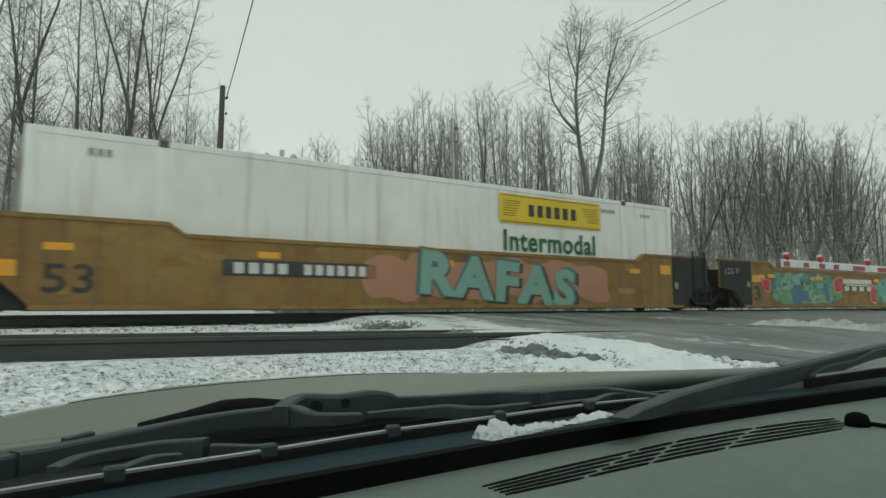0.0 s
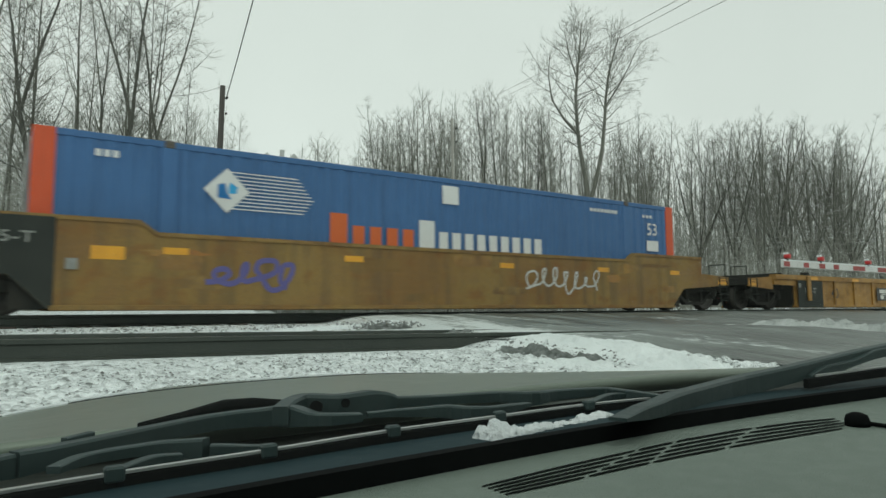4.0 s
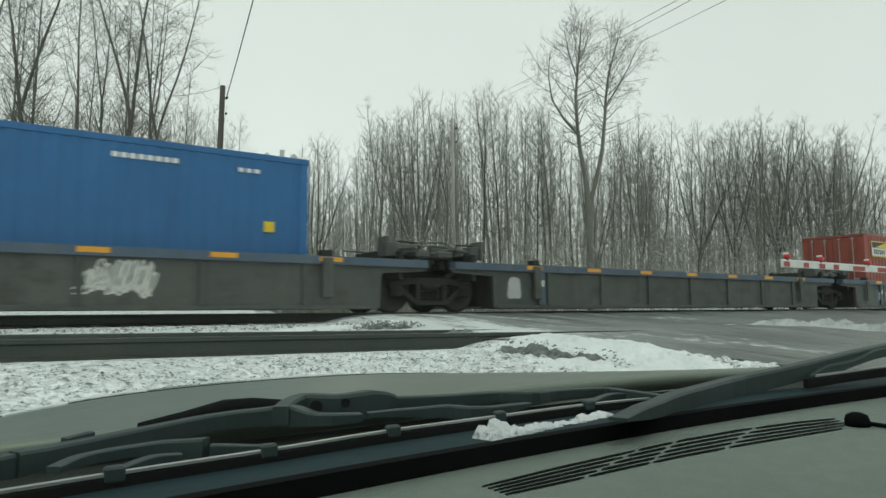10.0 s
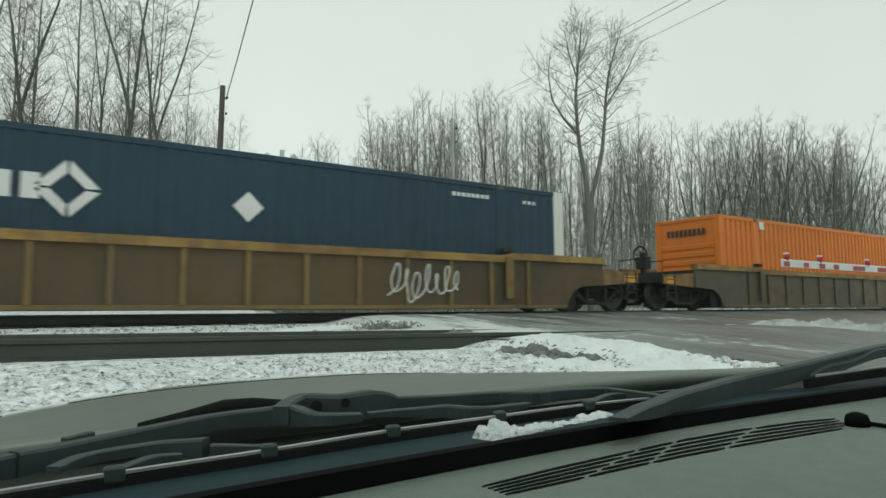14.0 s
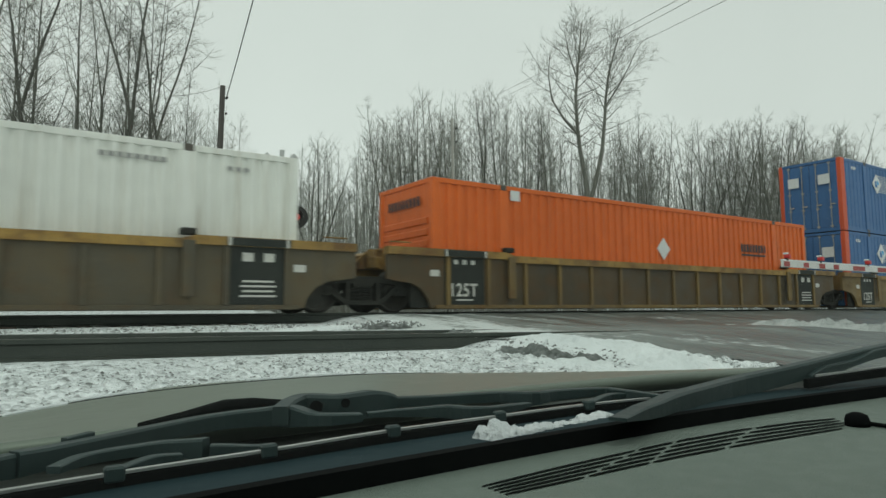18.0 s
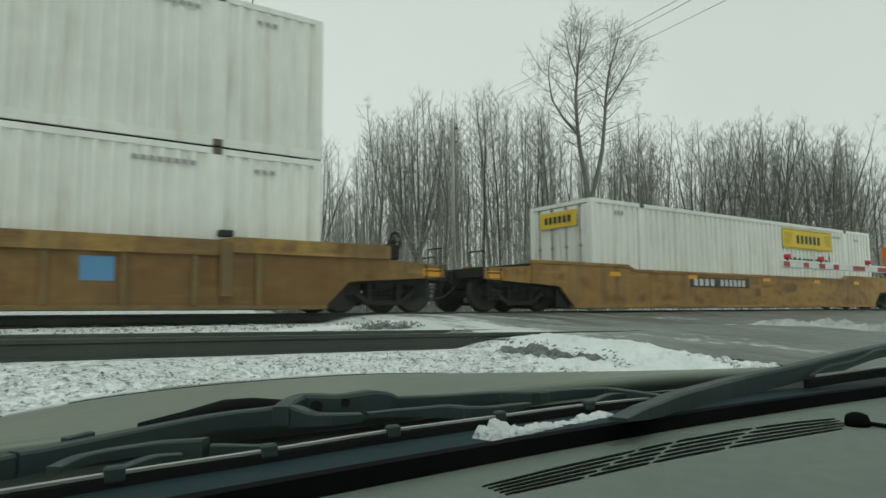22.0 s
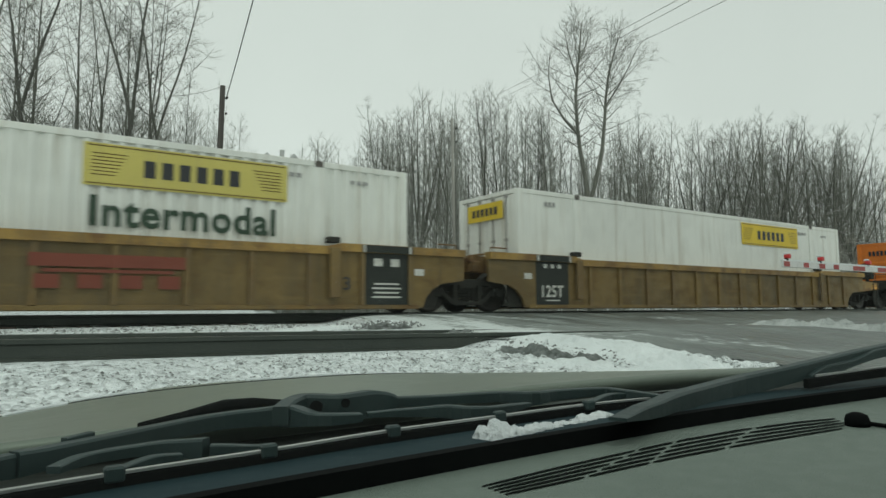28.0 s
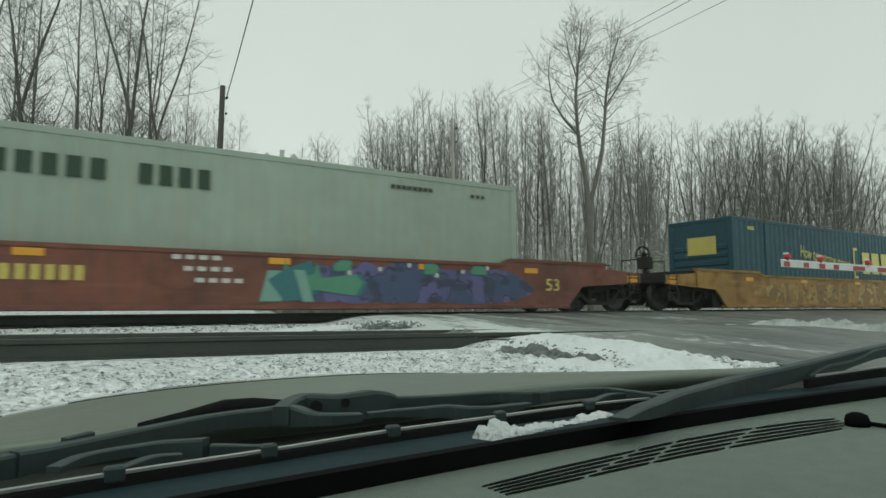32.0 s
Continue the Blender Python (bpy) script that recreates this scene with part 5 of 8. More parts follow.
plate("sign_field", LOGO_WHITE, oxide, -5.44, -4.21, BACK - 0.005, 2.03, 2.34)
plate("sign_field", LOGO_BLACK, oxide, -5.44, -4.21, BACK - 0.005, 2.345, 2.58)
poly("sign_beam", [(-0.35, 0.0), (0.6, 0.2), (0.6, -0.02)], SIGN_YELLOW, oxide, (-4.82, BACK - 0.012, 2.37))
bars("sign_lettering", 6, LOGO_BLACK, oxide, -4.82, BACK - 0.012, 2.08, 1.05, 0.2)
small_marks(oxide, 6.0, LOGO_WHITE)
# single ribbed cars
r17, _ = ribbed_car(292.8, 316.4, "C", "C", GREY_BROWN, "grimy grey-brown ribbed well car with a yellow chord", brake="R")
scribble(r17, 5.2, 0.25, 1.9, 0.8, CHALK, 101, 0.04, -1.48)
scribble(r17, 5.0, 0.5, 0.9, 0.45, CHALK, 102, 0.04, -1.48)
box_signed(304.8, WELL, "white corrugated container with a yellow sign", -3.4)
r18, _ = ribbed_car(316.4, 339.5, "C", "C", brake="L")
scribble(r18, 1.95, 0.22, 1.7, 0.85, CHALK, 103, 0.04, -1.48)
scribble(r18, 2.3, 0.4, 0.9, 0.5, CHALK, 104, 0.04, -1.48)
box_royal(328.1, WELL)
r19, _ = ribbed_car(339.5, 362.4, "C", "C", brake="L")
scribble(r19, 3.8, 0.2, 1.8, 0.8, CHALK, 105, 0.04, -1.48)
box_navy(351.1, WELL, -1)
ribbed_car(362.4, 385.5, "C", "C", DULL_PANEL, "dull olive ribbed well car with a yellow chord", rib=DULL_PANEL, brake="L")
box_orange(374.1, WELL, ORANGE_BOX, "orange corrugated container with dark lettering", placard=False)
ribbed_car(385.5, 408.8, "C", "C", DULL_PANEL, "dull olive ribbed well car with a yellow chord", rib=DULL_PANEL)
box_navy(396.8, WELL, -1)
stained = box_signed(396.8, UPPER, "weathered cream container with a faded yellow sign", -3.4, SIGN_FADED, CREAM_BOX)
rust_runs(stained, ((-6.5, 0.4, 1.0, 10), (0.0, 0.3, 5.0, 12), (6.5, 0.6, 1.0, 10)), 8)
r22, _ = ribbed_car(408.8, 431.0, "C", "C", brake="L")
slab_mark(CHALK, r22, 4.9, -1.48, 0.58, 2.0, 0.32)
reflectors(r22, (-6.6, -2.2, 2.6, 6.9), 1.1, -1.478)
box_twotone(420.0, WELL, -4.9)
box_twotone(420.0, UPPER, 0.75)
# three-unit ribbed set
ribbed_car(431.0, 452.7, "C", "A", DULL_PANEL, "dull olive ribbed well car with a yellow chord", rib=DULL_PANEL, brake="L")
box_signed(443.1, WELL, "white corrugated container with a faded yellow sign", -3.3, SIGN_FADED, green=SIGN_DARK)
ribbed_car(452.7, 472.3, "A", "A")
box_orange(462.4, WELL, RED_ORANGE_BOX, "red-orange corrugated container with a white placard")
ribbed_car(472.3, 493.0, "A", "C", OCHRE_PANEL)
box_royal(481.6, WELL)
box_royal(481.6, UPPER)
# three-unit ribbed set with heavy chords
r26, _ = ribbed_car(493.0, 514.0, "C", "A", brake="L", deep=0.27, side=RUSTY_PANEL, arch="trapeze")
for k in range(5):
    scribble(r26, -2.9 + 1.6 * k, 0.35, 0.5, 0.42, GREY_MARK, 111 + k, 0.025, -1.48, 2)
box_slogan(504.8, WELL)
stained = box_signed(504.8, UPPER, "rust-stained cream container with a yellow sign", -3.4, SIGN_YELLOW, CREAM_BOX)
rust_runs(stained, ((-6.9, 0.35, 0.9, 16), (-6.2, 1.6, 0.4, 8), (-3.6, 0.3, 1.8, 8), (3.0, 0.3, 3.5, 14), (6.9, 0.7, 0.8, 14), (5.0, 2.6, 2.5, 10)), 7)
r27, _ = ribbed_car(514.0, 533.5, "A", "A", deep=0.27, side=RUSTY_PANEL, arch="trapeze")
scribble(r27, 0.9, 0.3, 2.2, 0.55, GREY_MARK, 121, 0.03, -1.48)
box_bluemark(523.9, WELL)
box_twotone(523.9, UPPER, -5.4)
r28, _ = ribbed_car(533.5, 554.3, "A", "C", brake="R", deep=0.27, side=RUSTY_PANEL, arch="trapeze")
for car_, x in ((r27, 3.55), (r28, 2.75)):
    panel(car_, x, x + 0.5, 0.55, 0.95, painted("graffiti_light_blue", (0.12, 0.30, 0.52)), "light blue painted patch", -1.426)
box_signed(542.8, WELL, "white corrugated container with a yellow sign", -3.3)
box_signed(542.8, UPPER, "white corrugated container with a yellow sign", -3.3)
# single cars
smooth_car(554.3, 577.8, "C", "C", MUSTARD_SIDE, "mustard-yellow smooth-sided well car", "smooth-sided well cars", number=-2.0, size=False, top=1.12, raised=1.24)
box_signed(566.7, WELL, "white corrugated container with yellow signs", 3.2, front="doors")
c30, _ = smooth_car(577.8, 601.0, "C", "C", OLIVE_SIDE, "yellow-green well car with brown ends and dark scrawls", "smooth-sided well cars", end=MAROON_SIDE, size=False, brake="L", top=1.12, raised=1.24)
for s in (-1, 1):
    plate("end_patch", MAROON_SIDE, c30, *sorted((s * 6.35, s * 8.2)), -1.424, 0.2, 1.17, "brown end patch")
    plate("end_patch", MAROON_SIDE, c30, *sorted((s * 8.2, s * 9.55)), -1.424, 0.69, 1.17, "brown end patch")
bars("number_lettering", 8, LETTER_WHITE, c30, -1.6, -1.43, 0.78, 1.8, 0.22)
for k in range(4):
    scribble(c30, -5.2 + 3.1 * k, 0.2, 1.5, 0.8, LETTER_BLACK, 131 + k, 0.035, -1.43, 4)
box_orange(590.0, WELL, ORANGE_BOX, "orange corrugated container with a white placard")
# three-unit ribbed set
ribbed_car(601.0, 622.7, "C", "A", brake="", rib=YELLOW_OCHRE, side=MUSTARD_SIDE)
box_slogan(613.1, WELL)
ribbed_car(622.7, 641.3, "A", "A", OCHRE_PANEL, "ochre ribbed well car with a yellow top chord")
swoosh = container(632.65, WELL, 15.45, BRIGHT_BOX, "white refrigerated container with an open machinery frame", "stacked containers on the train", pitch=0, front="plain")
ribbed_car(641.3, 662.5, "A", "C", OCHRE_PANEL, "ochre ribbed well car with a yellow top chord")
box_slogan(651.0, WELL, DEEP_TEAL, "teal container with pale yellow lettering")
# three-unit ribbed set
ribbed_car(662.5, 684.0, "C", "A", OCHRE_PANEL, "ochre ribbed well car with a yellow top chord", brake="L")
box_slogan(674.6, WELL, DEEP_TEAL, "teal container with pale yellow lettering")
r35, _ = ribbed_car(684.0, 703.4, "A", "A", OCHRE_PANEL, "ochre ribbed well car with a yellow top chord")
slab_mark(painted("faded_red_lettering", (0.20, 0.05, 0.028)), r35, 2.2, -1.48, 0.42, 2.3, 0.55, "faded red slab-shaped mark")
words("lettering", "53", 0.012, LETTER_BLACK, r35, 6.3, -1.48, 0.45, 0.4, 0.26)
box_signed(693.6, WELL, "cream-white corrugated container with a faded yellow sign", 3.6, SIGN_FADED, WHITE_BOX, green=SIGN_DARK)
ribbed_car(703.4, 724.3, "A", "C", OCHRE_PANEL, "ochre ribbed well car with a yellow top chord")
box_signed(712.9, WELL, "white smooth-sided container with yellow signs", 3.3, colour=WHITE_BOX, pitch=0, front="doors", word=False)
# three-unit smooth-sided set
c37, _ = smooth_car(724.3, 745.6, "C", "A", number=-1.85, brake="L", size=False)
for k, x in enumerate((-4.5, 0.15)):
    blob(c37, x, 0.2, 1.1, 1.0, FADED_PINK, PINK, 141 + k)
    scribble(c37, x, 0.4, 0.5, 0.6, ORANGE_SIDE, 143 + k, 0.07, -1.442, 2)
box_orange(736.2, WELL, ORANGE_BOX, "orange smooth-sided container with dark lettering", pitch=0, placard=False)
c38, _ = smooth_car(745.6, 765.0, "A", "A", size=False)
plate("logo_panel", LETTER_BLACK, c38, -1.15, 1.45, -1.43, 0.5, 0.98, "black panel with white lettering bars")
slab_mark(LETTER_WHITE, c38, 0.15, -1.44, 0.56, 2.1, 0.36)
scribble(c38, -3.0, 0.8, 1.3, 0.3, RED, 151, 0.04)
box_navy(755.4, WELL, -1)
c39, _ = smooth_car(765.0, 785.8, "A", "C", number=2.6, brake="")
for k, (x, w, z, h) in enumerate(((-4.75, 0.8, 0.3, 0.85), (-3.35, 0.7, 0.3, 0.8), (-2.2, 0.65, 0.35, 0.7), (-0.95, 0.7, 0.3, 0.8), (0.4, 0.7, 0.3, 0.8))):
    blob(c39, x, z, w, h, BLACK, BLACK, 190 + k, y=-1.4305, label="dark paint inside the lettering")
words("graffiti", "CEDAR", 0.05, BLACK, c39, -2.17, -1.436, 0.15, 6.75, 1.12, "dark shadow of the graffiti lettering")
words("graffiti", "CEDAR", 0.05, HALO, c39, -2.25, -1.440, 0.17, 6.75, 1.12, "pale halo of the graffiti lettering")
words("graffiti", "CEDAR", 0.05, ORANGE_SIDE, c39, -2.25, -1.445, 0.22, 6.62, 1.02, "rust-orange graffiti lettering")
plate("stencil_panel", SIGN_FADED, c39, -1.55, -0.35, -1.45, 0.82, 0.95, "faded yellow stencil panel")
plate("stencil_panel", SIGN_FADED, c39, -0.1, 0.75, -1.45, 0.78, 1.02, "faded yellow stencil panel")
box_signed(774.6, WELL, "white corrugated container with a yellow sign", -3.35)
# last cars in view
c40, _ = smooth_car(785.8, 808.9, "C", "C", RED_SIDE, "red-oxide smooth-sided well car with purple graffiti", "smooth-sided well cars", size=False, top=1.12, raised=1.24)
bars("number_lettering", 6, LETTER_YELLOW, c40, -3.2, -1.43, 0.55, 1.2, 0.24)
for k in range(3):
    bars("stencil", 4, LETTER_WHITE, c40, -0.9 + 0.2 * k, -1.43, 0.95 - 0.2 * k, 0.9, 0.08)
mural(c40, 0.3, 7.0, 0.15, 1.08, SPRAY_PURPLE, 171)
shards(c40, 0.3, 1.5, 0.2, 1.0, (AQUA, SEA_GREEN, TEAL), 5, 171, ink=TEAL)
for k, x in enumerate((1.9, 4.0, 5.3)):
    blob(c40, x, 0.8, 0.5, 0.26, SEA_GREEN, TEAL, 330 + k, y=-1.44)
for k in range(6):
    plate("painted_highlight", CHALK, c40, 2.0 + 0.7 * k, 2.08 + 0.7 * k, -1.446, 0.75 + 0.1 * (k % 3), 0.84 + 0.1 * (k % 3))
words("lettering", "53", 0.012, LETTER_YELLOW, c40, 7.6, -1.43, 0.5, 0.45, 0.3)
pale = container(797.9, WELL, 12.19, PALE_BOX, "pale green-grey corrugated container with dark lettering", "stacked containers on the train", pitch=0.28, depth=0.012, front="plain")
plate("logo_square", LOGO_SKY, pale, -5.85, -5.2, BACK, 2.0, 2.6)
bars("lettering", 6, SIGN_DARK, pale, -3.9, BACK, 2.1, 2.1, 0.36, "dark green lettering bars")
bars("lettering", 4, SIGN_DARK, pale, -1.8, BACK, 2.1, 1.3, 0.36)
small_marks(pale, 6.0, LETTER_BLACK)
c41, _ = smooth_car(808.9, 832.0, "C", "C", MUSTARD_SIDE, "mustard well car with pale graffiti", "smooth-sided well cars", size=False, brake="L", top=1.12, raised=1.24)
mural(c41, -6.6, 6.2, 0.17, 1.04, SPRAY_TAN, 181)
box_slogan(821.2, WELL, DEEP_TEAL, "teal container with pale yellow lettering")

# machinery nose and round mark of the refrigerated box
for y0, y1 in ((-1.235, -1.1), (1.1, 1.235)):
    part("frame_post", boxed(-8.32, -8.2, y0, y1, 0, 2.9, 0.01), POST_WHITE, swoosh, "white frame post")
    part("frame_rail", boxed(-8.2, -7.73, y0, y1, 0.0, 0.18, 0.01), POST_WHITE, swoosh)
    part("frame_rail", boxed(-8.2, -7.73, y0, y1, 2.76, 2.9, 0.01), POST_WHITE, swoosh)
for z in (0.0, 2.76):
    part("frame_rail", boxed(-8.32, -8.22, -1.1, 1.1, z, z + 0.14, 0.01), POST_WHITE, swoosh)
part("cooling_unit", boxed(-8.1, -7.73, -0.95, 0.95, 0.7, 2.4, 0.04), STEEL_DARK, swoosh, "dark cooling unit")
part("fuel_tank", boxed(-8.15, -7.74, -1.0, 1.0, 0.19, 0.62, 0.08), STEEL_BLACK, swoosh, "black fuel tank")
for k in range(6):
    part("grille_slat", boxed(-8.05, -7.78, -0.972, -0.952, 1.0 + 0.18 * k, 1.08 + 0.18 * k), STEEL_BLACK, swoosh)
bm_ = bmesh.new()
tube(bm_, [(-8.24, -1.2, 2.7), (-7.76, -1.2, 0.25)], 0.045, 6)
part("brace", bm_, POST_WHITE, swoosh)
bars("lettering", 3, LOGO_BLUE, swoosh, 0.05, BACK, 1.62, 1.5, 0.45, "blue lettering bars", gap=0.2)
for a0, a1, zc, r0, r1 in ((25, 165, 1.55, 1.55, 1.38), (190, 345, 2.1, 1.5, 1.4)):
    ring = [(r0 * math.cos(radians(a)), 0.5 * r0 * math.sin(radians(a))) for a in range(a0, a1 + 1, 7)]
    ring += [(r1 * math.cos(radians(a)), 0.5 * r1 * math.sin(radians(a)) - 0.03) for a in range(a1, a0 - 1, -7)]
    poly("logo_sweep", ring, LOGO_RED, swoosh, (0.25, BACK, zc), "red sweeping arc")
words("lettering", "INTERMODAL", 0.02, LOGO_BLACK, swoosh, 0.3, BACK, 1.12, 1.7, 0.15)
small_marks(swoosh, 7.5)

# ---- ground, road, tracks ----
SNOW = mat("trodden_snow", (0.80, 0.84, 0.84), (0.62, 0.665, 0.665), 2.5, 0.7, 0, 0.8, 22, sharp=0.3)


def snow_on_ballast():
    """Thin snow over coarse stones: white caps, with gravel and crevice shade painted dark between them."""
    spots, span, sums, mix, finish, along = layered("snow_on_gravel_shaded", 0.75)
    stone, patch, grain = spots(21, (1, 1.3, 1), cells=True), spots(8, detail=3), spots(60)
    # Darkens the gaps between lumps: their shade is put into the colour.
    pocket_shade = sums("MULTIPLY", span(stone, 0.48, 0.64), span(patch, 0.5, 0.6))
    white = mix(span(patch, 0.3, 0.7), (0.86, 0.9, 0.905), (0.76, 0.805, 0.81))
    colour = mix(pocket_shade, white, (0.2, 0.218, 0.21))
    return finish(colour, sums("ADD", span(stone, 0.1, 0.6, 1.0, 0.0), sums("MULTIPLY", grain, 0.35)), 0.03)


def slushy_road():
    """Wet asphalt with slush drawn out along the traffic and trodden snow left along its edge."""
    spots, span, sums, mix, finish, along = layered("wet_slushy_asphalt", 0.45)
    drawn, fine, patch, crumb = spots(1.5, (2.4, 0.3, 1), 6), spots(9, (1.5, 0.5, 1)), spots(0.9, (1.2, 0.4, 1), 5), spots(7, (1.4, 0.8, 1), 5)
    edge = sums("MULTIPLY", span(along("X"), 6.2, 9.5, 0.2, 0.0), span(along("Y"), 4.5, 8.0, 0.2, 1.7))
    slush = span(sums("ADD", sums("ADD", drawn, edge), sums("MULTIPLY", fine, 0.35)), 0.6, 0.84)
    snow = span(sums("ADD", sums("ADD", patch, edge), sums("MULTIPLY", crumb, 0.5)), 0.9, 1.05)
    colour = mix(snow, mix(slush, (0.044, 0.052, 0.047), (0.2, 0.222, 0.207)), (0.6, 0.64, 0.63))
    return finish(colour, sums("ADD", crumb, sums("MULTIPLY", snow, 0.8)), 0.03, span(sums("ADD", snow, slush), 0.0, 1.0, 0.34, 0.75))


SNOW_GRAVEL = snow_on_ballast()
SLUSH = slushy_road()
STONE = mat("dark_ballast_stone", (0.11, 0.118, 0.112), (0.22, 0.23, 0.22), 8, 0.8, 0, 0.3, cover=(0.62, 0.95))
DIRTY_SNOW = mat("dirty_ploughed_snow", (0.54, 0.565, 0.555), (0.30, 0.32, 0.31), 3.0, 0.75, 0, 0.9, 18, sharp=0.2)
TIE = mat("creosoted_tie", (0.035, 0.028, 0.022), (0.07, 0.055, 0.045), 4, 0.85, 0, 0.5, 20)
MUD = mat("wet_gravel_edge", (0.06, 0.068, 0.062), (0.24, 0.26, 0.25), 14, 0.8, 0, 0.7, 30)


def road_left(y):
    return steps(y, [(-10, 7.6), (2, 7.2), (4, 6.7), (5.2, 6.1), (6.3, 5.4), (7, 5.15), (12, 6.1), (40, 11.7)])


def road_right(y):
    return 26.0 + 0.3 * (max(min(y, 40), -10) - 4.0)


def steps(y, pts):
    return float(np.interp(y, [p[0] for p in pts], [p[1] for p in pts]))


def blend(a, b, t):
    t = max(0.0, min(1.0, t))
    t = t * t * (3 - 2 * t)
    return a + (b - a) * t


OFF = [(-5, 0.1), (2.6, 0.1), (4.4, 0.62), (5.8, 0.80), (6.2, 0.855), (8.6, 0.865), (9.4, 0.99), (12.0, 1.025), (14.6, 1.02), (16.6, 0.85), (19.5, 1.2), (24, 1.36), (40, 1.42), (60, 1.7), (400, 9.0)]
ON = [(-30, 0.2), (-5, 0.3), (2.0, 0.55), (6.0, 0.92), (8.5, 0.95), (11.6, 1.17), (14.6, 1.21), (24, 0.85), (60, 1.0), (400, 6.0)]


def ground_z(x, y):
    off, on = steps(y, OFF), steps(y, ON) - 0.03
    if 5.8 < y < 9.0:
        off -= SIDE_FALL * max(min(x, 30), -10)
    w = blend(0, 1, (x - road_left(y) + 0.9) / 0.9) * blend(1, 0, (x - road_right(y)) / 1.5)
    z = off + (on - off) * w
    if w < 0.98 and not (6.0 < y < 8.7 or 11.6 < y < 15):
        z += 0.03 * noise.noise(Vector((x * 0.5, y * 0.5, 3.1))) + 0.022 * noise.noise(Vector((x * 2.3, y * 2.3, 1.7))) + 0.012 * noise.noise(Vector((x * 6.3, y * 6.3, 0.7))) + (0.075 * abs(noise.noise(Vector((x * 8.5, y * 8.5, 5.1)))) + 0.014 * noise.noise(Vector((x * 16, y * 16, 2.3))) if y < 6.0 else 0.0)
    return z


def axis(dense0, dense1, step, far):
    a, d = list(np.arange(dense0, dense1 + 1e-6, step)), step
    lo, hi = dense0, dense1
    while hi < far:
        d *= 1.35
        lo, hi = lo - d, hi + d
        a = [lo] + a + [hi]
    return a


gx, gy = axis(-4, 8, 0.06, 1500), axis(2.4, 12, 0.06, 1500)
verts = [(x, y, ground_z(x, y)) for y in gy for x in gx]
W = len(gx)
faces = [(j * W + i, j * W + i + 1, (j + 1) * W + i + 1, (j + 1) * W + i) for j in range(len(gy) - 1) for i in range(W - 1)]
me = bpy.data.meshes.new("ground")
me.from_pydata(verts, [], faces)
ground = tagged(part_mesh("ground", me, SNOW_GRAVEL, None, smooth=True), "gravel ground under thin patchy snow", "ground", kind="structure")

ry = list(np.arange(-30, 60, 0.25))
rv, rf, cols = [], [], 34
for y in ry:
    for i in range(cols):
        end = i in (0, cols - 1)
        x = road_left(y) - 0.1 + (road_right(y) - road_left(y)) * i / (cols - 1) + (0.3 * noise.noise(Vector((y * 0.7, i, 0))) if end else 0)
        rv.append((x, y, steps(y, ON) + 0.012 + 0.014 * noise.noise(Vector((x * 2.2, y * 0.9, 0))) + 0.012 * noise.noise(Vector((x * 5, y * 3, 4))) - (0.035 if end else 0)))
for j in range(len(ry) - 1):
    for i in range(cols - 1):
        rf.append((j * cols + i, j * cols + i + 1, (j + 1) * cols + i + 1, (j + 1) * cols + i))
me = bpy.data.meshes.new("road")
me.from_pydata(rv, [], rf)
tagged(part_mesh("road", me, SLUSH, None, smooth=True), "wet road with slush and tyre tracks over the crossing", "road", kind="structure")

RAIL_PROFILE = [(-0.075, 0), (0.075, 0), (0.075, 0.012), (0.012, 0.03), (0.009, 0.13), (0.036, 0.145), (0.037, 0.178), (0.03, 0.186), (-0.03, 0.186), (-0.037, 0.178), (-0.036, 0.145), (-0.009, 0.13), (-0.012, 0.03), (-0.075, 0.012)]


def rail_bar(x0, x1):
    bm = bmesh.new()
    a, b = [bm.verts.new((x0, y, z)) for y, z in RAIL_PROFILE], [bm.verts.new((x1, y, z)) for y, z in RAIL_PROFILE]
    n = len(a)
    for i in range(n):
        f = bm.faces.new((a[i], a[(i + 1) % n], b[(i + 1) % n], b[i]))
        if i == 7:
            f.material_index = 1
    bm.faces.new(a), bm.faces.new(b)
    bmesh.ops.recalc_face_normals(bm, faces=bm.faces[:])
    return bm


def track(name, y, top, label, ties, fall=0.0, gap=(5.6, 11.4), sunk=0.0):
    t = thing(name, label, "railway track", pose(0, y, top - 0.186, 0, math.degrees(fall), 0), kind="structure")
    for s in (-1, 1):
        part("rail", rail_bar(-120, 400), [RAIL_STEEL, RAIL_SHINE], t, "rust-brown steel rail", at=(0, s * 0.7535, 0))
    tb = shared("tie", lambda: boxed(-0.115, 0.115, -1.3, 1.3, -0.17, 0, 0.012), TIE)
    r = random.Random(5)
    for k in range(ties):
        x = -3.5 + 0.52 * k
        if gap[0] < x < gap[1]:
            continue
        ob = new("tie", tb)
        ob.parent = t
        ob.matrix_basis = pose(x + r.uniform(-0.03, 0.03), r.uniform(-0.06, 0.06), -0.006 - sunk + r.uniform(-0.012, 0.012), 0, 0, r.uniform(-1.5, 1.5))
    return t


track("track_main", TRACK_Y, RAIL, "main railway track with snow between its ties", 110)
track("track_siding", SIDE_Y, SIDE_RAIL, "lower rusty siding half buried in snow", 60, SIDE_FALL, (4.6, 10.6), 0.035)


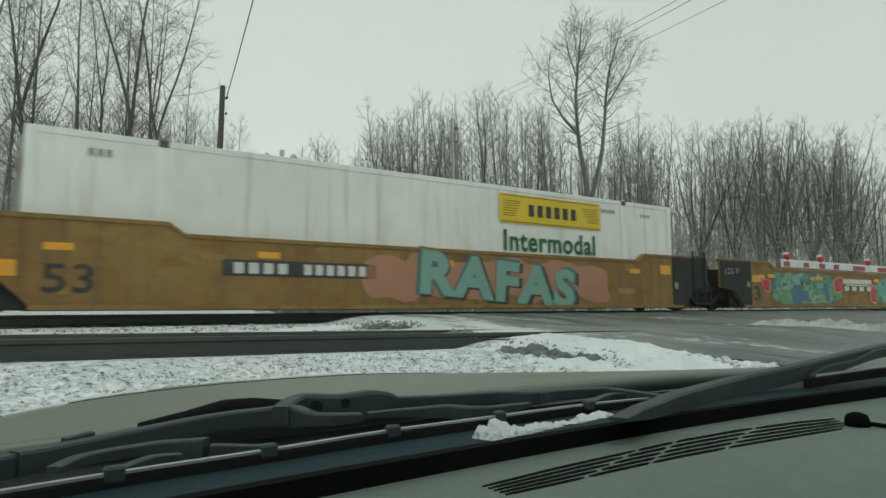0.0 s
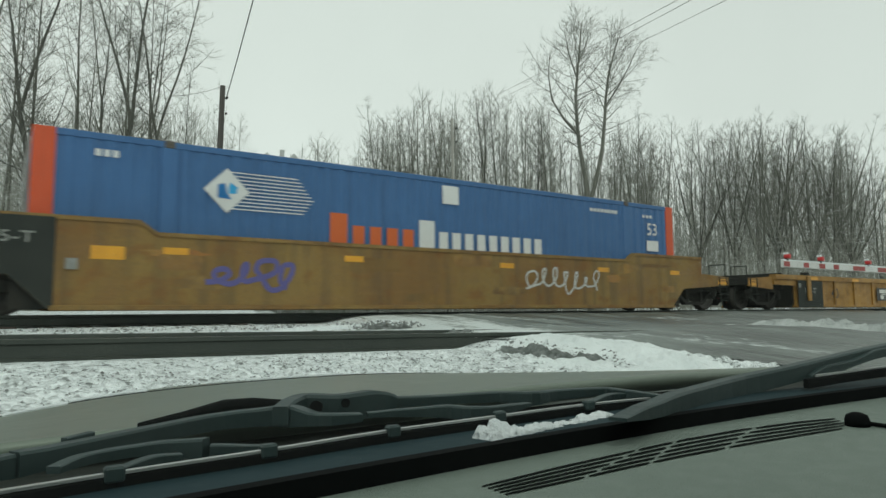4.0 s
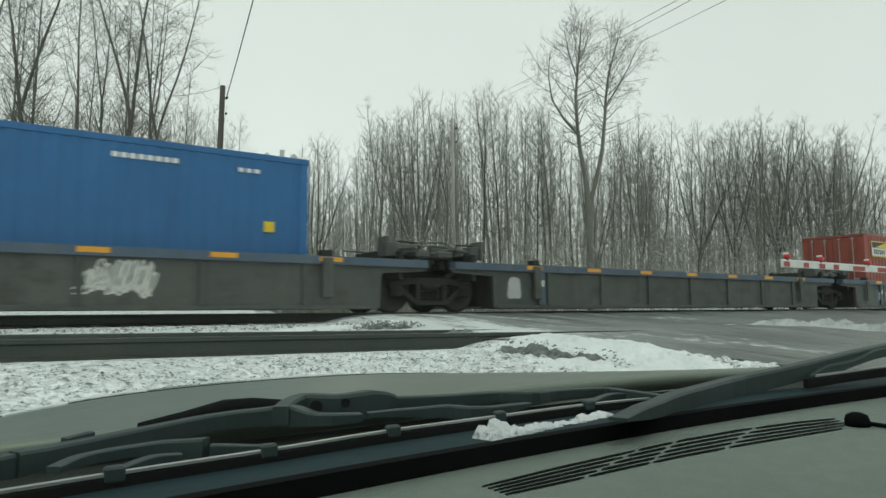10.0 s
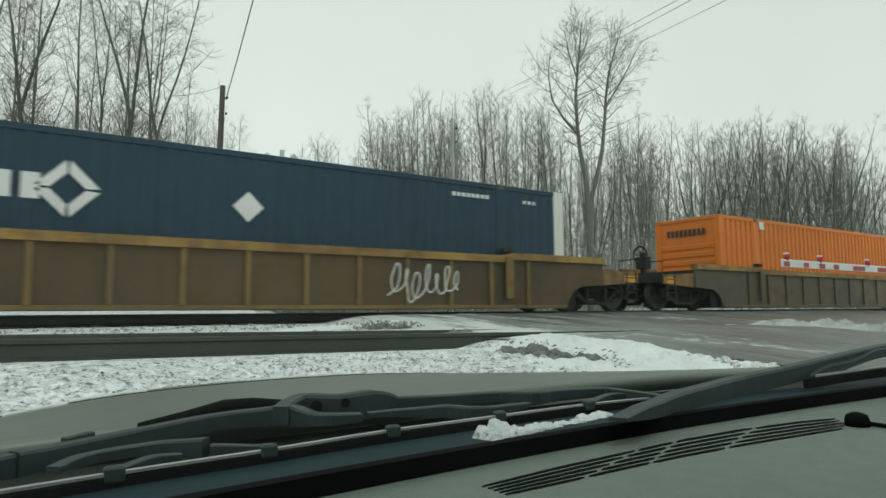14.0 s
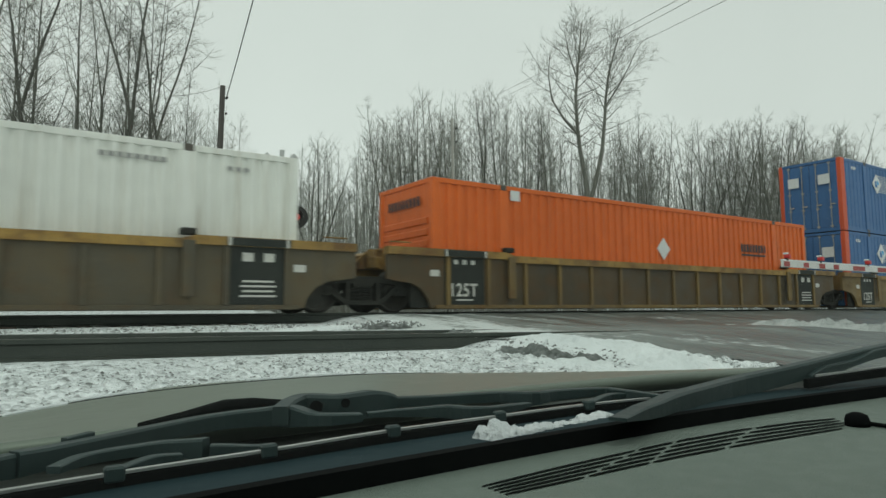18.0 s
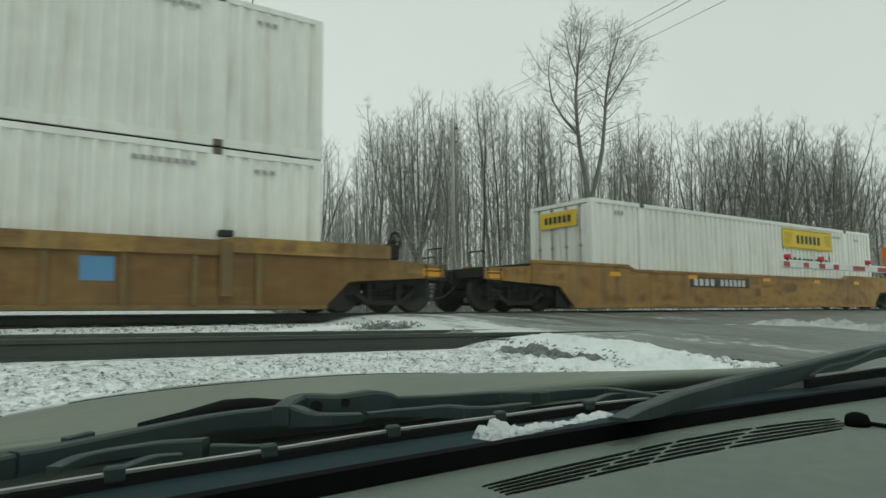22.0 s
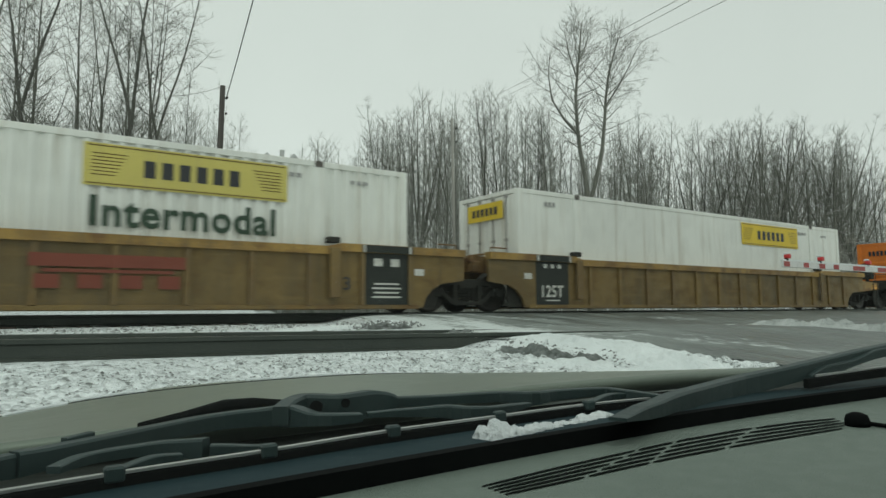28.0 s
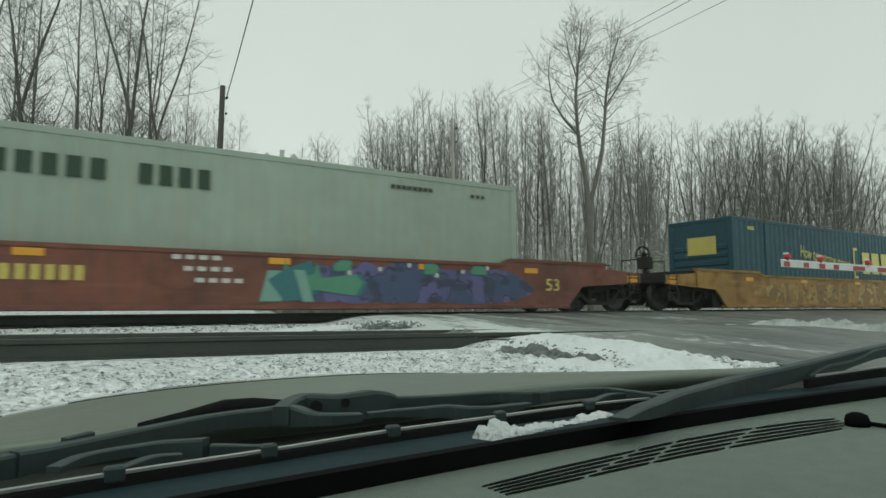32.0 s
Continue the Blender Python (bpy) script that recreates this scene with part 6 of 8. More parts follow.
def ridge(name, label, path, width, height, seed, material=SNOW, along=0.03, rough=1.0):
    """A ploughed bank of lumpy snow along a line of (x, y)."""
    pts = []
    for a, b in zip(path, path[1:]):
        n = max(int((Vector(b) - Vector(a)).length / along), 1)
        pts += [Vector(a).lerp(Vector(b), k / n) for k in range(n)]
    pts.append(Vector(path[-1]))
    V, F, m = [], [], 41
    for i, p in enumerate(pts):
        d = (pts[min(i + 1, len(pts) - 1)] - pts[max(i - 1, 0)]).normalized()
        s = Vector((-d.y, d.x))
        f = min(1, 4 * min(i, len(pts) - 1 - i) / len(pts))
        for k in range(m):
            q = 2 * k / (m - 1) - 1
            w = width * (0.8 + 0.35 * noise.noise(Vector((p.x, p.y, seed))))
            x, y = p + s * q * w / 2
            nz = 0.5 + 0.5 * abs(noise.noise(Vector((x * 1.3, y * 1.3, seed)))) + 0.35 * noise.noise(Vector((x * 5, y * 5, seed))) + rough * (0.25 * abs(noise.noise(Vector((x * 7, y * 7, seed)))) + 0.24 * noise.noise(Vector((x * 18, y * 18, seed))) + 0.22 * noise.noise(Vector((x * 38, y * 38, seed))))
            hump = (1 - abs(q) ** 1.5) ** 1.2
            base = max(ground_z(x, y), steps(y, ON) if road_left(y) - 0.1 < x < road_right(y) else -9)
            V.append((x, y, base - 0.03 + max(0.0, height * f * hump * nz)))
    for i in range(len(pts) - 1):
        for k in range(m - 1):
            F.append((i * m + k, i * m + k + 1, (i + 1) * m + k + 1, (i + 1) * m + k))
    mesh = bpy.data.meshes.new(name)
    mesh.from_pydata(V, [], F)
    return tagged(part_mesh(name, mesh, material, None, smooth=True), label, "snow bank", kind="stuff")


ridge("snow_bank", "lumpy ploughed snow at the road edge", [(5.95, 3.6), (6.0, 4.2), (5.85, 5.0), (5.4, 5.75), (4.7, 6.2)], 1.5, 0.17, 1.3, rough=0.6)
ridge("snow_bank", "smooth drifted snow on the slope below the road", [(5.7, 3.4), (5.3, 4.2), (4.9, 4.9), (4.5, 5.5)], 1.3, 0.09, 2.9, rough=0.25)
ridge("snow_bank", "low bank of snow between the tracks", [(2.6, 9.3), (3.6, 9.4), (4.6, 9.7), (5.6, 10.2), (6.3, 10.9)], 1.3, 0.09, 4.4)
ridge("snow_bank", "thin snow over the rails beside the road", [(3.7, 7.0), (4.6, 7.15), (5.3, 7.35), (6.2, 7.3)], 0.8, 0.07, 6.4)
ridge("snow_bank", "snow bank along the far road edge", [(13.2, 4.2), (12.8, 5.4), (12.3, 6.3), (12.6, 7.6)], 1.0, 0.22, 7.7, DIRTY_SNOW)
ridge("snow_bank", "low snow along the far road edge", [(11.6, 6.2), (12.2, 8.0), (13.4, 11.4)], 0.9, 0.05, 8.8, DIRTY_SNOW)
ridge("snow_bank", "low snow bank beyond the tracks", [(6.4, 15.2), (7.0, 18.0), (8.0, 24.0)], 1.4, 0.2, 9.1, DIRTY_SNOW)
ridge("slush_line", "slush line between the wheel tracks", [(9.7, 3.4), (10.1, 5.8), (10.9, 9.0), (11.8, 11.6)], 0.35, 0.035, 3.1, DIRTY_SNOW)
ridge("slush_line", "slush line along the road edge", [(6.9, 4.4), (6.7, 6.2), (7.3, 11.5)], 0.5, 0.03, 5.1, DIRTY_SNOW)
ridge("gravel_edge", "dark wet gravel beside the ploughed snow", [(4.62, 6.05), (4.9, 5.5), (5.1, 4.95), (5.2, 4.4)], 0.34, 0.2, 2.2, MUD, rough=0.5)
ridge("gravel_edge", "dark gravel heap beside the snow between tracks", [(4.8, 9.3), (5.2, 9.35), (5.7, 9.25)], 0.55, 0.15, 6.2, MUD)
ridge("gravel_edge", "dark gravel beside the buried rail", [(5.05, 7.35), (5.4, 7.5), (5.75, 7.5)], 0.35, 0.13, 6.9, MUD)


def stones(name, label, count, x0, x1, y0, y1, size, seed, sink=0.35):
    r, V, F = random.Random(seed), [], []
    for _ in range(count):
        x, y = r.uniform(x0, x1), r.uniform(y0, y1)
        s = size * r.uniform(0.5, 1.4)
        z = ground_z(x, y) + s * (r.random() - sink)
        b = len(V)
        a = r.uniform(0, 6.28)
        for k in range(4):
            V.append((x + s * r.uniform(0.7, 1.3) * math.cos(a + k * 1.571), y + s * r.uniform(0.7, 1.3) * math.sin(a + k * 1.571), z - s * r.uniform(0.1, 0.4)))
        V.append((x + s * r.uniform(-0.3, 0.3), y + s * r.uniform(-0.3, 0.3), z + s * r.uniform(0.35, 0.7)))
        F += [(b + k, b + (k + 1) % 4, b + 4) for k in range(4)]
    mesh = bpy.data.meshes.new(name)
    mesh.from_pydata(V, [], F)
    return tagged(part_mesh(name, mesh, STONE, None), label, "gravel", kind="stuff")


stones("gravel", "dark gravel stones poking through the snow", 6000, -3.5, 5.2, 2.9, 6.0, 0.012, 3, 0.5)
stones("ballast", "dark ballast stones in the snow between tracks", 1500, -4.0, 5.4, 8.4, 12.1, 0.03, 4, 0.6)
stones("ballast", "snow-dusted ballast of the siding", 900, -4.0, 5.0, 6.6, 8.0, 0.03, 5, 0.5)



def scree(name, label, count, path, width, lift, size, seed):
    """Loose stones strewn along a line."""
    r, V, F = random.Random(seed), [], []
    for _ in range(count):
        k = r.randrange(len(path) - 1)
        p = Vector(path[k]).lerp(Vector(path[k + 1]), r.random())
        x, y = p.x + r.uniform(-width, width), p.y + r.uniform(-width, width) * 0.6
        s, b = size * r.uniform(0.5, 1.5), len(V)
        z = ground_z(x, y) + lift * (1 - min(abs(x - p.x) / width, 1) ** 2) * r.uniform(0.6, 1.0)
        for q in range(4):
            a = 1.571 * q + r.uniform(0, 1)
            V.append((x + s * math.cos(a), y + s * math.sin(a), z - s * 0.4))
        V.append((x + s * r.uniform(-0.3, 0.3), y, z + s * r.uniform(0.3, 0.8)))
        F += [(b + q, b + (q + 1) % 4, b + 4) for q in range(4)]
    mesh = bpy.data.meshes.new(name)
    mesh.from_pydata(V, [], F)
    return tagged(part_mesh(name, mesh, STONE, None), label, "gravel", kind="stuff")


scree("gravel", "loose wet stones on the gravel slope", 160, [(4.62, 6.05), (4.9, 5.5), (5.1, 4.95), (5.2, 4.4)], 0.16, 0.16, 0.014, 21)
scree("gravel", "loose stones beside the snow between tracks", 260, [(4.8, 9.3), (5.2, 9.35), (5.7, 9.25)], 0.3, 0.12, 0.022, 22)

# ---- trees: tapered trunks, rising limbs, many bare twigs ----
BARK = mat("grey_brown_bark", (0.09, 0.092, 0.078), (0.15, 0.151, 0.13), 2.5, 0.9, 0, 0.5, 12, stretch=(3, 3, 0.6), cover=(0.72, 0.98), shade=0.35)
TWIG = mat("bare_twigs", (0.14, 0.142, 0.122), (0.225, 0.225, 0.198), 1.0, 0.9, cover=(0.7, 0.98), shade=0.3)
# Winter haze is put into these two base colours, paler than near wood.
BRUSH = mat("snow_dusted_brush", (0.22, 0.223, 0.192), (0.32, 0.322, 0.286), 0.8, 0.9, cover=(0.45, 0.98))
HAZED_WOOD = mat("haze_paled_bare_wood", (0.24, 0.247, 0.222), (0.33, 0.338, 0.308), 0.6, 0.9, cover=(0.7, 0.99))


class Wood:
    def __init__(self):
        self.v, self.f = [], []

    def limb(self, pts, r0, r1, sides):
        base, n = len(self.v), len(pts)
        for i, p in enumerate(pts):
            d = (pts[min(i + 1, n - 1)] - pts[max(i - 1, 0)])
            d = d.normalized() if d.length > 1e-6 else Vector((0, 0, 1))
            s = d.cross(Vector((0.3, 0.9, 0.2))).normalized()
            q = d.cross(s)
            r = r0 + (r1 - r0) * i / (n - 1)
            for k in range(sides):
                a = 2 * math.pi * k / sides
                self.v.append(tuple(p + (s * math.cos(a) + q * math.sin(a)) * r))
        for i in range(n - 1):
            for k in range(sides):
                a, b = base + i * sides + k, base + i * sides + (k + 1) % sides
                self.f.append((a, b, b + sides, a + sides))

    def mesh(self, name, material, smooth=True):
        me = bpy.data.meshes.new(name)
        me.from_pydata(self.v, [], self.f)
        me.materials.append(material)
        for p in me.polygons:
            p.use_smooth = smooth
        return me


def sweep(r, start, heading, length, n, rise, wander):
    """Points of a branch that bends upwards as it grows."""
    pts, p, d = [start.copy()], start.copy(), heading.normalized()
    for _ in range(n):
        d = (d + Vector((r.uniform(-wander, wander), r.uniform(-wander, wander), rise + r.uniform(-wander, wander) * 0.6))).normalized()
        p = p + d * length / n
        pts.append(p.copy())
    return pts


def turned(r, d, lo, hi):
    """A heading that leaves d by an angle between lo and hi degrees."""
    side = d.cross(Vector((r.uniform(-1, 1), r.uniform(-1, 1), r.uniform(-1, 1))))
    side = side.normalized() if side.length > 1e-4 else Vector((1, 0, 0))
    a = radians(r.uniform(lo, hi))
    return d * math.cos(a) + side * math.sin(a)


def dress(r, trunk, crown, pts, r0, r1, first, reach, count, wide=(32, 68), rise=0.06, fine=3.8):
    """Branches along a stem, each with its side shoots and twigs; short ones towards the tip."""
    n, spin = len(pts) - 1, r.uniform(0, 6.28)
    for k in range(count):
        f = first + (1 - first) * (k + r.random()) / count
        m = min(int(f * n), n - 1)
        p, d = pts[m].lerp(pts[m + 1], f * n - m), (pts[m + 1] - pts[m]).normalized()
        s = d.cross(Vector((0.3, 0.9, 0.2))).normalized()
        q = d.cross(s)
        spin += 2.4 + r.uniform(-0.6, 0.6)
        a = radians(r.uniform(*wide)) * (1.2 - 0.45 * f)
        length = reach * (0.55 + 0.55 * math.sin(math.pi * min(1.08 * (f - first) / (1 - first), 1))) * r.uniform(0.5, 1.2)
        br = sweep(r, p, d * math.cos(a) + (s * math.cos(spin) + q * math.sin(spin)) * math.sin(a), length, 5, rise, 0.1)
        trunk.limb(br, (r0 + (r1 - r0) * f) * r.uniform(0.22, 0.42), 0.007, 4)
        for _ in range(max(int(length * fine), 3)):
            g = r.uniform(0.12, 1)
            i = min(int(g * 5), 4)
            out = (br[i + 1] - br[i]).normalized()
            long = (0.24 * length + 0.25) * (1.2 - 0.6 * g) * r.uniform(0.6, 1.3)
            shoot = sweep(r, br[i].lerp(br[i + 1], g * 5 - i), turned(r, out, 28, 72), long, 3, 0.02, 0.16)
            crown.limb(shoot, 0.0068, 0.0036, 3)
            for _ in range(4):
                i = r.randrange(1, 4)
                crown.limb(sweep(r, shoot[i], turned(r, (shoot[i] - shoot[i - 1]).normalized(), 20, 70), long * r.uniform(0.3, 0.6), 1, 0.05, 0.1), 0.0042, 0.0026, 3)


def settle(trunk, crown, height):
    """Brings a tree to its height and gives its two meshes."""
    s = height / max(max(v[2] for v in trunk.v), max(v[2] for v in crown.v))
    for w in (trunk, crown):
        w.v = [(x * s, y * s, z * s) for x, y, z in w.v]
    return trunk.mesh("trunk", BARK), crown.mesh("crown", TWIG, False)


def grow_tall(seed, girth=0.13, first=0.3, reach=3.0, count=44, wander=0.035, split=0.0):
    """A woodland tree, 15 m high: a straight leader, perhaps parting high up, with rising branches all round."""
    r, trunk, crown = random.Random(seed), Wood(), Wood()
    stem = sweep(r, Vector((0, 0, -0.3)), Vector((r.uniform(-0.03, 0.03), r.uniform(-0.03, 0.03), 1)), 15.3 * (split or 1.0), 12, 0.05, wander)
    tip = girth * (1 - split) * 0.75 + 0.02
    trunk.limb(stem, girth, tip if split else 0.016, 8)
    dress(r, trunk, crown, stem, girth, tip if split else 0.016, first if not split else min(first / split, 0.7), reach, count if not split else int(count * 0.45))
    if split:
        for s in (-1, 1):
            a = r.uniform(0, 6.28)
            lead = sweep(r, stem[-1], Vector((0.24 * s * math.cos(a), 0.24 * s * math.sin(a), 1)), 15.3 * (1 - split) * r.uniform(0.85, 1.0), 8, 0.05, 0.06)
            trunk.limb(lead, tip * 0.85, 0.014, 6)
            dress(r, trunk, crown, lead, tip * 0.85, 0.014, 0.05, reach * 0.75, int(count * 0.4))
    return settle(trunk, crown, 15)


def grow_spreading(seed, limbs=5, reach=2.2):
    """A tree with a short stem and several long limbs that rise into a rounded crown, 15 m high."""
    r, trunk, crown = random.Random(seed), Wood(), Wood()
    stem = sweep(r, Vector((0, 0, -0.3)), Vector((r.uniform(-0.05, 0.05), r.uniform(-0.05, 0.05), 1)), 4.6, 5, 0.05, 0.04)
    trunk.limb(stem, 0.16, 0.13, 8)
    a0 = r.uniform(0, 6.28)
    for k in range(limbs):
        a, lean = a0 + 6.28 * k / limbs + r.uniform(-0.4, 0.4), r.uniform(0.25, 0.6) * (k > 0)
        start = stem[-1] - Vector((0, 0, r.uniform(0, 1.4)))
        limb = sweep(r, start, Vector((lean * math.cos(a), lean * math.sin(a), 1)), 10.4 * (1 - 0.3 * lean) * r.uniform(0.85, 1.0), 9, 0.05, 0.09)
        trunk.limb(limb, 0.085, 0.014, 6)
        dress(r, trunk, crown, limb, 0.085, 0.014, 0.12, reach, 17, (34, 70), 0.05, 3.4)
    return settle(trunk, crown, 15)


def grow_forked(seed):
    """The tall tree whose stem parts into two long winding leaders."""
    r, trunk, crown = random.Random(seed), Wood(), Wood()
    trunk.limb([Vector(v) for v in ((0.0, 0, -0.3), (-0.05, 0, 2.2), (0.02, 0.05, 4.6), (0.0, 0, 6.5))], 0.23, 0.19, 9)
    leaders = (((0.0, 0, 6.2), (-0.17, 0.1, 8.0), (-0.36, 0.15, 9.3), (-0.5, 0.1, 10.7), (-0.56, 0, 12.4), (-0.42, -0.1, 14.0), (-0.2, -0.1, 15.8), (-0.1, 0, 16.8)),
               ((0.04, 0, 6.3), (0.4, -0.1, 7.6), (0.78, -0.2, 9.3), (0.97, -0.2, 10.9), (1.12, -0.1, 12.4), (1.34, 0, 13.7), (1.7, 0.1, 15.0), (2.0, 0.15, 15.9)))
    for pts, thick in zip(leaders, (0.155, 0.135)):
        pts = [Vector(p) for p in pts]
        trunk.limb(pts, thick, 0.022, 8)
        dress(r, trunk, crown, pts, thick, 0.022, 0.3, 2.6, 50, (36, 74), 0.05, 3.6)
        dress(r, trunk, crown, pts, thick * 0.5, 0.02, 0.1, 1.2, 7, (70, 100), -0.05)
    # a long limb that leaves the stem to one side, and two more in the crown
    for pts, thick in ((((-0.46, 0.1, 10.3), (-1.2, 0.2, 11.2), (-1.85, 0.3, 12.4), (-2.0, 0.3, 13.8), (-1.9, 0.2, 15.2)), 0.075),
                       (((1.05, -0.15, 11.8), (1.7, -0.5, 12.8), (2.3, -0.7, 13.9), (2.7, -0.8, 14.8)), 0.05),
                       (((-0.5, -0.1, 13.6), (-0.95, -0.4, 14.8), (-1.2, -0.5, 16.2)), 0.05), (((-0.45, 0, 14.2), (0.1, 0.3, 15.4), (0.5, 0.4, 16.6)), 0.05)):
        pts = [Vector(p) for p in pts]
        trunk.limb(pts, thick, 0.014, 6)
        dress(r, trunk, crown, pts, thick, 0.014, 0.15, 1.9, 16, (36, 74), 0.05, 3.6)
    return settle(trunk, crown, 15)


SLIM = [grow_tall(100 + k, 0.09, 0.32, 1.9, 36, 0.03) for k in range(4)]
TALL = [grow_tall(120 + k, 0.13, 0.24, 2.7, 46, 0.04, (0.0, 0.62, 0.0, 0.5)[k]) for k in range(4)]
WIDE = [grow_spreading(200 + k, 5 + k % 2) for k in range(4)]
YAW_S, YAW_C = math.sin(radians(YAW)), math.cos(radians(YAW))
FOCAL = 784 / math.tan(radians(68.34 / 2))


def spot(bearing, depth):
    """A ground place from a bearing (units of the view's half width is 784) and a depth."""
    r = (bearing - 784) / FOCAL * depth
    return YAW_C * r + YAW_S * depth, YAW_C * depth - YAW_S * r


def tree(meshes, bearing, depth, top, r, label="tall bare deciduous tree", girth=1.0, turn=None, group="bare trees beyond the railway", lean=None):
    x, y = spot(bearing, depth)
    z = ground_z(x, y)
    h = EYE[2] + (551 - top) / FOCAL * depth - z
    s = h / 15
    t = thing("tree", label, "tree", pose(x, y, z - 0.05, 0, 0, -YAW) @ pose(0, 0, 0, r.uniform(-1.5, 1.5), r.uniform(-2, 2) if lean is None else lean, r.uniform(0, 360) if turn is None else turn) @ Matrix.Diagonal((s * girth, s * girth, s, 1)), group)
    for n, me_ in zip(("trunk", "crown"), meshes):
        ob = new(n, me_)
        ob.parent = t
    return t


SKYLINE = [(-60, -60), (340, -40), (360, 90), (395, 190), (430, 250), (440, 350), (512, 350), (524, 235), (600, 215), (615, 280), (655, 190), (720, 160), (800, 140), (990, 150), (1000, 230), (1170, 190), (1185, 280), (1230, 215), (1330, 205), (1470, 200), (1530, 215), (1545, 290), (1640, 280)]
rt = random.Random(77)


def skyline(b):
    return float(np.interp(b, [p[0] for p in SKYLINE], [p[1] for p in SKYLINE]))


# the close stand where the sky is cut highest: bearing, depth, top, girth, lean
for k, (b, d, top, g, lean) in enumerate(((-45, 31, -150, 1.0, 1.0), (-12, 34, -60, 0.9, 0), (18, 31, -130, 0.9, 1), (40, 30, -110, 0.95, 0), (62, 36, -20, 0.8, 1.5), (84, 29, -190, 1.15, 0.4), (110, 31, -120, 1.0, 1.5), (128, 35, -40, 0.8, 0),
                                          (150, 33, -100, 0.8, -1), (166, 29, -170, 1.2, 1.0), (203, 33, -60, 0.85, -0.6), (226, 36, -20, 0.75, 1), (248, 34, -60, 0.8, -0.5), (264, 31, -130, 1.05, 1.8), (282, 33, -70, 0.95, 1), (306, 36, 70, 0.7, 2.5))):
    tree((TALL + SLIM)[(k * 3 + 1) % 8 if g < 1 else (1, 3, 0, 2)[k % 4]], b, d, top, rt, girth=g, lean=lean)
tree(WIDE[2], 330, 31, 180, rt, "slender leaning tree with drooping snowy limbs", 0.62, lean=16)
tree(SLIM[1], 402, 38, 185, rt, "slender bare tree with pale twigs", 0.75)
for k in range(50):
    b = 610 + 19.6 * k + rt.uniform(-8, 8)
    b -= 50 if 1168 < b < 1218 else 0  # the gap in the wood
    tree((SLIM + TALL)[rt.randrange(8)] if rt.random() < (0.95 if b < 1180 else 0.6) else WIDE[rt.randrange(4)], b, rt.uniform(42, 60), skyline(b) + abs(rt.gauss(0, 45)) - 14, rt, girth=0.9)
tree(grow_forked(311), 1047, 36, -24, rt, "large bare tree with a forked trunk", 1.0, 0, lean=0)
for b, top, m in ((552, 215, 0), (1140, 175, 1), (1300, 205, 2), (1345, 205, 1), (1395, 210, 3), (1440, 198, 0), (1478, 203, 2), (1515, 232, 1), (1235, 222, 3), (1560, 285, 0)):
    tree(WIDE[m], b, 44, top, rt, "bare tree with a rounded crown of fine twigs", 0.9)
for k in range(12):
    b = -20 + 38 * k + rt.uniform(-8, 8)
    tree(SLIM[rt.randrange(4)], b, rt.uniform(40, 55), max(skyline(b), 90) + rt.uniform(40, 170) * (b < 400), rt, girth=0.75)


def thicket(name, label, count, b0, b1, d0, d1, h0, h1, seed, thick=0.014):
    """Brush: whippy stems with side twigs, joined."""
    r, w = random.Random(seed), Wood()
    for _ in range(count):
        x, y = spot(r.uniform(b0, b1), r.uniform(d0, d1))
        h = r.uniform(h0, h1)
        stem = sweep(r, Vector((x, y, ground_z(x, y) - 0.1)), Vector((r.uniform(-0.5, 0.5), r.uniform(-0.5, 0.5), 1)), h, 4, -0.06, 0.22)
        w.limb(stem, thick * r.uniform(0.7, 1.8), 0.006, 3)
        for _ in range(5):
            g = r.randrange(1, 5)
            a = r.uniform(0, 6.28)
            w.limb(sweep(r, stem[g], Vector((math.cos(a), math.sin(a), r.uniform(-0.1, 0.8))), h * r.uniform(0.2, 0.45), 2, -0.1, 0.2), 0.009, 0.005, 3)
    ob = new(name, w.mesh(name, BRUSH, False))
    return tagged(ob, label, "brush", kind="stuff")


thicket("underbrush", "snow-dusted tangle of brush at the wood's edge", 2500, -60, 470, 25, 40, 1.0, 6.0, 11)
thicket("underbrush", "snow-dusted tangle of brush at the wood's edge", 2700, 400, 1660, 34, 56, 1.2, 6.5, 12, 0.018)
thicket("underbrush", "tall grey saplings deeper in the wood", 1050, -80, 1680, 56, 80, 4.0, 10.0, 14, 0.03)


def far_wood(count, seed):
    r, w = random.Random(seed), Wood()
    for _ in range(count):
        b, d = r.uniform(-80, 1660), r.uniform(60, 95)
        x, y = spot(b, d)
        top = max(skyline(b), 150) + r.uniform(20, 140)
        h = max(EYE[2] + (551 - top) / FOCAL * d - 1, 3)
        stem = sweep(r, Vector((x, y, ground_z(x, y) - 0.2)), Vector((r.uniform(-0.06, 0.06), r.uniform(-0.06, 0.06), 1)), h, 5, 0.05, 0.05)
        w.limb(stem, 0.12, 0.02, 4)
        for _ in range(22):
            g = r.uniform(0.25, 1)
            k = min(int(g * 5), 4)
            a = r.uniform(0, 6.28)
            br = sweep(r, stem[k].lerp(stem[k + 1], g * 5 - k), Vector((math.cos(a), math.sin(a), r.uniform(0.5, 1.5))), h * (0.06 + 0.2 * (1 - g)) * r.uniform(0.7, 1.3), 2, 0.1, 0.15)
            w.limb(br, 0.025, 0.008, 3)
            a = r.uniform(0, 6.28)
            w.limb([br[1], br[1] + Vector((math.cos(a), math.sin(a), 1.2)) * h * 0.05], 0.014, 0.006, 3)
    ob = new("far_woods", w.mesh("far_woods", HAZED_WOOD, False))
    return tagged(ob, "bare grey woods in the distance, paled for haze", "woods", kind="stuff")


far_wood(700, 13)

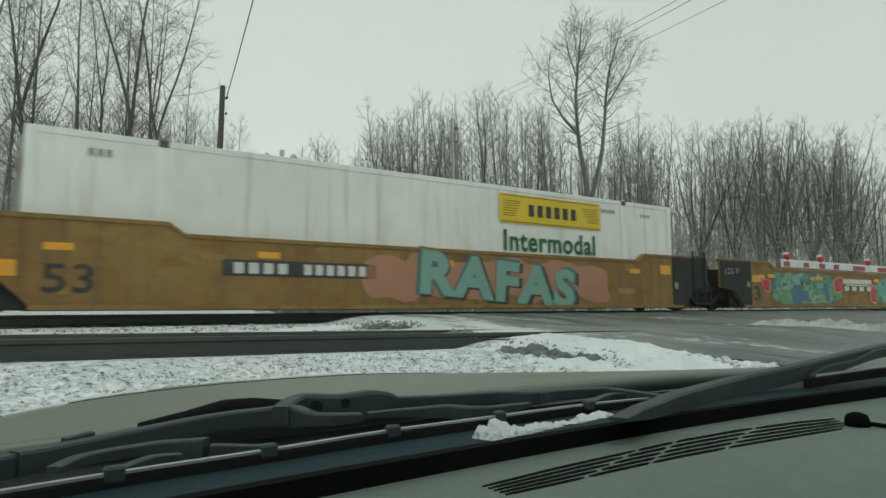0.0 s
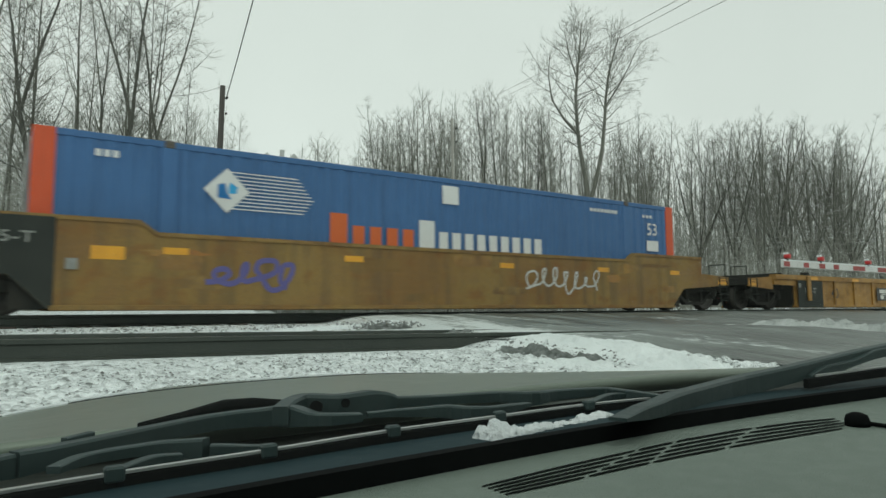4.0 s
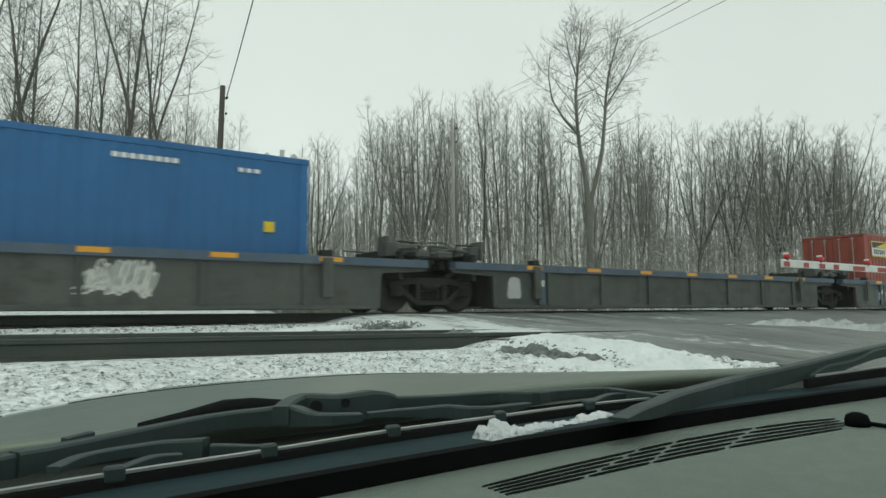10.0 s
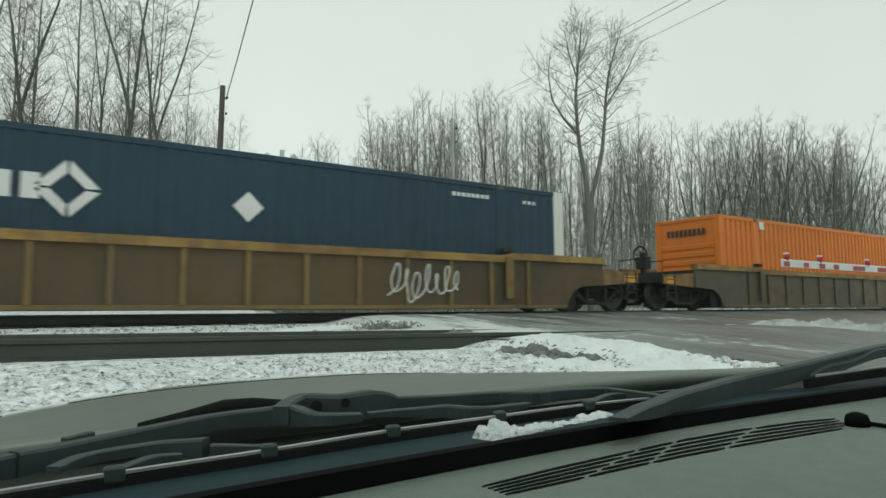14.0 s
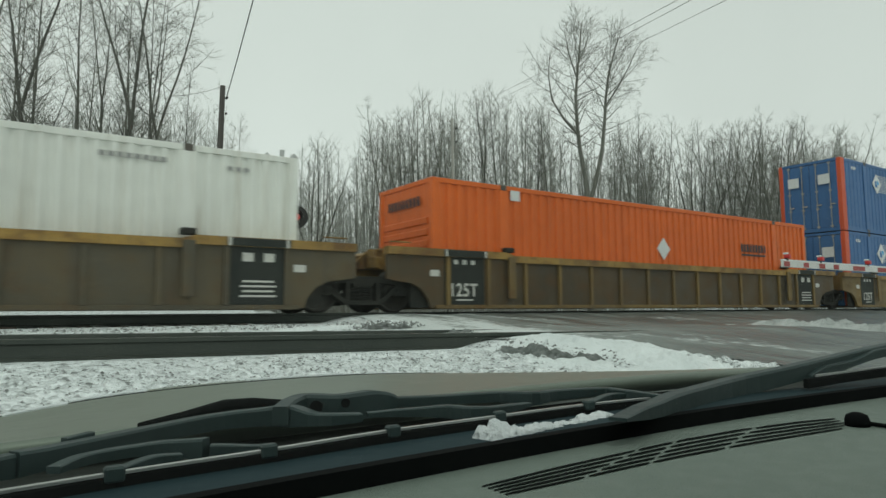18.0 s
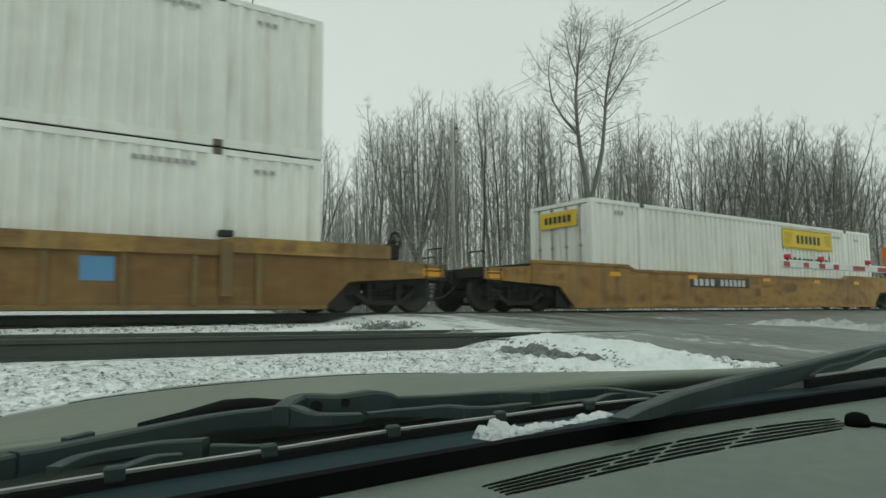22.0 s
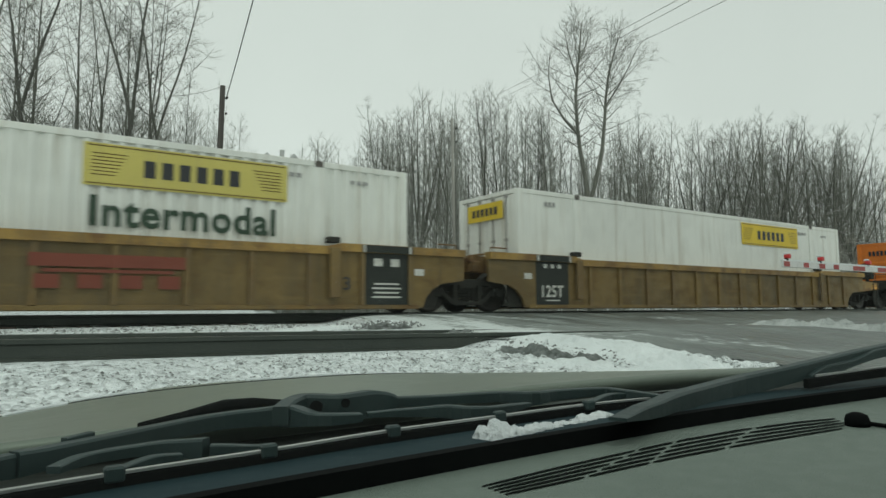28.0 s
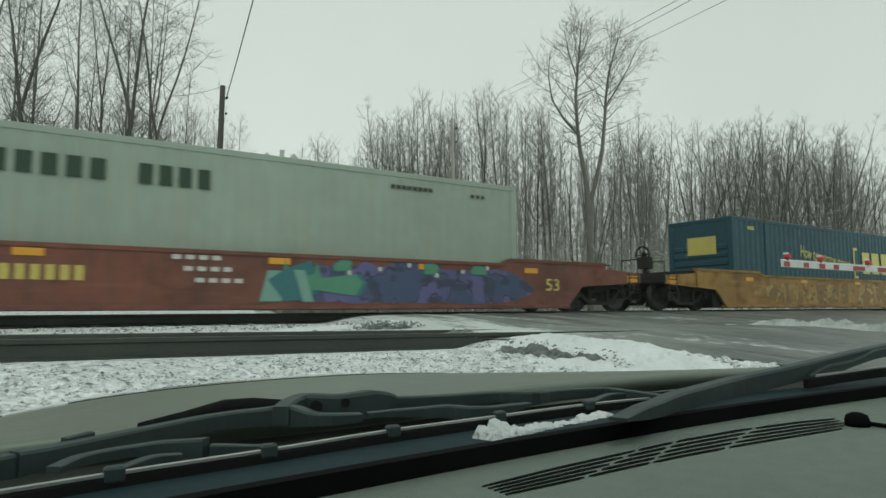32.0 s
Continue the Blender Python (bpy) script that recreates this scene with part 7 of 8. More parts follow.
# ---- poles, wires, crossing signals ----
POLE = mat("weathered_pole", (0.045, 0.04, 0.036), (0.08, 0.072, 0.065), 1.5, 0.85, 0, 0.4, 20, stretch=(4, 4, 0.4))
POLE_GREY = mat("pale_grey_pole", (0.26, 0.25, 0.23), (0.34, 0.33, 0.3), 1.5, 0.85, 0, 0.3, 20, stretch=(4, 4, 0.4))
WIRE = mat("black_wire", (0.05, 0.05, 0.05), (0.06, 0.06, 0.06), 1, 0.7)
SIGNAL_GREY = mat("aluminium_paint", (0.5, 0.51, 0.5), (0.38, 0.39, 0.38), 3, 0.5, 0.3)
SIGNAL_BLACK = mat("signal_black", (0.015, 0.016, 0.015), (0.03, 0.03, 0.028), 4, 0.6)
SIGN_BACK = mat("sign_sheet", (0.62, 0.63, 0.62), (0.5, 0.51, 0.5), 3, 0.5, 0.2)
LENS = mat("red_signal_lens", (0.22, 0.015, 0.015), (0.3, 0.02, 0.02), 40, 0.3, glow=(1.0, 0.05, 0.04), glow_power=0.12)
LENS_LIT = mat("red_signal_lens_lit", (0.3, 0.02, 0.02), (0.4, 0.03, 0.03), 40, 0.3, glow=(1.0, 0.09, 0.07), glow_power=0.3)


def at(bearing, depth, level):
    """A point at a bearing and depth, with its height given by the view's level line."""
    x, y = spot(bearing, depth)
    return Vector((x, y, EYE[2] + (551 - level) / FOCAL * depth))


def utility_pole(b0, b1, depth, top, r0, material, label):
    foot, head = at(b0, depth, 551), at(b1, depth, top)
    foot.z = ground_z(foot.x, foot.y) - 0.3
    p = thing("utility_pole", label, "utility pole")
    bm = bmesh.new()
    tube(bm, [foot, foot.lerp(head, 0.5), head], [r0, r0 * 0.9, r0 * 0.75], 10)
    part("shaft", bm, material, p, smooth=True)
    bm = bmesh.new()
    tube(bm, [head + Vector((0.1, -0.16, -0.55)), head + Vector((0.1, -0.3, -0.55))], 0.05, 8)
    tube(bm, [head + Vector((0.1, -0.16, -1.2)), head + Vector((0.1, -0.26, -1.2))], 0.04, 8)
    part("insulator", bm, SIGNAL_BLACK, p)
    return head


def wire(a, b, sag, radius, label):
    pts = [a.lerp(b, k / 24) - Vector((0, 0, sag * 4 * (k / 24) * (1 - k / 24))) for k in range(25)]
    bm = bmesh.new()
    tube(bm, pts, radius, 5, False)
    return tagged(part("overhead_wire", bm, WIRE, None, smooth=True), label, "wire")


head1 = utility_pole(377, 385, 26, 140, 0.14, POLE, "dark leaning wooden utility pole behind the tracks")
utility_pole(805, 802, 31, 203, 0.085, POLE_GREY, "pale grey wooden utility pole in front of the woods")
wire(head1 + Vector((0.1, -0.25, -0.5)), at(468, 17.0, -160), 0.1, 0.02, "thick cable rising overhead from the leaning pole")
for b0, l0, b1, l1 in ((900, 150, 1175, -2), (918, 152, 1200, -2), (960, 150, 1262, -2)):
    p0, p1 = at(b0, 60, l0), at(b1, 24, l1)
    wire(p0 + (p0 - p1) * 0.3, p1 + (p1 - p0) * 0.7, 0.2, 0.0095, "thin overhead power line")

sx, sy = spot(495, 18.2)
base_z = ground_z(sx, sy)
sig = thing("crossing_signal", "grey crossing signal mast with crossbuck and twin red lights", "crossing signal", (sx, sy, base_z))
top_z = EYE[2] + (551 - 260) / FOCAL * 18.2 - base_z
bm = bmesh.new()
tube(bm, [(0, 0, -0.1), (0, 0, top_z)], 0.068, 12)
disc(bm, (0, 0, 0.06), "z", 0.2, 0.16, 12)
part("mast", bm, SIGNAL_GREY, sig, smooth=True)
FACE = -18.0         # the lamps' turn towards the road
for s in (-1, 1):
    bm = boxed(-0.62, 0.62, -0.02, 0.0, -0.1, 0.1, 0.004)
    part("crossbuck_blade", bm, SIGN_BACK, sig, "pale sheet-metal crossbuck blade", at=Matrix.Translation((0, 0.10 + 0.022 * (s > 0), top_z - 0.56)) @ pose(0, 0, 0, 0, 0, FACE) @ pose(0, 0, 0, 0, s * 45, 0))
    part("blade_rib", boxed(-0.6, 0.6, -0.05, -0.022, -0.02, 0.02), SIGNAL_GREY, sig, at=Matrix.Translation((0, 0.11 + 0.022 * (s > 0), top_z - 0.56)) @ pose(0, 0, 0, 0, 0, FACE) @ pose(0, 0, 0, 0, s * 45, 0))
part("track_count_plate", boxed(-0.36, 0.36, -0.02, 0.0, -0.14, 0.14, 0.004), SIGN_BACK, sig, "plain sign plate", at=Matrix.Translation((0, 0.11, top_z - 1.17)) @ pose(0, 0, 0, 0, 0, FACE))
lamp_z = EYE[2] + (551 - 381) / FOCAL * 18.2 - base_z
bm = bmesh.new()
tube(bm, [(-0.4, -0.1, lamp_z + 0.28), (0.45, -0.1, lamp_z + 0.28)], 0.03, 8)
box(bm, -0.1, 0.1, -0.14, 0.1, lamp_z + 0.2, lamp_z + 0.36, 0.01)
part("cross_arm", bm, SIGNAL_GREY, sig)


def lamp_head(x, z, lens, back):
    hold = Matrix.Translation((x, -0.14 if not back else 0.16, z)) @ pose(0, 0, 0, 0, 0, FACE if not back else FACE + 176)
    bm = bmesh.new()
    disc(bm, (0, 0, 0), "y", 0.325, 0.03, 28)
    lathe(bm, [(0.18, 0.0), (0.17, 0.12), (0.1, 0.2)], "y", sides=18)
    body = part("lamp_head", bm, SIGNAL_BLACK, sig, "black round signal lamp with background disc", at=hold)
    bm = bmesh.new()
    lathe(bm, [(0.1, -0.018), (0.088, -0.034), (0.05, -0.045), (0.01, -0.047)], "y", sides=20)
    part("lens", bm, lens, body, "red lens", smooth=True)
    bm, rings = bmesh.new(), []
    for d in (0.0, -0.28):
        rings.append([bm.verts.new((0.175 * math.cos(a), -0.018 + d * (0.45 + 0.55 * math.sin(a)), 0.175 * math.sin(a))) for a in [radians(-20 + 220 * k / 16) for k in range(17)]])
    for k in range(16):
        bm.faces.new((rings[0][k], rings[0][k + 1], rings[1][k + 1], rings[1][k]))
    part("visor", bm, SIGNAL_BLACK, body, "snow-rimmed hood")
    return body


for x, lens in ((-0.36, LENS), (0.40, LENS_LIT)):
    lamp_head(x, lamp_z, lens, False)
    lamp_head(x + 0.16 * (-1 if x < 0 else -1), lamp_z - 0.02, LENS, True)

# near gate arm, lowered across the road
g0 = at(1385, 8.5, 471)
gate = thing("crossing_gate", "red and white striped gate arm lowered across the road", "crossing gate", (g0.x, g0.y, g0.z))
GATE_WHITE = mat("gate_white", (0.72, 0.72, 0.71), (0.6, 0.6, 0.58), 4, 0.5)
GATE_LENS = mat("gate_lamp_red", (0.32, 0.012, 0.014), (0.4, 0.02, 0.02), 40, 0.35, glow=(1.0, 0.04, 0.04), glow_power=0.1)
GATE_RED = mat("gate_red", (0.36, 0.04, 0.035), (0.28, 0.04, 0.035), 4, 0.5)
STRIPES = [0.0, 0.17, 0.5, 0.66, 0.92, 1.1, 1.32, 1.5, 1.9, 2.3, 2.7, 3.1, 3.5, 3.9, 4.3]
part("arm", boxed(0.0, 4.3, -0.018, 0.018, -0.045, 0.045, 0.004), GATE_WHITE, gate, "white painted gate arm")
for k in range(0, 14, 2):
    part("stripe", boxed(STRIPES[k] + 0.012, STRIPES[k + 1] - 0.012, -0.021, 0.021, -0.036, 0.03), GATE_RED, gate, "faded red reflective stripe" if k == 0 else "")
part("snow_cap", boxed(0.0, 4.3, -0.018, 0.018, 0.043, 0.058), SNOW, gate, "thin line of snow")
for x in (0.11, 0.98, 2.4):
    bm = bmesh.new()
    disc(bm, (x, -0.02, 0.098), "y", 0.029, 0.07, 14)
    lamp = part("gate_lamp", bm, GATE_LENS, gate, "small red gate lamp")
    part("lamp_hood", boxed(x - 0.028, x + 0.024, -0.03, 0.03, 0.124, 0.148, 0.008), SNOW, lamp, "snow on the lamp")
    part("lamp_foot", boxed(x - 0.02, x + 0.02, -0.02, 0.02, 0.043, 0.072), SIGNAL_BLACK, lamp)
gz = ground_z(g0.x + 5.2, g0.y)
bm = bmesh.new()
tube(bm, [(5.2, 0.25, gz - g0.z - 0.1), (5.2, 0.25, gz - g0.z + 4.2)], 0.07, 10)
part("mast", bm, SIGNAL_GREY, gate)
part("gate_machine", boxed(4.75, 5.1, -0.2, 0.2, -0.4, 0.3, 0.03), SIGNAL_GREY, gate)

# ---- the car that the eye sits in ----
PAINT = mat("taupe_car_paint", (0.172, 0.205, 0.166), (0.158, 0.188, 0.153), 3, 0.36, 0.3, 0.02, 300, spec=0.5, rough_var=0.06)
DASH = mat("grey_dashboard_vinyl", (0.168, 0.208, 0.178), (0.148, 0.185, 0.158), 5, 0.6, 0, 0.45, 420)
# This black also colours pieces that stand for shade in slots and holes.
RUBBER_AND_SHADE = mat("black_rubber", (0.005, 0.006, 0.006), (0.009, 0.010, 0.010), 6, 0.9, spec=0.05)
WIPER = mat("worn_black_wiper", (0.012, 0.028, 0.027), (0.021, 0.041, 0.041), 14, 0.55, 0.1, 0.03, 400)
COWL = mat("dark_cowl_plastic", (0.015, 0.019, 0.016), (0.026, 0.03, 0.026), 8, 0.85, 0, 0.3, 60, spec=0.2)
FRIT = mat("tinted_glass_edge", (0.014, 0.032, 0.038), (0.018, 0.036, 0.043), 9, 0.75, spec=0.12)
LINER = mat("dark_cabin_trim", (0.05, 0.05, 0.048), (0.06, 0.06, 0.058), 5, 0.85)
CHROME = mat("bare_metal_edge", (0.5, 0.51, 0.5), (0.36, 0.37, 0.36), 10, 0.35, 0.6)
SLUSHY = mat("packed_snow", (0.74, 0.77, 0.78), (0.6, 0.64, 0.65), 20, 0.7, 0, 0.8, 80)
car = thing("car", "taupe parked car seen from its front seat", "car", (0.0, 0.0, 0.0))
EZ = EYE[2]
CAR_MID = 0.78          # the car's own middle line


def bonnet_z(x, y):
    c, f = (x - 0.75) / 0.95, max((y - 0.75) / 1.25, 0)
    z = -0.118 - 0.086 * f - 0.06 * abs(c) ** 4 * f - 0.045 * c * c * (0.25 + 0.75 * f)
    if y > 2.0:
        z -= 0.9 * (y - 2.0) ** 1.5
    return EZ + z


def sheet(xs, ys, height, thick):
    """A thick curved sheet over a grid."""
    n, m = len(xs), len(ys)
    V = [(x, y, height(x, y)) for y in ys for x in xs] + [(x, y, height(x, y) - thick) for y in ys for x in xs]
    F = [(j * n + i, j * n + i + 1, (j + 1) * n + i + 1, (j + 1) * n + i) for j in range(m - 1) for i in range(n - 1)]
    F += [(n * m + a, n * m + d, n * m + c, n * m + b) for a, b, c, d in F[:]]
    F += [(i + 1, i, n * m + i, n * m + i + 1) for i in range(n - 1)]
    me = bpy.data.meshes.new("sheet")
    me.from_pydata(V, [], F)
    return me


hood_y = [0.822, 0.827, 0.835] + list(np.linspace(0.85, 2.0, 30)) + [2.05, 2.12, 2.2, 2.3, 2.4]
hood = part_mesh("hood", sheet(np.linspace(-0.30, 1.80, 48), hood_y, lambda x, y: bonnet_z(x, y) - (0.006 if y < 0.826 else 0), 0.025), PAINT, car, "taupe painted hood with a thin snow line", smooth=True)
for s, x0, x1 in ((-1, -0.44, -0.306), (1, 1.806, 1.94)):
    part_mesh("fender", sheet(np.linspace(x0, x1, 8), hood_y, lambda x, y: bonnet_z(max(min(x, 1.8), -0.3), y) - 0.004 - 1.6 * max(abs(x - 0.75) - 1.06, 0) ** 1.5, 0.3), PAINT, car, "taupe fender", smooth=True)
for y, w in ((1.85, 0.008),):
    part("hood_seam", slab([(x, bonnet_z(x, y) - 0.004, bonnet_z(x, y) + 0.0015) for x in np.linspace(-0.29, 1.79, 40)], y, y + w), COWL, hood, "thin dark seam along the hood's front edge")
part("front_end", boxed(-0.42, 1.92, 2.34, 2.42, 0.3, EZ - 0.5, 0.03), PAINT, car)
for x0, x1, y in ((0.62, 0.98, 1.93), (0.16, 0.34, 1.90), (0.02, 0.15, 1.80)):
    part("snow_streak", slab([(x, bonnet_z(x, y) - 0.004, bonnet_z(x, y) + 0.003) for x in np.linspace(x0, x1, 8)], y, y + 0.035), SLUSHY, hood, "thin streak of snow")
part("cowl_panel", slab([(-0.5, EZ - 0.28, EZ - 0.172), (0.2, EZ - 0.28, EZ - 0.165), (1.95, EZ - 0.28, EZ - 0.165)], 0.56, 0.86), COWL, car, "dark plastic cowl")
part("floor_pan", boxed(-0.5, 2.0, -1.6, 2.3, 0.2, 0.28), LINER, car)
for s in (-1, 1):
    for y in (1.55, -1.2):
        wb = bmesh.new()
        lathe(wb, [(0.2, -0.08), (0.3, -0.09), (0.31, -0.05), (0.31, 0.05), (0.3, 0.09), (0.2, 0.08)], "x", sides=24)
        part("tyre", wb, RUBBER_AND_SHADE, car, "black tyre", smooth=True, at=(CAR_MID + s * 1.0, y, 0.41))
DZ = EZ - 0.16


def bow(x):
    """The foot of the windshield, seen from above."""
    return 0.597 - 0.07 * (x - CAR_MID) ** 2


def dash_z(x, y):
    return DZ - 0.02 * max((0.25 - y) / 0.25, 0) ** 2


grid_x = np.linspace(-0.5, 1.95, 40)
dash = part_mesh("dashboard", sheet(grid_x, np.linspace(0.02, 0.575, 16), dash_z, 0.1), DASH, car, "grey grained dashboard top", smooth=True)


def bowed(y0, y1, low, high):
    bm = bmesh.new()
    rings = []
    for x in grid_x:
        b = bow(x)
        rings.append([bm.verts.new((x, b + y0, EZ + low)), bm.verts.new((x, b + y0, EZ + high)), bm.verts.new((x, b + y1, EZ + high)), bm.verts.new((x, b + y1, EZ + low))])
    for a, b in zip(rings, rings[1:]):
        for i in range(4):
            bm.faces.new((a[i], a[(i + 1) % 4], b[(i + 1) % 4], b[i]))
    bm.faces.new(rings[0]), bm.faces.new(rings[-1])
    bmesh.ops.recalc_face_normals(bm, faces=bm.faces[:])
    return bm


part("windshield_seal", bowed(-0.034, -0.018, -0.19, -0.141), RUBBER_AND_SHADE, car, "black seal at the foot of the windshield")
part("glass_border", bowed(-0.0175, 0.05, -0.19, -0.1425), FRIT, car, "blue-grey tinted edge of the glass")


def ray(px, py):
    r, s = (px - 784) / FOCAL, (551 - 0.0069 * (px - 784) - py) / FOCAL
    return Vector((YAW_C * r + YAW_S, YAW_C - YAW_S * r, s))


def under(px, py, drop):
    """The place below the eye by drop on a line of sight."""
    w = ray(px, py)
    return Vector((0, 0, EZ)) + w * (drop / -w.z)


UPPER_EDGE = [(845, 851), (970, 821), (1100, 793), (1200, 772), (1300, 755), (1400, 742), (1475, 735)]
LOWER_EDGE = [(885, 864), (990, 842), (1110, 816), (1200, 798), (1300, 780), (1400, 764), (1490, 750)]


def vent_at(t, f, drop):
    """A place in the defroster grille: t along it, f across it."""
    k = min(int(t * 6), 5)
    q = [Vector(e[k]).lerp(Vector(e[k + 1]), t * 6 - k) for e in (UPPER_EDGE, LOWER_EDGE)]
    return under(*q[0].lerp(q[1], f), drop)


# Raised black strips stand in for the shade inside the defroster slots.
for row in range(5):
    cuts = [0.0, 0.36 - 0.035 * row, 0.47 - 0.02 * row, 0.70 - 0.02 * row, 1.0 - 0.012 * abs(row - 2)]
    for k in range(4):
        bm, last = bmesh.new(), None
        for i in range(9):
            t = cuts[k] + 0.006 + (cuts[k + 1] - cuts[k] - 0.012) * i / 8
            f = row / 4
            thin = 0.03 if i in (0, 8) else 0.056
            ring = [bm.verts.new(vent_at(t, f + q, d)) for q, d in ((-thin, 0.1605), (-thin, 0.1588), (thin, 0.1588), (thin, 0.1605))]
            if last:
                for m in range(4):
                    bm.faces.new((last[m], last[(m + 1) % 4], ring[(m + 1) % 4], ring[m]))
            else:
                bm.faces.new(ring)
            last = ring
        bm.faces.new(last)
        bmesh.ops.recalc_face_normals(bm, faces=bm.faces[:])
        part("vent_slot", bm, RUBBER_AND_SHADE, dash, "black strip for the shade in a defroster slot" if row == k == 0 else "")
sm = bmesh.new()
lathe(sm, [(0.015, 0.0), (0.0155, 0.008), (0.013, 0.015), (0.005, 0.0185)], "z", (0, 0, 0), 20)
part("light_sensor", sm, RUBBER_AND_SHADE, dash, "black domed light sensor", smooth=True, at=under(1500, 749, 0.16))
tube_bm = tube(bmesh.new(), [under(1520, 745, 0.157), under(1570, 752, 0.157)], 0.003, 5)
part("vent_rim", tube_bm, RUBBER_AND_SHADE, dash)


def strap(points, highs, thick, bm=None):
    """A flat bar on edge along points, with its own height at each."""
    bm = bm or bmesh.new()
    fine, tall, last = [], [], len(points) - 1
    for i in range(last):
        a, b, c, e = points[max(i - 1, 0)], points[i], points[i + 1], points[min(i + 2, last)]
        for k in range(4):
            t = k / 4
            fine.append(0.5 * (2 * b + (c - a) * t + (2 * a - 5 * b + 4 * c - e) * t * t + (3 * b - a - 3 * c + e) * t ** 3))
            tall.append(highs[i] + (highs[i + 1] - highs[i]) * t * t * (3 - 2 * t))
    points, highs = fine + [points[-1]], tall + [highs[-1]]
    rings, n = [], len(points)
    for i, p in enumerate(points):
        d = points[min(i + 1, n - 1)] - points[max(i - 1, 0)]
        s = Vector((d.y, -d.x, 0)).normalized() * thick / 2
        h = Vector((0, 0, highs[i] / 2))
        c = 0.25
        rings.append([bm.verts.new(v) for v in (p + s - h, p + s + h * (1 - c), p + s * (1 - c) + h, p - s + h, p - s - h)])
    for a, b in zip(rings, rings[1:]):
        for i in range(5):
            bm.faces.new((a[i], a[(i + 1) % 5], b[(i + 1) % 5], b[i]))
    bm.faces.new(rings[0]), bm.faces.new(rings[-1])
    bmesh.ops.recalc_face_normals(bm, faces=bm.faces[:])
    return bm


def line(drop, *pts):
    return [under(x, y, drop) for x, y in pts]


arm = part("wiper", strap(line(0.128, (42, 814), (110, 800), (200, 780), (300, 758), (380, 743), (450, 735), (515, 732), (570, 738), (640, 734)), [0.021, 0.019, 0.018, 0.017, 0.018, 0.02, 0.026, 0.014, 0.010], 0.016), WIPER, car, "worn black wiper arm with its blade")
part("arm_tip", strap(line(0.129, (-60, 835), (38, 816)), [0.016, 0.020], 0.014), WIPER, arm)
part("arm_clip", strap(line(0.120, (126, 776), (174, 766)), [0.007, 0.009], 0.008), WIPER, arm)
part("hinge_plate", strap(line(0.126, (500, 732), (520, 722), (545, 717), (600, 717), (655, 711), (680, 708), (700, 707)), [0.022, 0.03, 0.035, 0.033, 0.036, 0.028, 0.018], 0.02), WIPER, arm, "wiper hinge plate with two holes")
# The plate is uncut: black discs stand in for its two shaded holes.
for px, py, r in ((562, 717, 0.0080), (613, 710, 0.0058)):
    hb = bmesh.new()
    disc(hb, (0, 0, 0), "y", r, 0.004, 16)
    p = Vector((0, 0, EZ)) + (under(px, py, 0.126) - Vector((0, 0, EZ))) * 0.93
    part("hinge_hole", hb, RUBBER_AND_SHADE, arm, "round black disc for the shade in a hole", at=Matrix.Translation(p) @ pose(0, 0, 0, 0, 0, -YAW))
part("rear_arm", tube(bmesh.new(), line(0.124, (255, 748), (330, 733), (400, 716), (450, 712), (512, 715)), [0.003, 0.006, 0.009, 0.009, 0.008], 8), RUBBER_AND_SHADE, arm, smooth=True)
part("wiper_bridge", strap(line(0.128, (690, 708), (780, 704), (880, 699), (935, 702), (975, 696), (1060, 690), (1095, 694), (1165, 699)), [0.014, 0.013, 0.015, 0.020, 0.015, 0.012, 0.013, 0.005], 0.014), WIPER, arm)
part("wiper_yoke", strap(line(0.130, (650, 730), (720, 726), (790, 724), (830, 728), (880, 722), (930, 712)), [0.006, 0.010, 0.016, 0.018, 0.012, 0.005], 0.012), WIPER, arm)
part("wiper_yoke", strap(line(0.130, (110, 824), (160, 806), (240, 792), (310, 786), (372, 788)), [0.006, 0.009, 0.010, 0.014, 0.020], 0.012), WIPER, arm)
part("wiper_yoke", strap(line(0.131, (222, 824), (280, 808), (330, 800)), [0.004, 0.009, 0.005], 0.01), WIPER, arm)
part("wiper_yoke", strap(line(0.131, (380, 789), (470, 785)), [0.010, 0.004], 0.01), WIPER, arm)
part("wiper_yoke", strap(line(0.130, (1035, 712), (1070, 700), (1100, 697)), [0.006, 0.010, 0.008], 0.01), WIPER, arm)
part("blade_spring", strap(line(0.131, (-60, 873), (215, 829), (480, 790), (690, 757), (880, 732), (1035, 712), (1195, 697)), [0.0028] * 7, 0.005), CHROME, arm, "thin bright metal spring strip")
part("wiper_blade", strap(line(0.139, (-60, 893), (215, 845), (480, 804), (690, 770), (880, 743), (1035, 722), (1205, 703)), [0.012] * 7, 0.008), RUBBER_AND_SHADE, arm, "black rubber blade")
for px, py in ((215, 829), (480, 790), (695, 757), (880, 732), (1035, 713)):
    p = under(px, py, 0.131)
    part("blade_claw", boxed(-0.008, 0.008, -0.006, 0.006, -0.007, 0.006, 0.002), WIPER, arm, at=p)

def reach(nearer, *pts):
    """Places along the foot of the glass where it bows back towards its corner."""
    out = []
    for x, y in pts:
        d = float(np.interp(x, [1085, 1200, 1300, 1400, 1480, 1600], [0.77, 0.97, 1.12, 1.19, 1.24, 1.30])) - nearer
        out.append(Vector((0, 0, EZ)) + ray(x, y) * d)
    return out


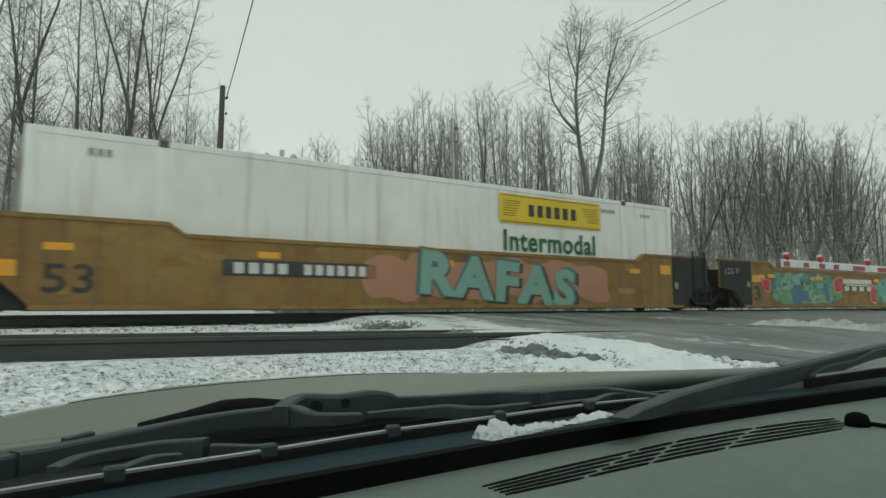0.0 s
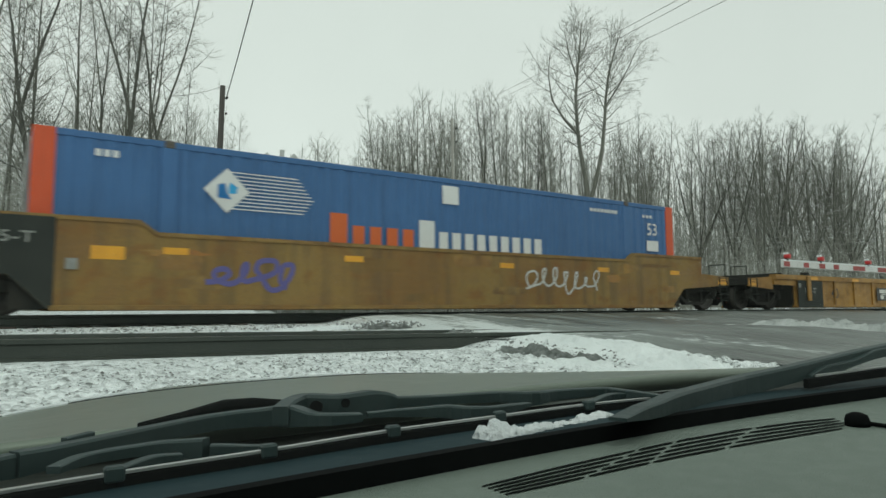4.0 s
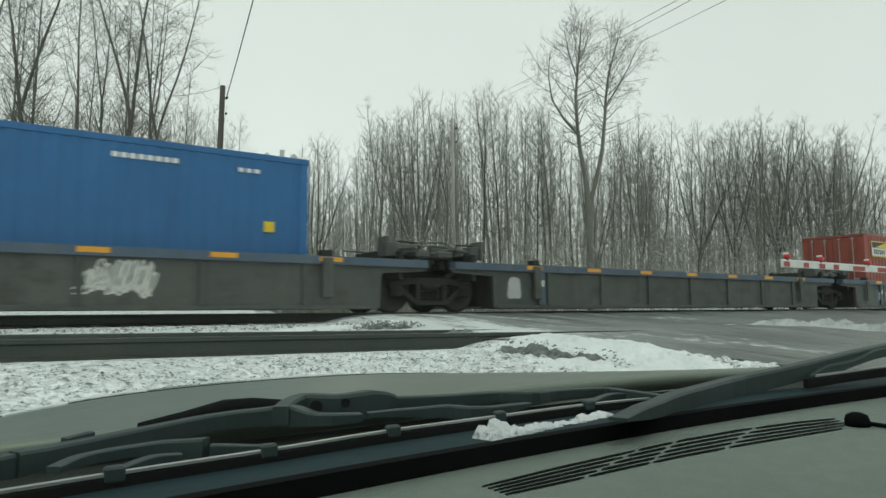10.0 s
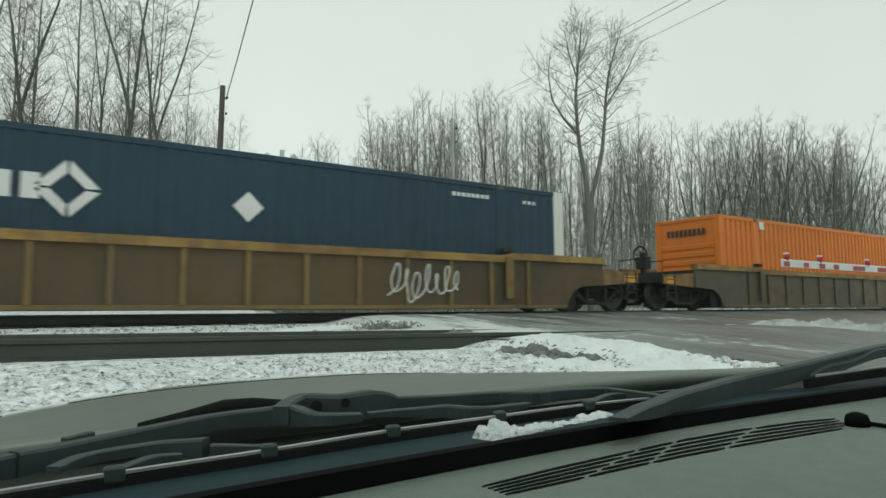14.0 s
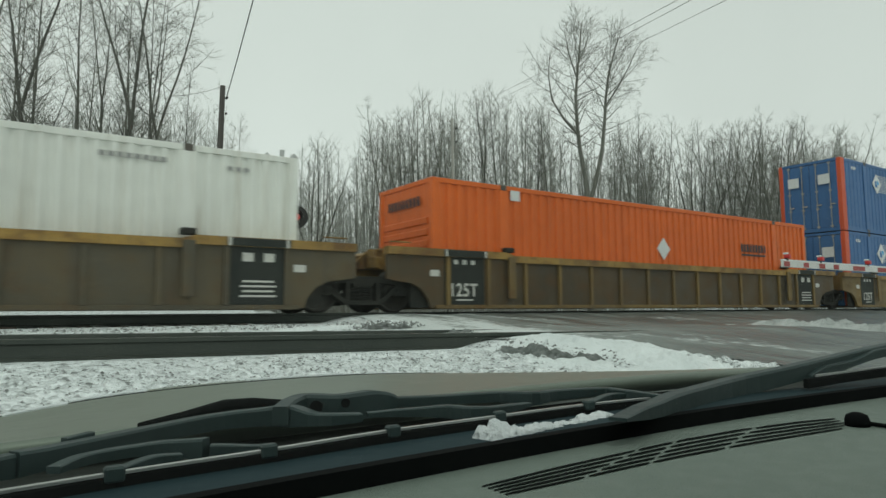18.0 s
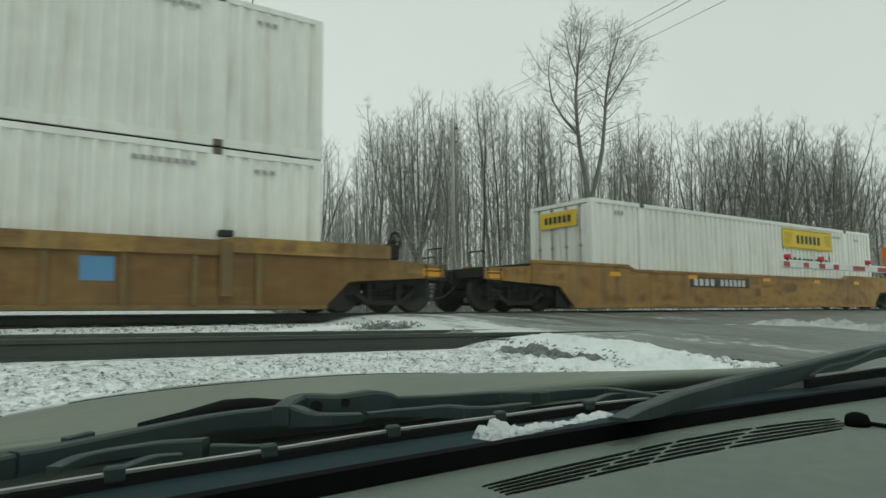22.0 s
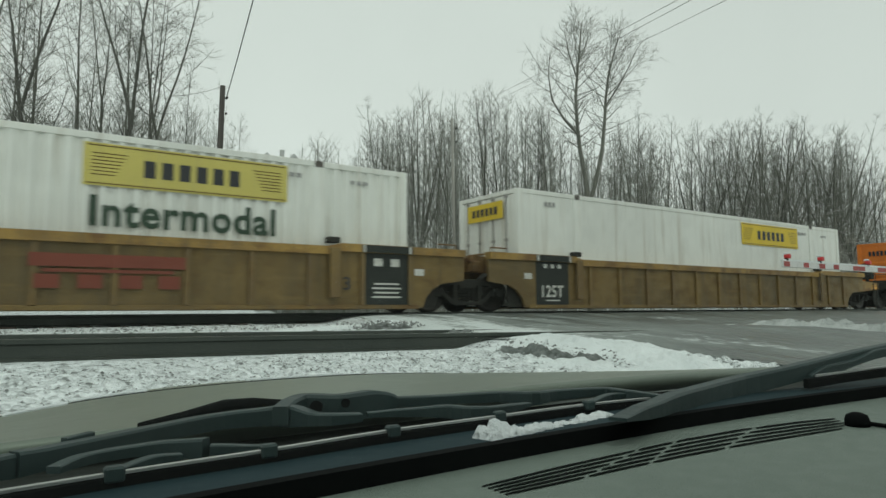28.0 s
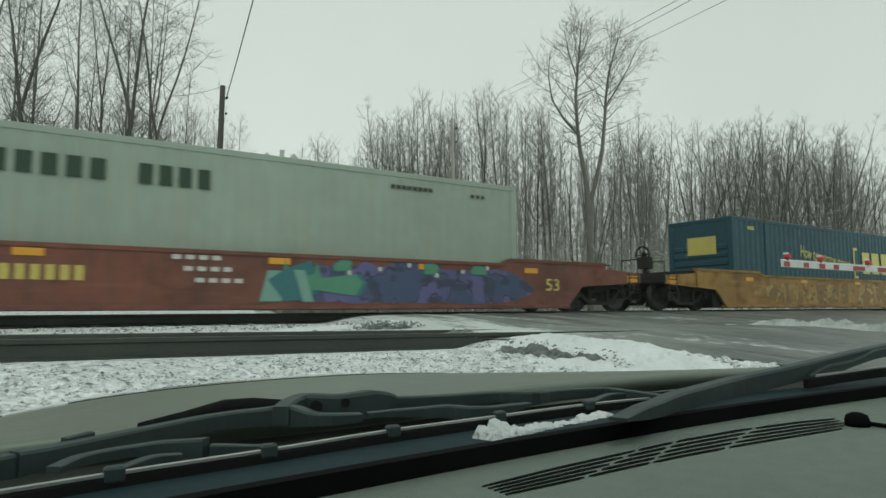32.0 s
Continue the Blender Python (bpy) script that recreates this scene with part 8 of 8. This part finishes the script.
arm2 = part("wiper", strap(reach(0.0, (1085, 738), (1140, 722), (1200, 706), (1300, 680), (1400, 657), (1480, 634), (1600, 606)), [0.004, 0.018, 0.030, 0.032, 0.029, 0.020, 0.013], 0.022), WIPER, car, "broad worn black wiper arm with its blade")
part("wiper_yoke", strap(reach(0.02, (1420, 667), (1450, 655), (1500, 640), (1545, 624), (1600, 618)), [0.010, 0.020, 0.011, 0.016, 0.014], 0.012), WIPER, arm2)
part("blade_spring", strap(reach(0.03, (1432, 663), (1530, 651), (1600, 642)), [0.004, 0.0037, 0.0035], 0.005), CHROME, arm2, "thin metal spring strip")
part("wiper_blade", strap(reach(0.04, (1415, 677), (1500, 664), (1610, 650)), [0.016, 0.015, 0.014], 0.01), RUBBER_AND_SHADE, arm2, "black rubber blade")
SNOWLINE = [((850, 784), (895, 772), 0.017, 0.030), ((900, 775), (985, 757), 0.013, 0.017), ((980, 758), (1075, 738), 0.013, 0.014), ((775, 796), (806, 790), 0.006, 0.010), ((1108, 742), (1150, 735), 0.005, 0.006)]
for k, (p0, p1, wide, tall) in enumerate(SNOWLINE):
    e0, e1 = under(*p0, 0.150), under(*p1, 0.150)
    d = (e1 - e0).normalized()
    n_ = Vector((-d.y, d.x, 0))
    rings, bm, steps_ = [], bmesh.new(), max(int((e1 - e0).length / 0.003), 6)
    for i in range(steps_ + 1):
        f = i / steps_
        c = e0.lerp(e1, f)
        ends_ = min(1.0, 6 * min(f, 1 - f) + 0.35)
        rings.append([])
        for j in range(11):
            a = math.pi * j / 10
            u_, h_ = -math.copysign(abs(math.cos(a)) ** 0.5, math.cos(a)), abs(math.sin(a)) ** 0.45
            p = c + n_ * u_ * wide
            q = 0.72 + 0.45 * noise.noise(p * 45 + Vector((k, 0, 0))) + 0.3 * noise.noise(p * 130)
            rings[-1].append(bm.verts.new(p + n_ * 0.005 * noise.noise(p * 90) + Vector((0, 0, tall * h_ * ends_ * q))))
    for r0_, r1_ in zip(rings, rings[1:]):
        for j in range(10):
            bm.faces.new((r0_[j], r0_[j + 1], r1_[j + 1], r1_[j]))
    bm.faces.new(rings[0]), bm.faces.new(rings[-1])
    bmesh.ops.recalc_face_normals(bm, faces=bm.faces[:])
    part("snow_clump", bm, SLUSHY, car, "ragged snow lodged at the foot of the glass", smooth=True)
# windshield and its pillars
PANE = bpy.data.materials.new("clear_windshield_glass")
PANE.use_nodes = True
pn, pl = PANE.node_tree.nodes, PANE.node_tree.links
clear, gloss, both = pn.new("ShaderNodeBsdfTransparent"), pn.new("ShaderNodeBsdfGlossy"), pn.new("ShaderNodeMixShader")
clear.inputs["Color"].default_value = (0.985, 1.0, 0.995, 1)
gloss.inputs["Roughness"].default_value = 0.04
both.inputs[0].default_value = 0.015
film, veiled = pn.new("ShaderNodeBsdfTranslucent"), pn.new("ShaderNodeMixShader")
film.inputs["Color"].default_value = (0.8, 0.85, 0.82, 1)
veiled.inputs[0].default_value = 0.006       # translucent veil added to lift the darks, in place of reflections in the glass
pl.new(clear.outputs[0], both.inputs[1]), pl.new(gloss.outputs[0], both.inputs[2])
pl.new(both.outputs[0], veiled.inputs[1]), pl.new(film.outputs[0], veiled.inputs[2])
pl.new(veiled.outputs[0], pn["Material Output"].inputs["Surface"])
bm = bmesh.new()
rows_ = []
for f in np.linspace(0, 1, 9):
    rows_.append([bm.verts.new((x, bow(x) - 0.012 - 0.76 * f + 0.05 * math.sin(math.pi * f), EZ - 0.15 + 0.5 * f)) for x in np.linspace(-0.48, 1.93, 17)])
for a, b in zip(rows_, rows_[1:]):
    for i in range(16):
        bm.faces.new((a[i], a[i + 1], b[i + 1], b[i]))
pane = part("windshield", bm, PANE, car, "clear curved windshield", smooth=True)
pane.visible_shadow = False
for x in (-0.5, 1.95):
    part("pillar", tube(bmesh.new(), [(x, bow(x) - 0.02, EZ - 0.16), (x, bow(x) - 0.37, EZ + 0.13), (x, -0.22, EZ + 0.36)], 0.035, 8), LINER, car)
# cabin shell above and behind the eye
part("roof", boxed(-0.45, 1.9, -1.9, -0.2, EZ + 0.33, EZ + 0.38, 0.02), LINER, car)
for x in (-0.5, 1.92):
    part("door", boxed(x, x + 0.05, -1.6, 0.6, 0.3, EZ - 0.12, 0.01), LINER, car)
for x in (-0.35, 0.9):
    part("seat_back", boxed(x, x + 0.7, -1.0, -0.8, 0.3, EZ + 0.1, 0.06), LINER, car)
part("rear_wall", boxed(-0.45, 1.9, -2.0, -1.9, 0.3, EZ + 0.35, 0.02), LINER, car)


def motions():
    """The train runs at one speed from right to left; its wheels turn while they are near."""
    for ob, u in MOVING:
        z = ob.matrix_basis.translation.z
        walk(ob, [(0.0, pose(u, TRACK_Y, z)), (32.0, pose(u - SPEED * 32.0, TRACK_Y, z))])
    for ob, u, x in WHEELSETS:
        first = max(math.ceil((u - 34.0) / SPEED * FPS), 0)
        last = min(math.floor((u + 3.0) / SPEED * FPS), 32 * FPS)
        if last <= first:
            continue
        rows = [(k / FPS, pose(x, 0, WHEEL_R, 0, -86.0 * (k - first), 0)) for k in range(first, last + 1)]
        if first > 0:
            rows.insert(0, (0.0, rows[0][1]))
        if last < 32 * FPS:
            rows.append((32.0, rows[-1][1]))
        walk(ob, rows)


motions()
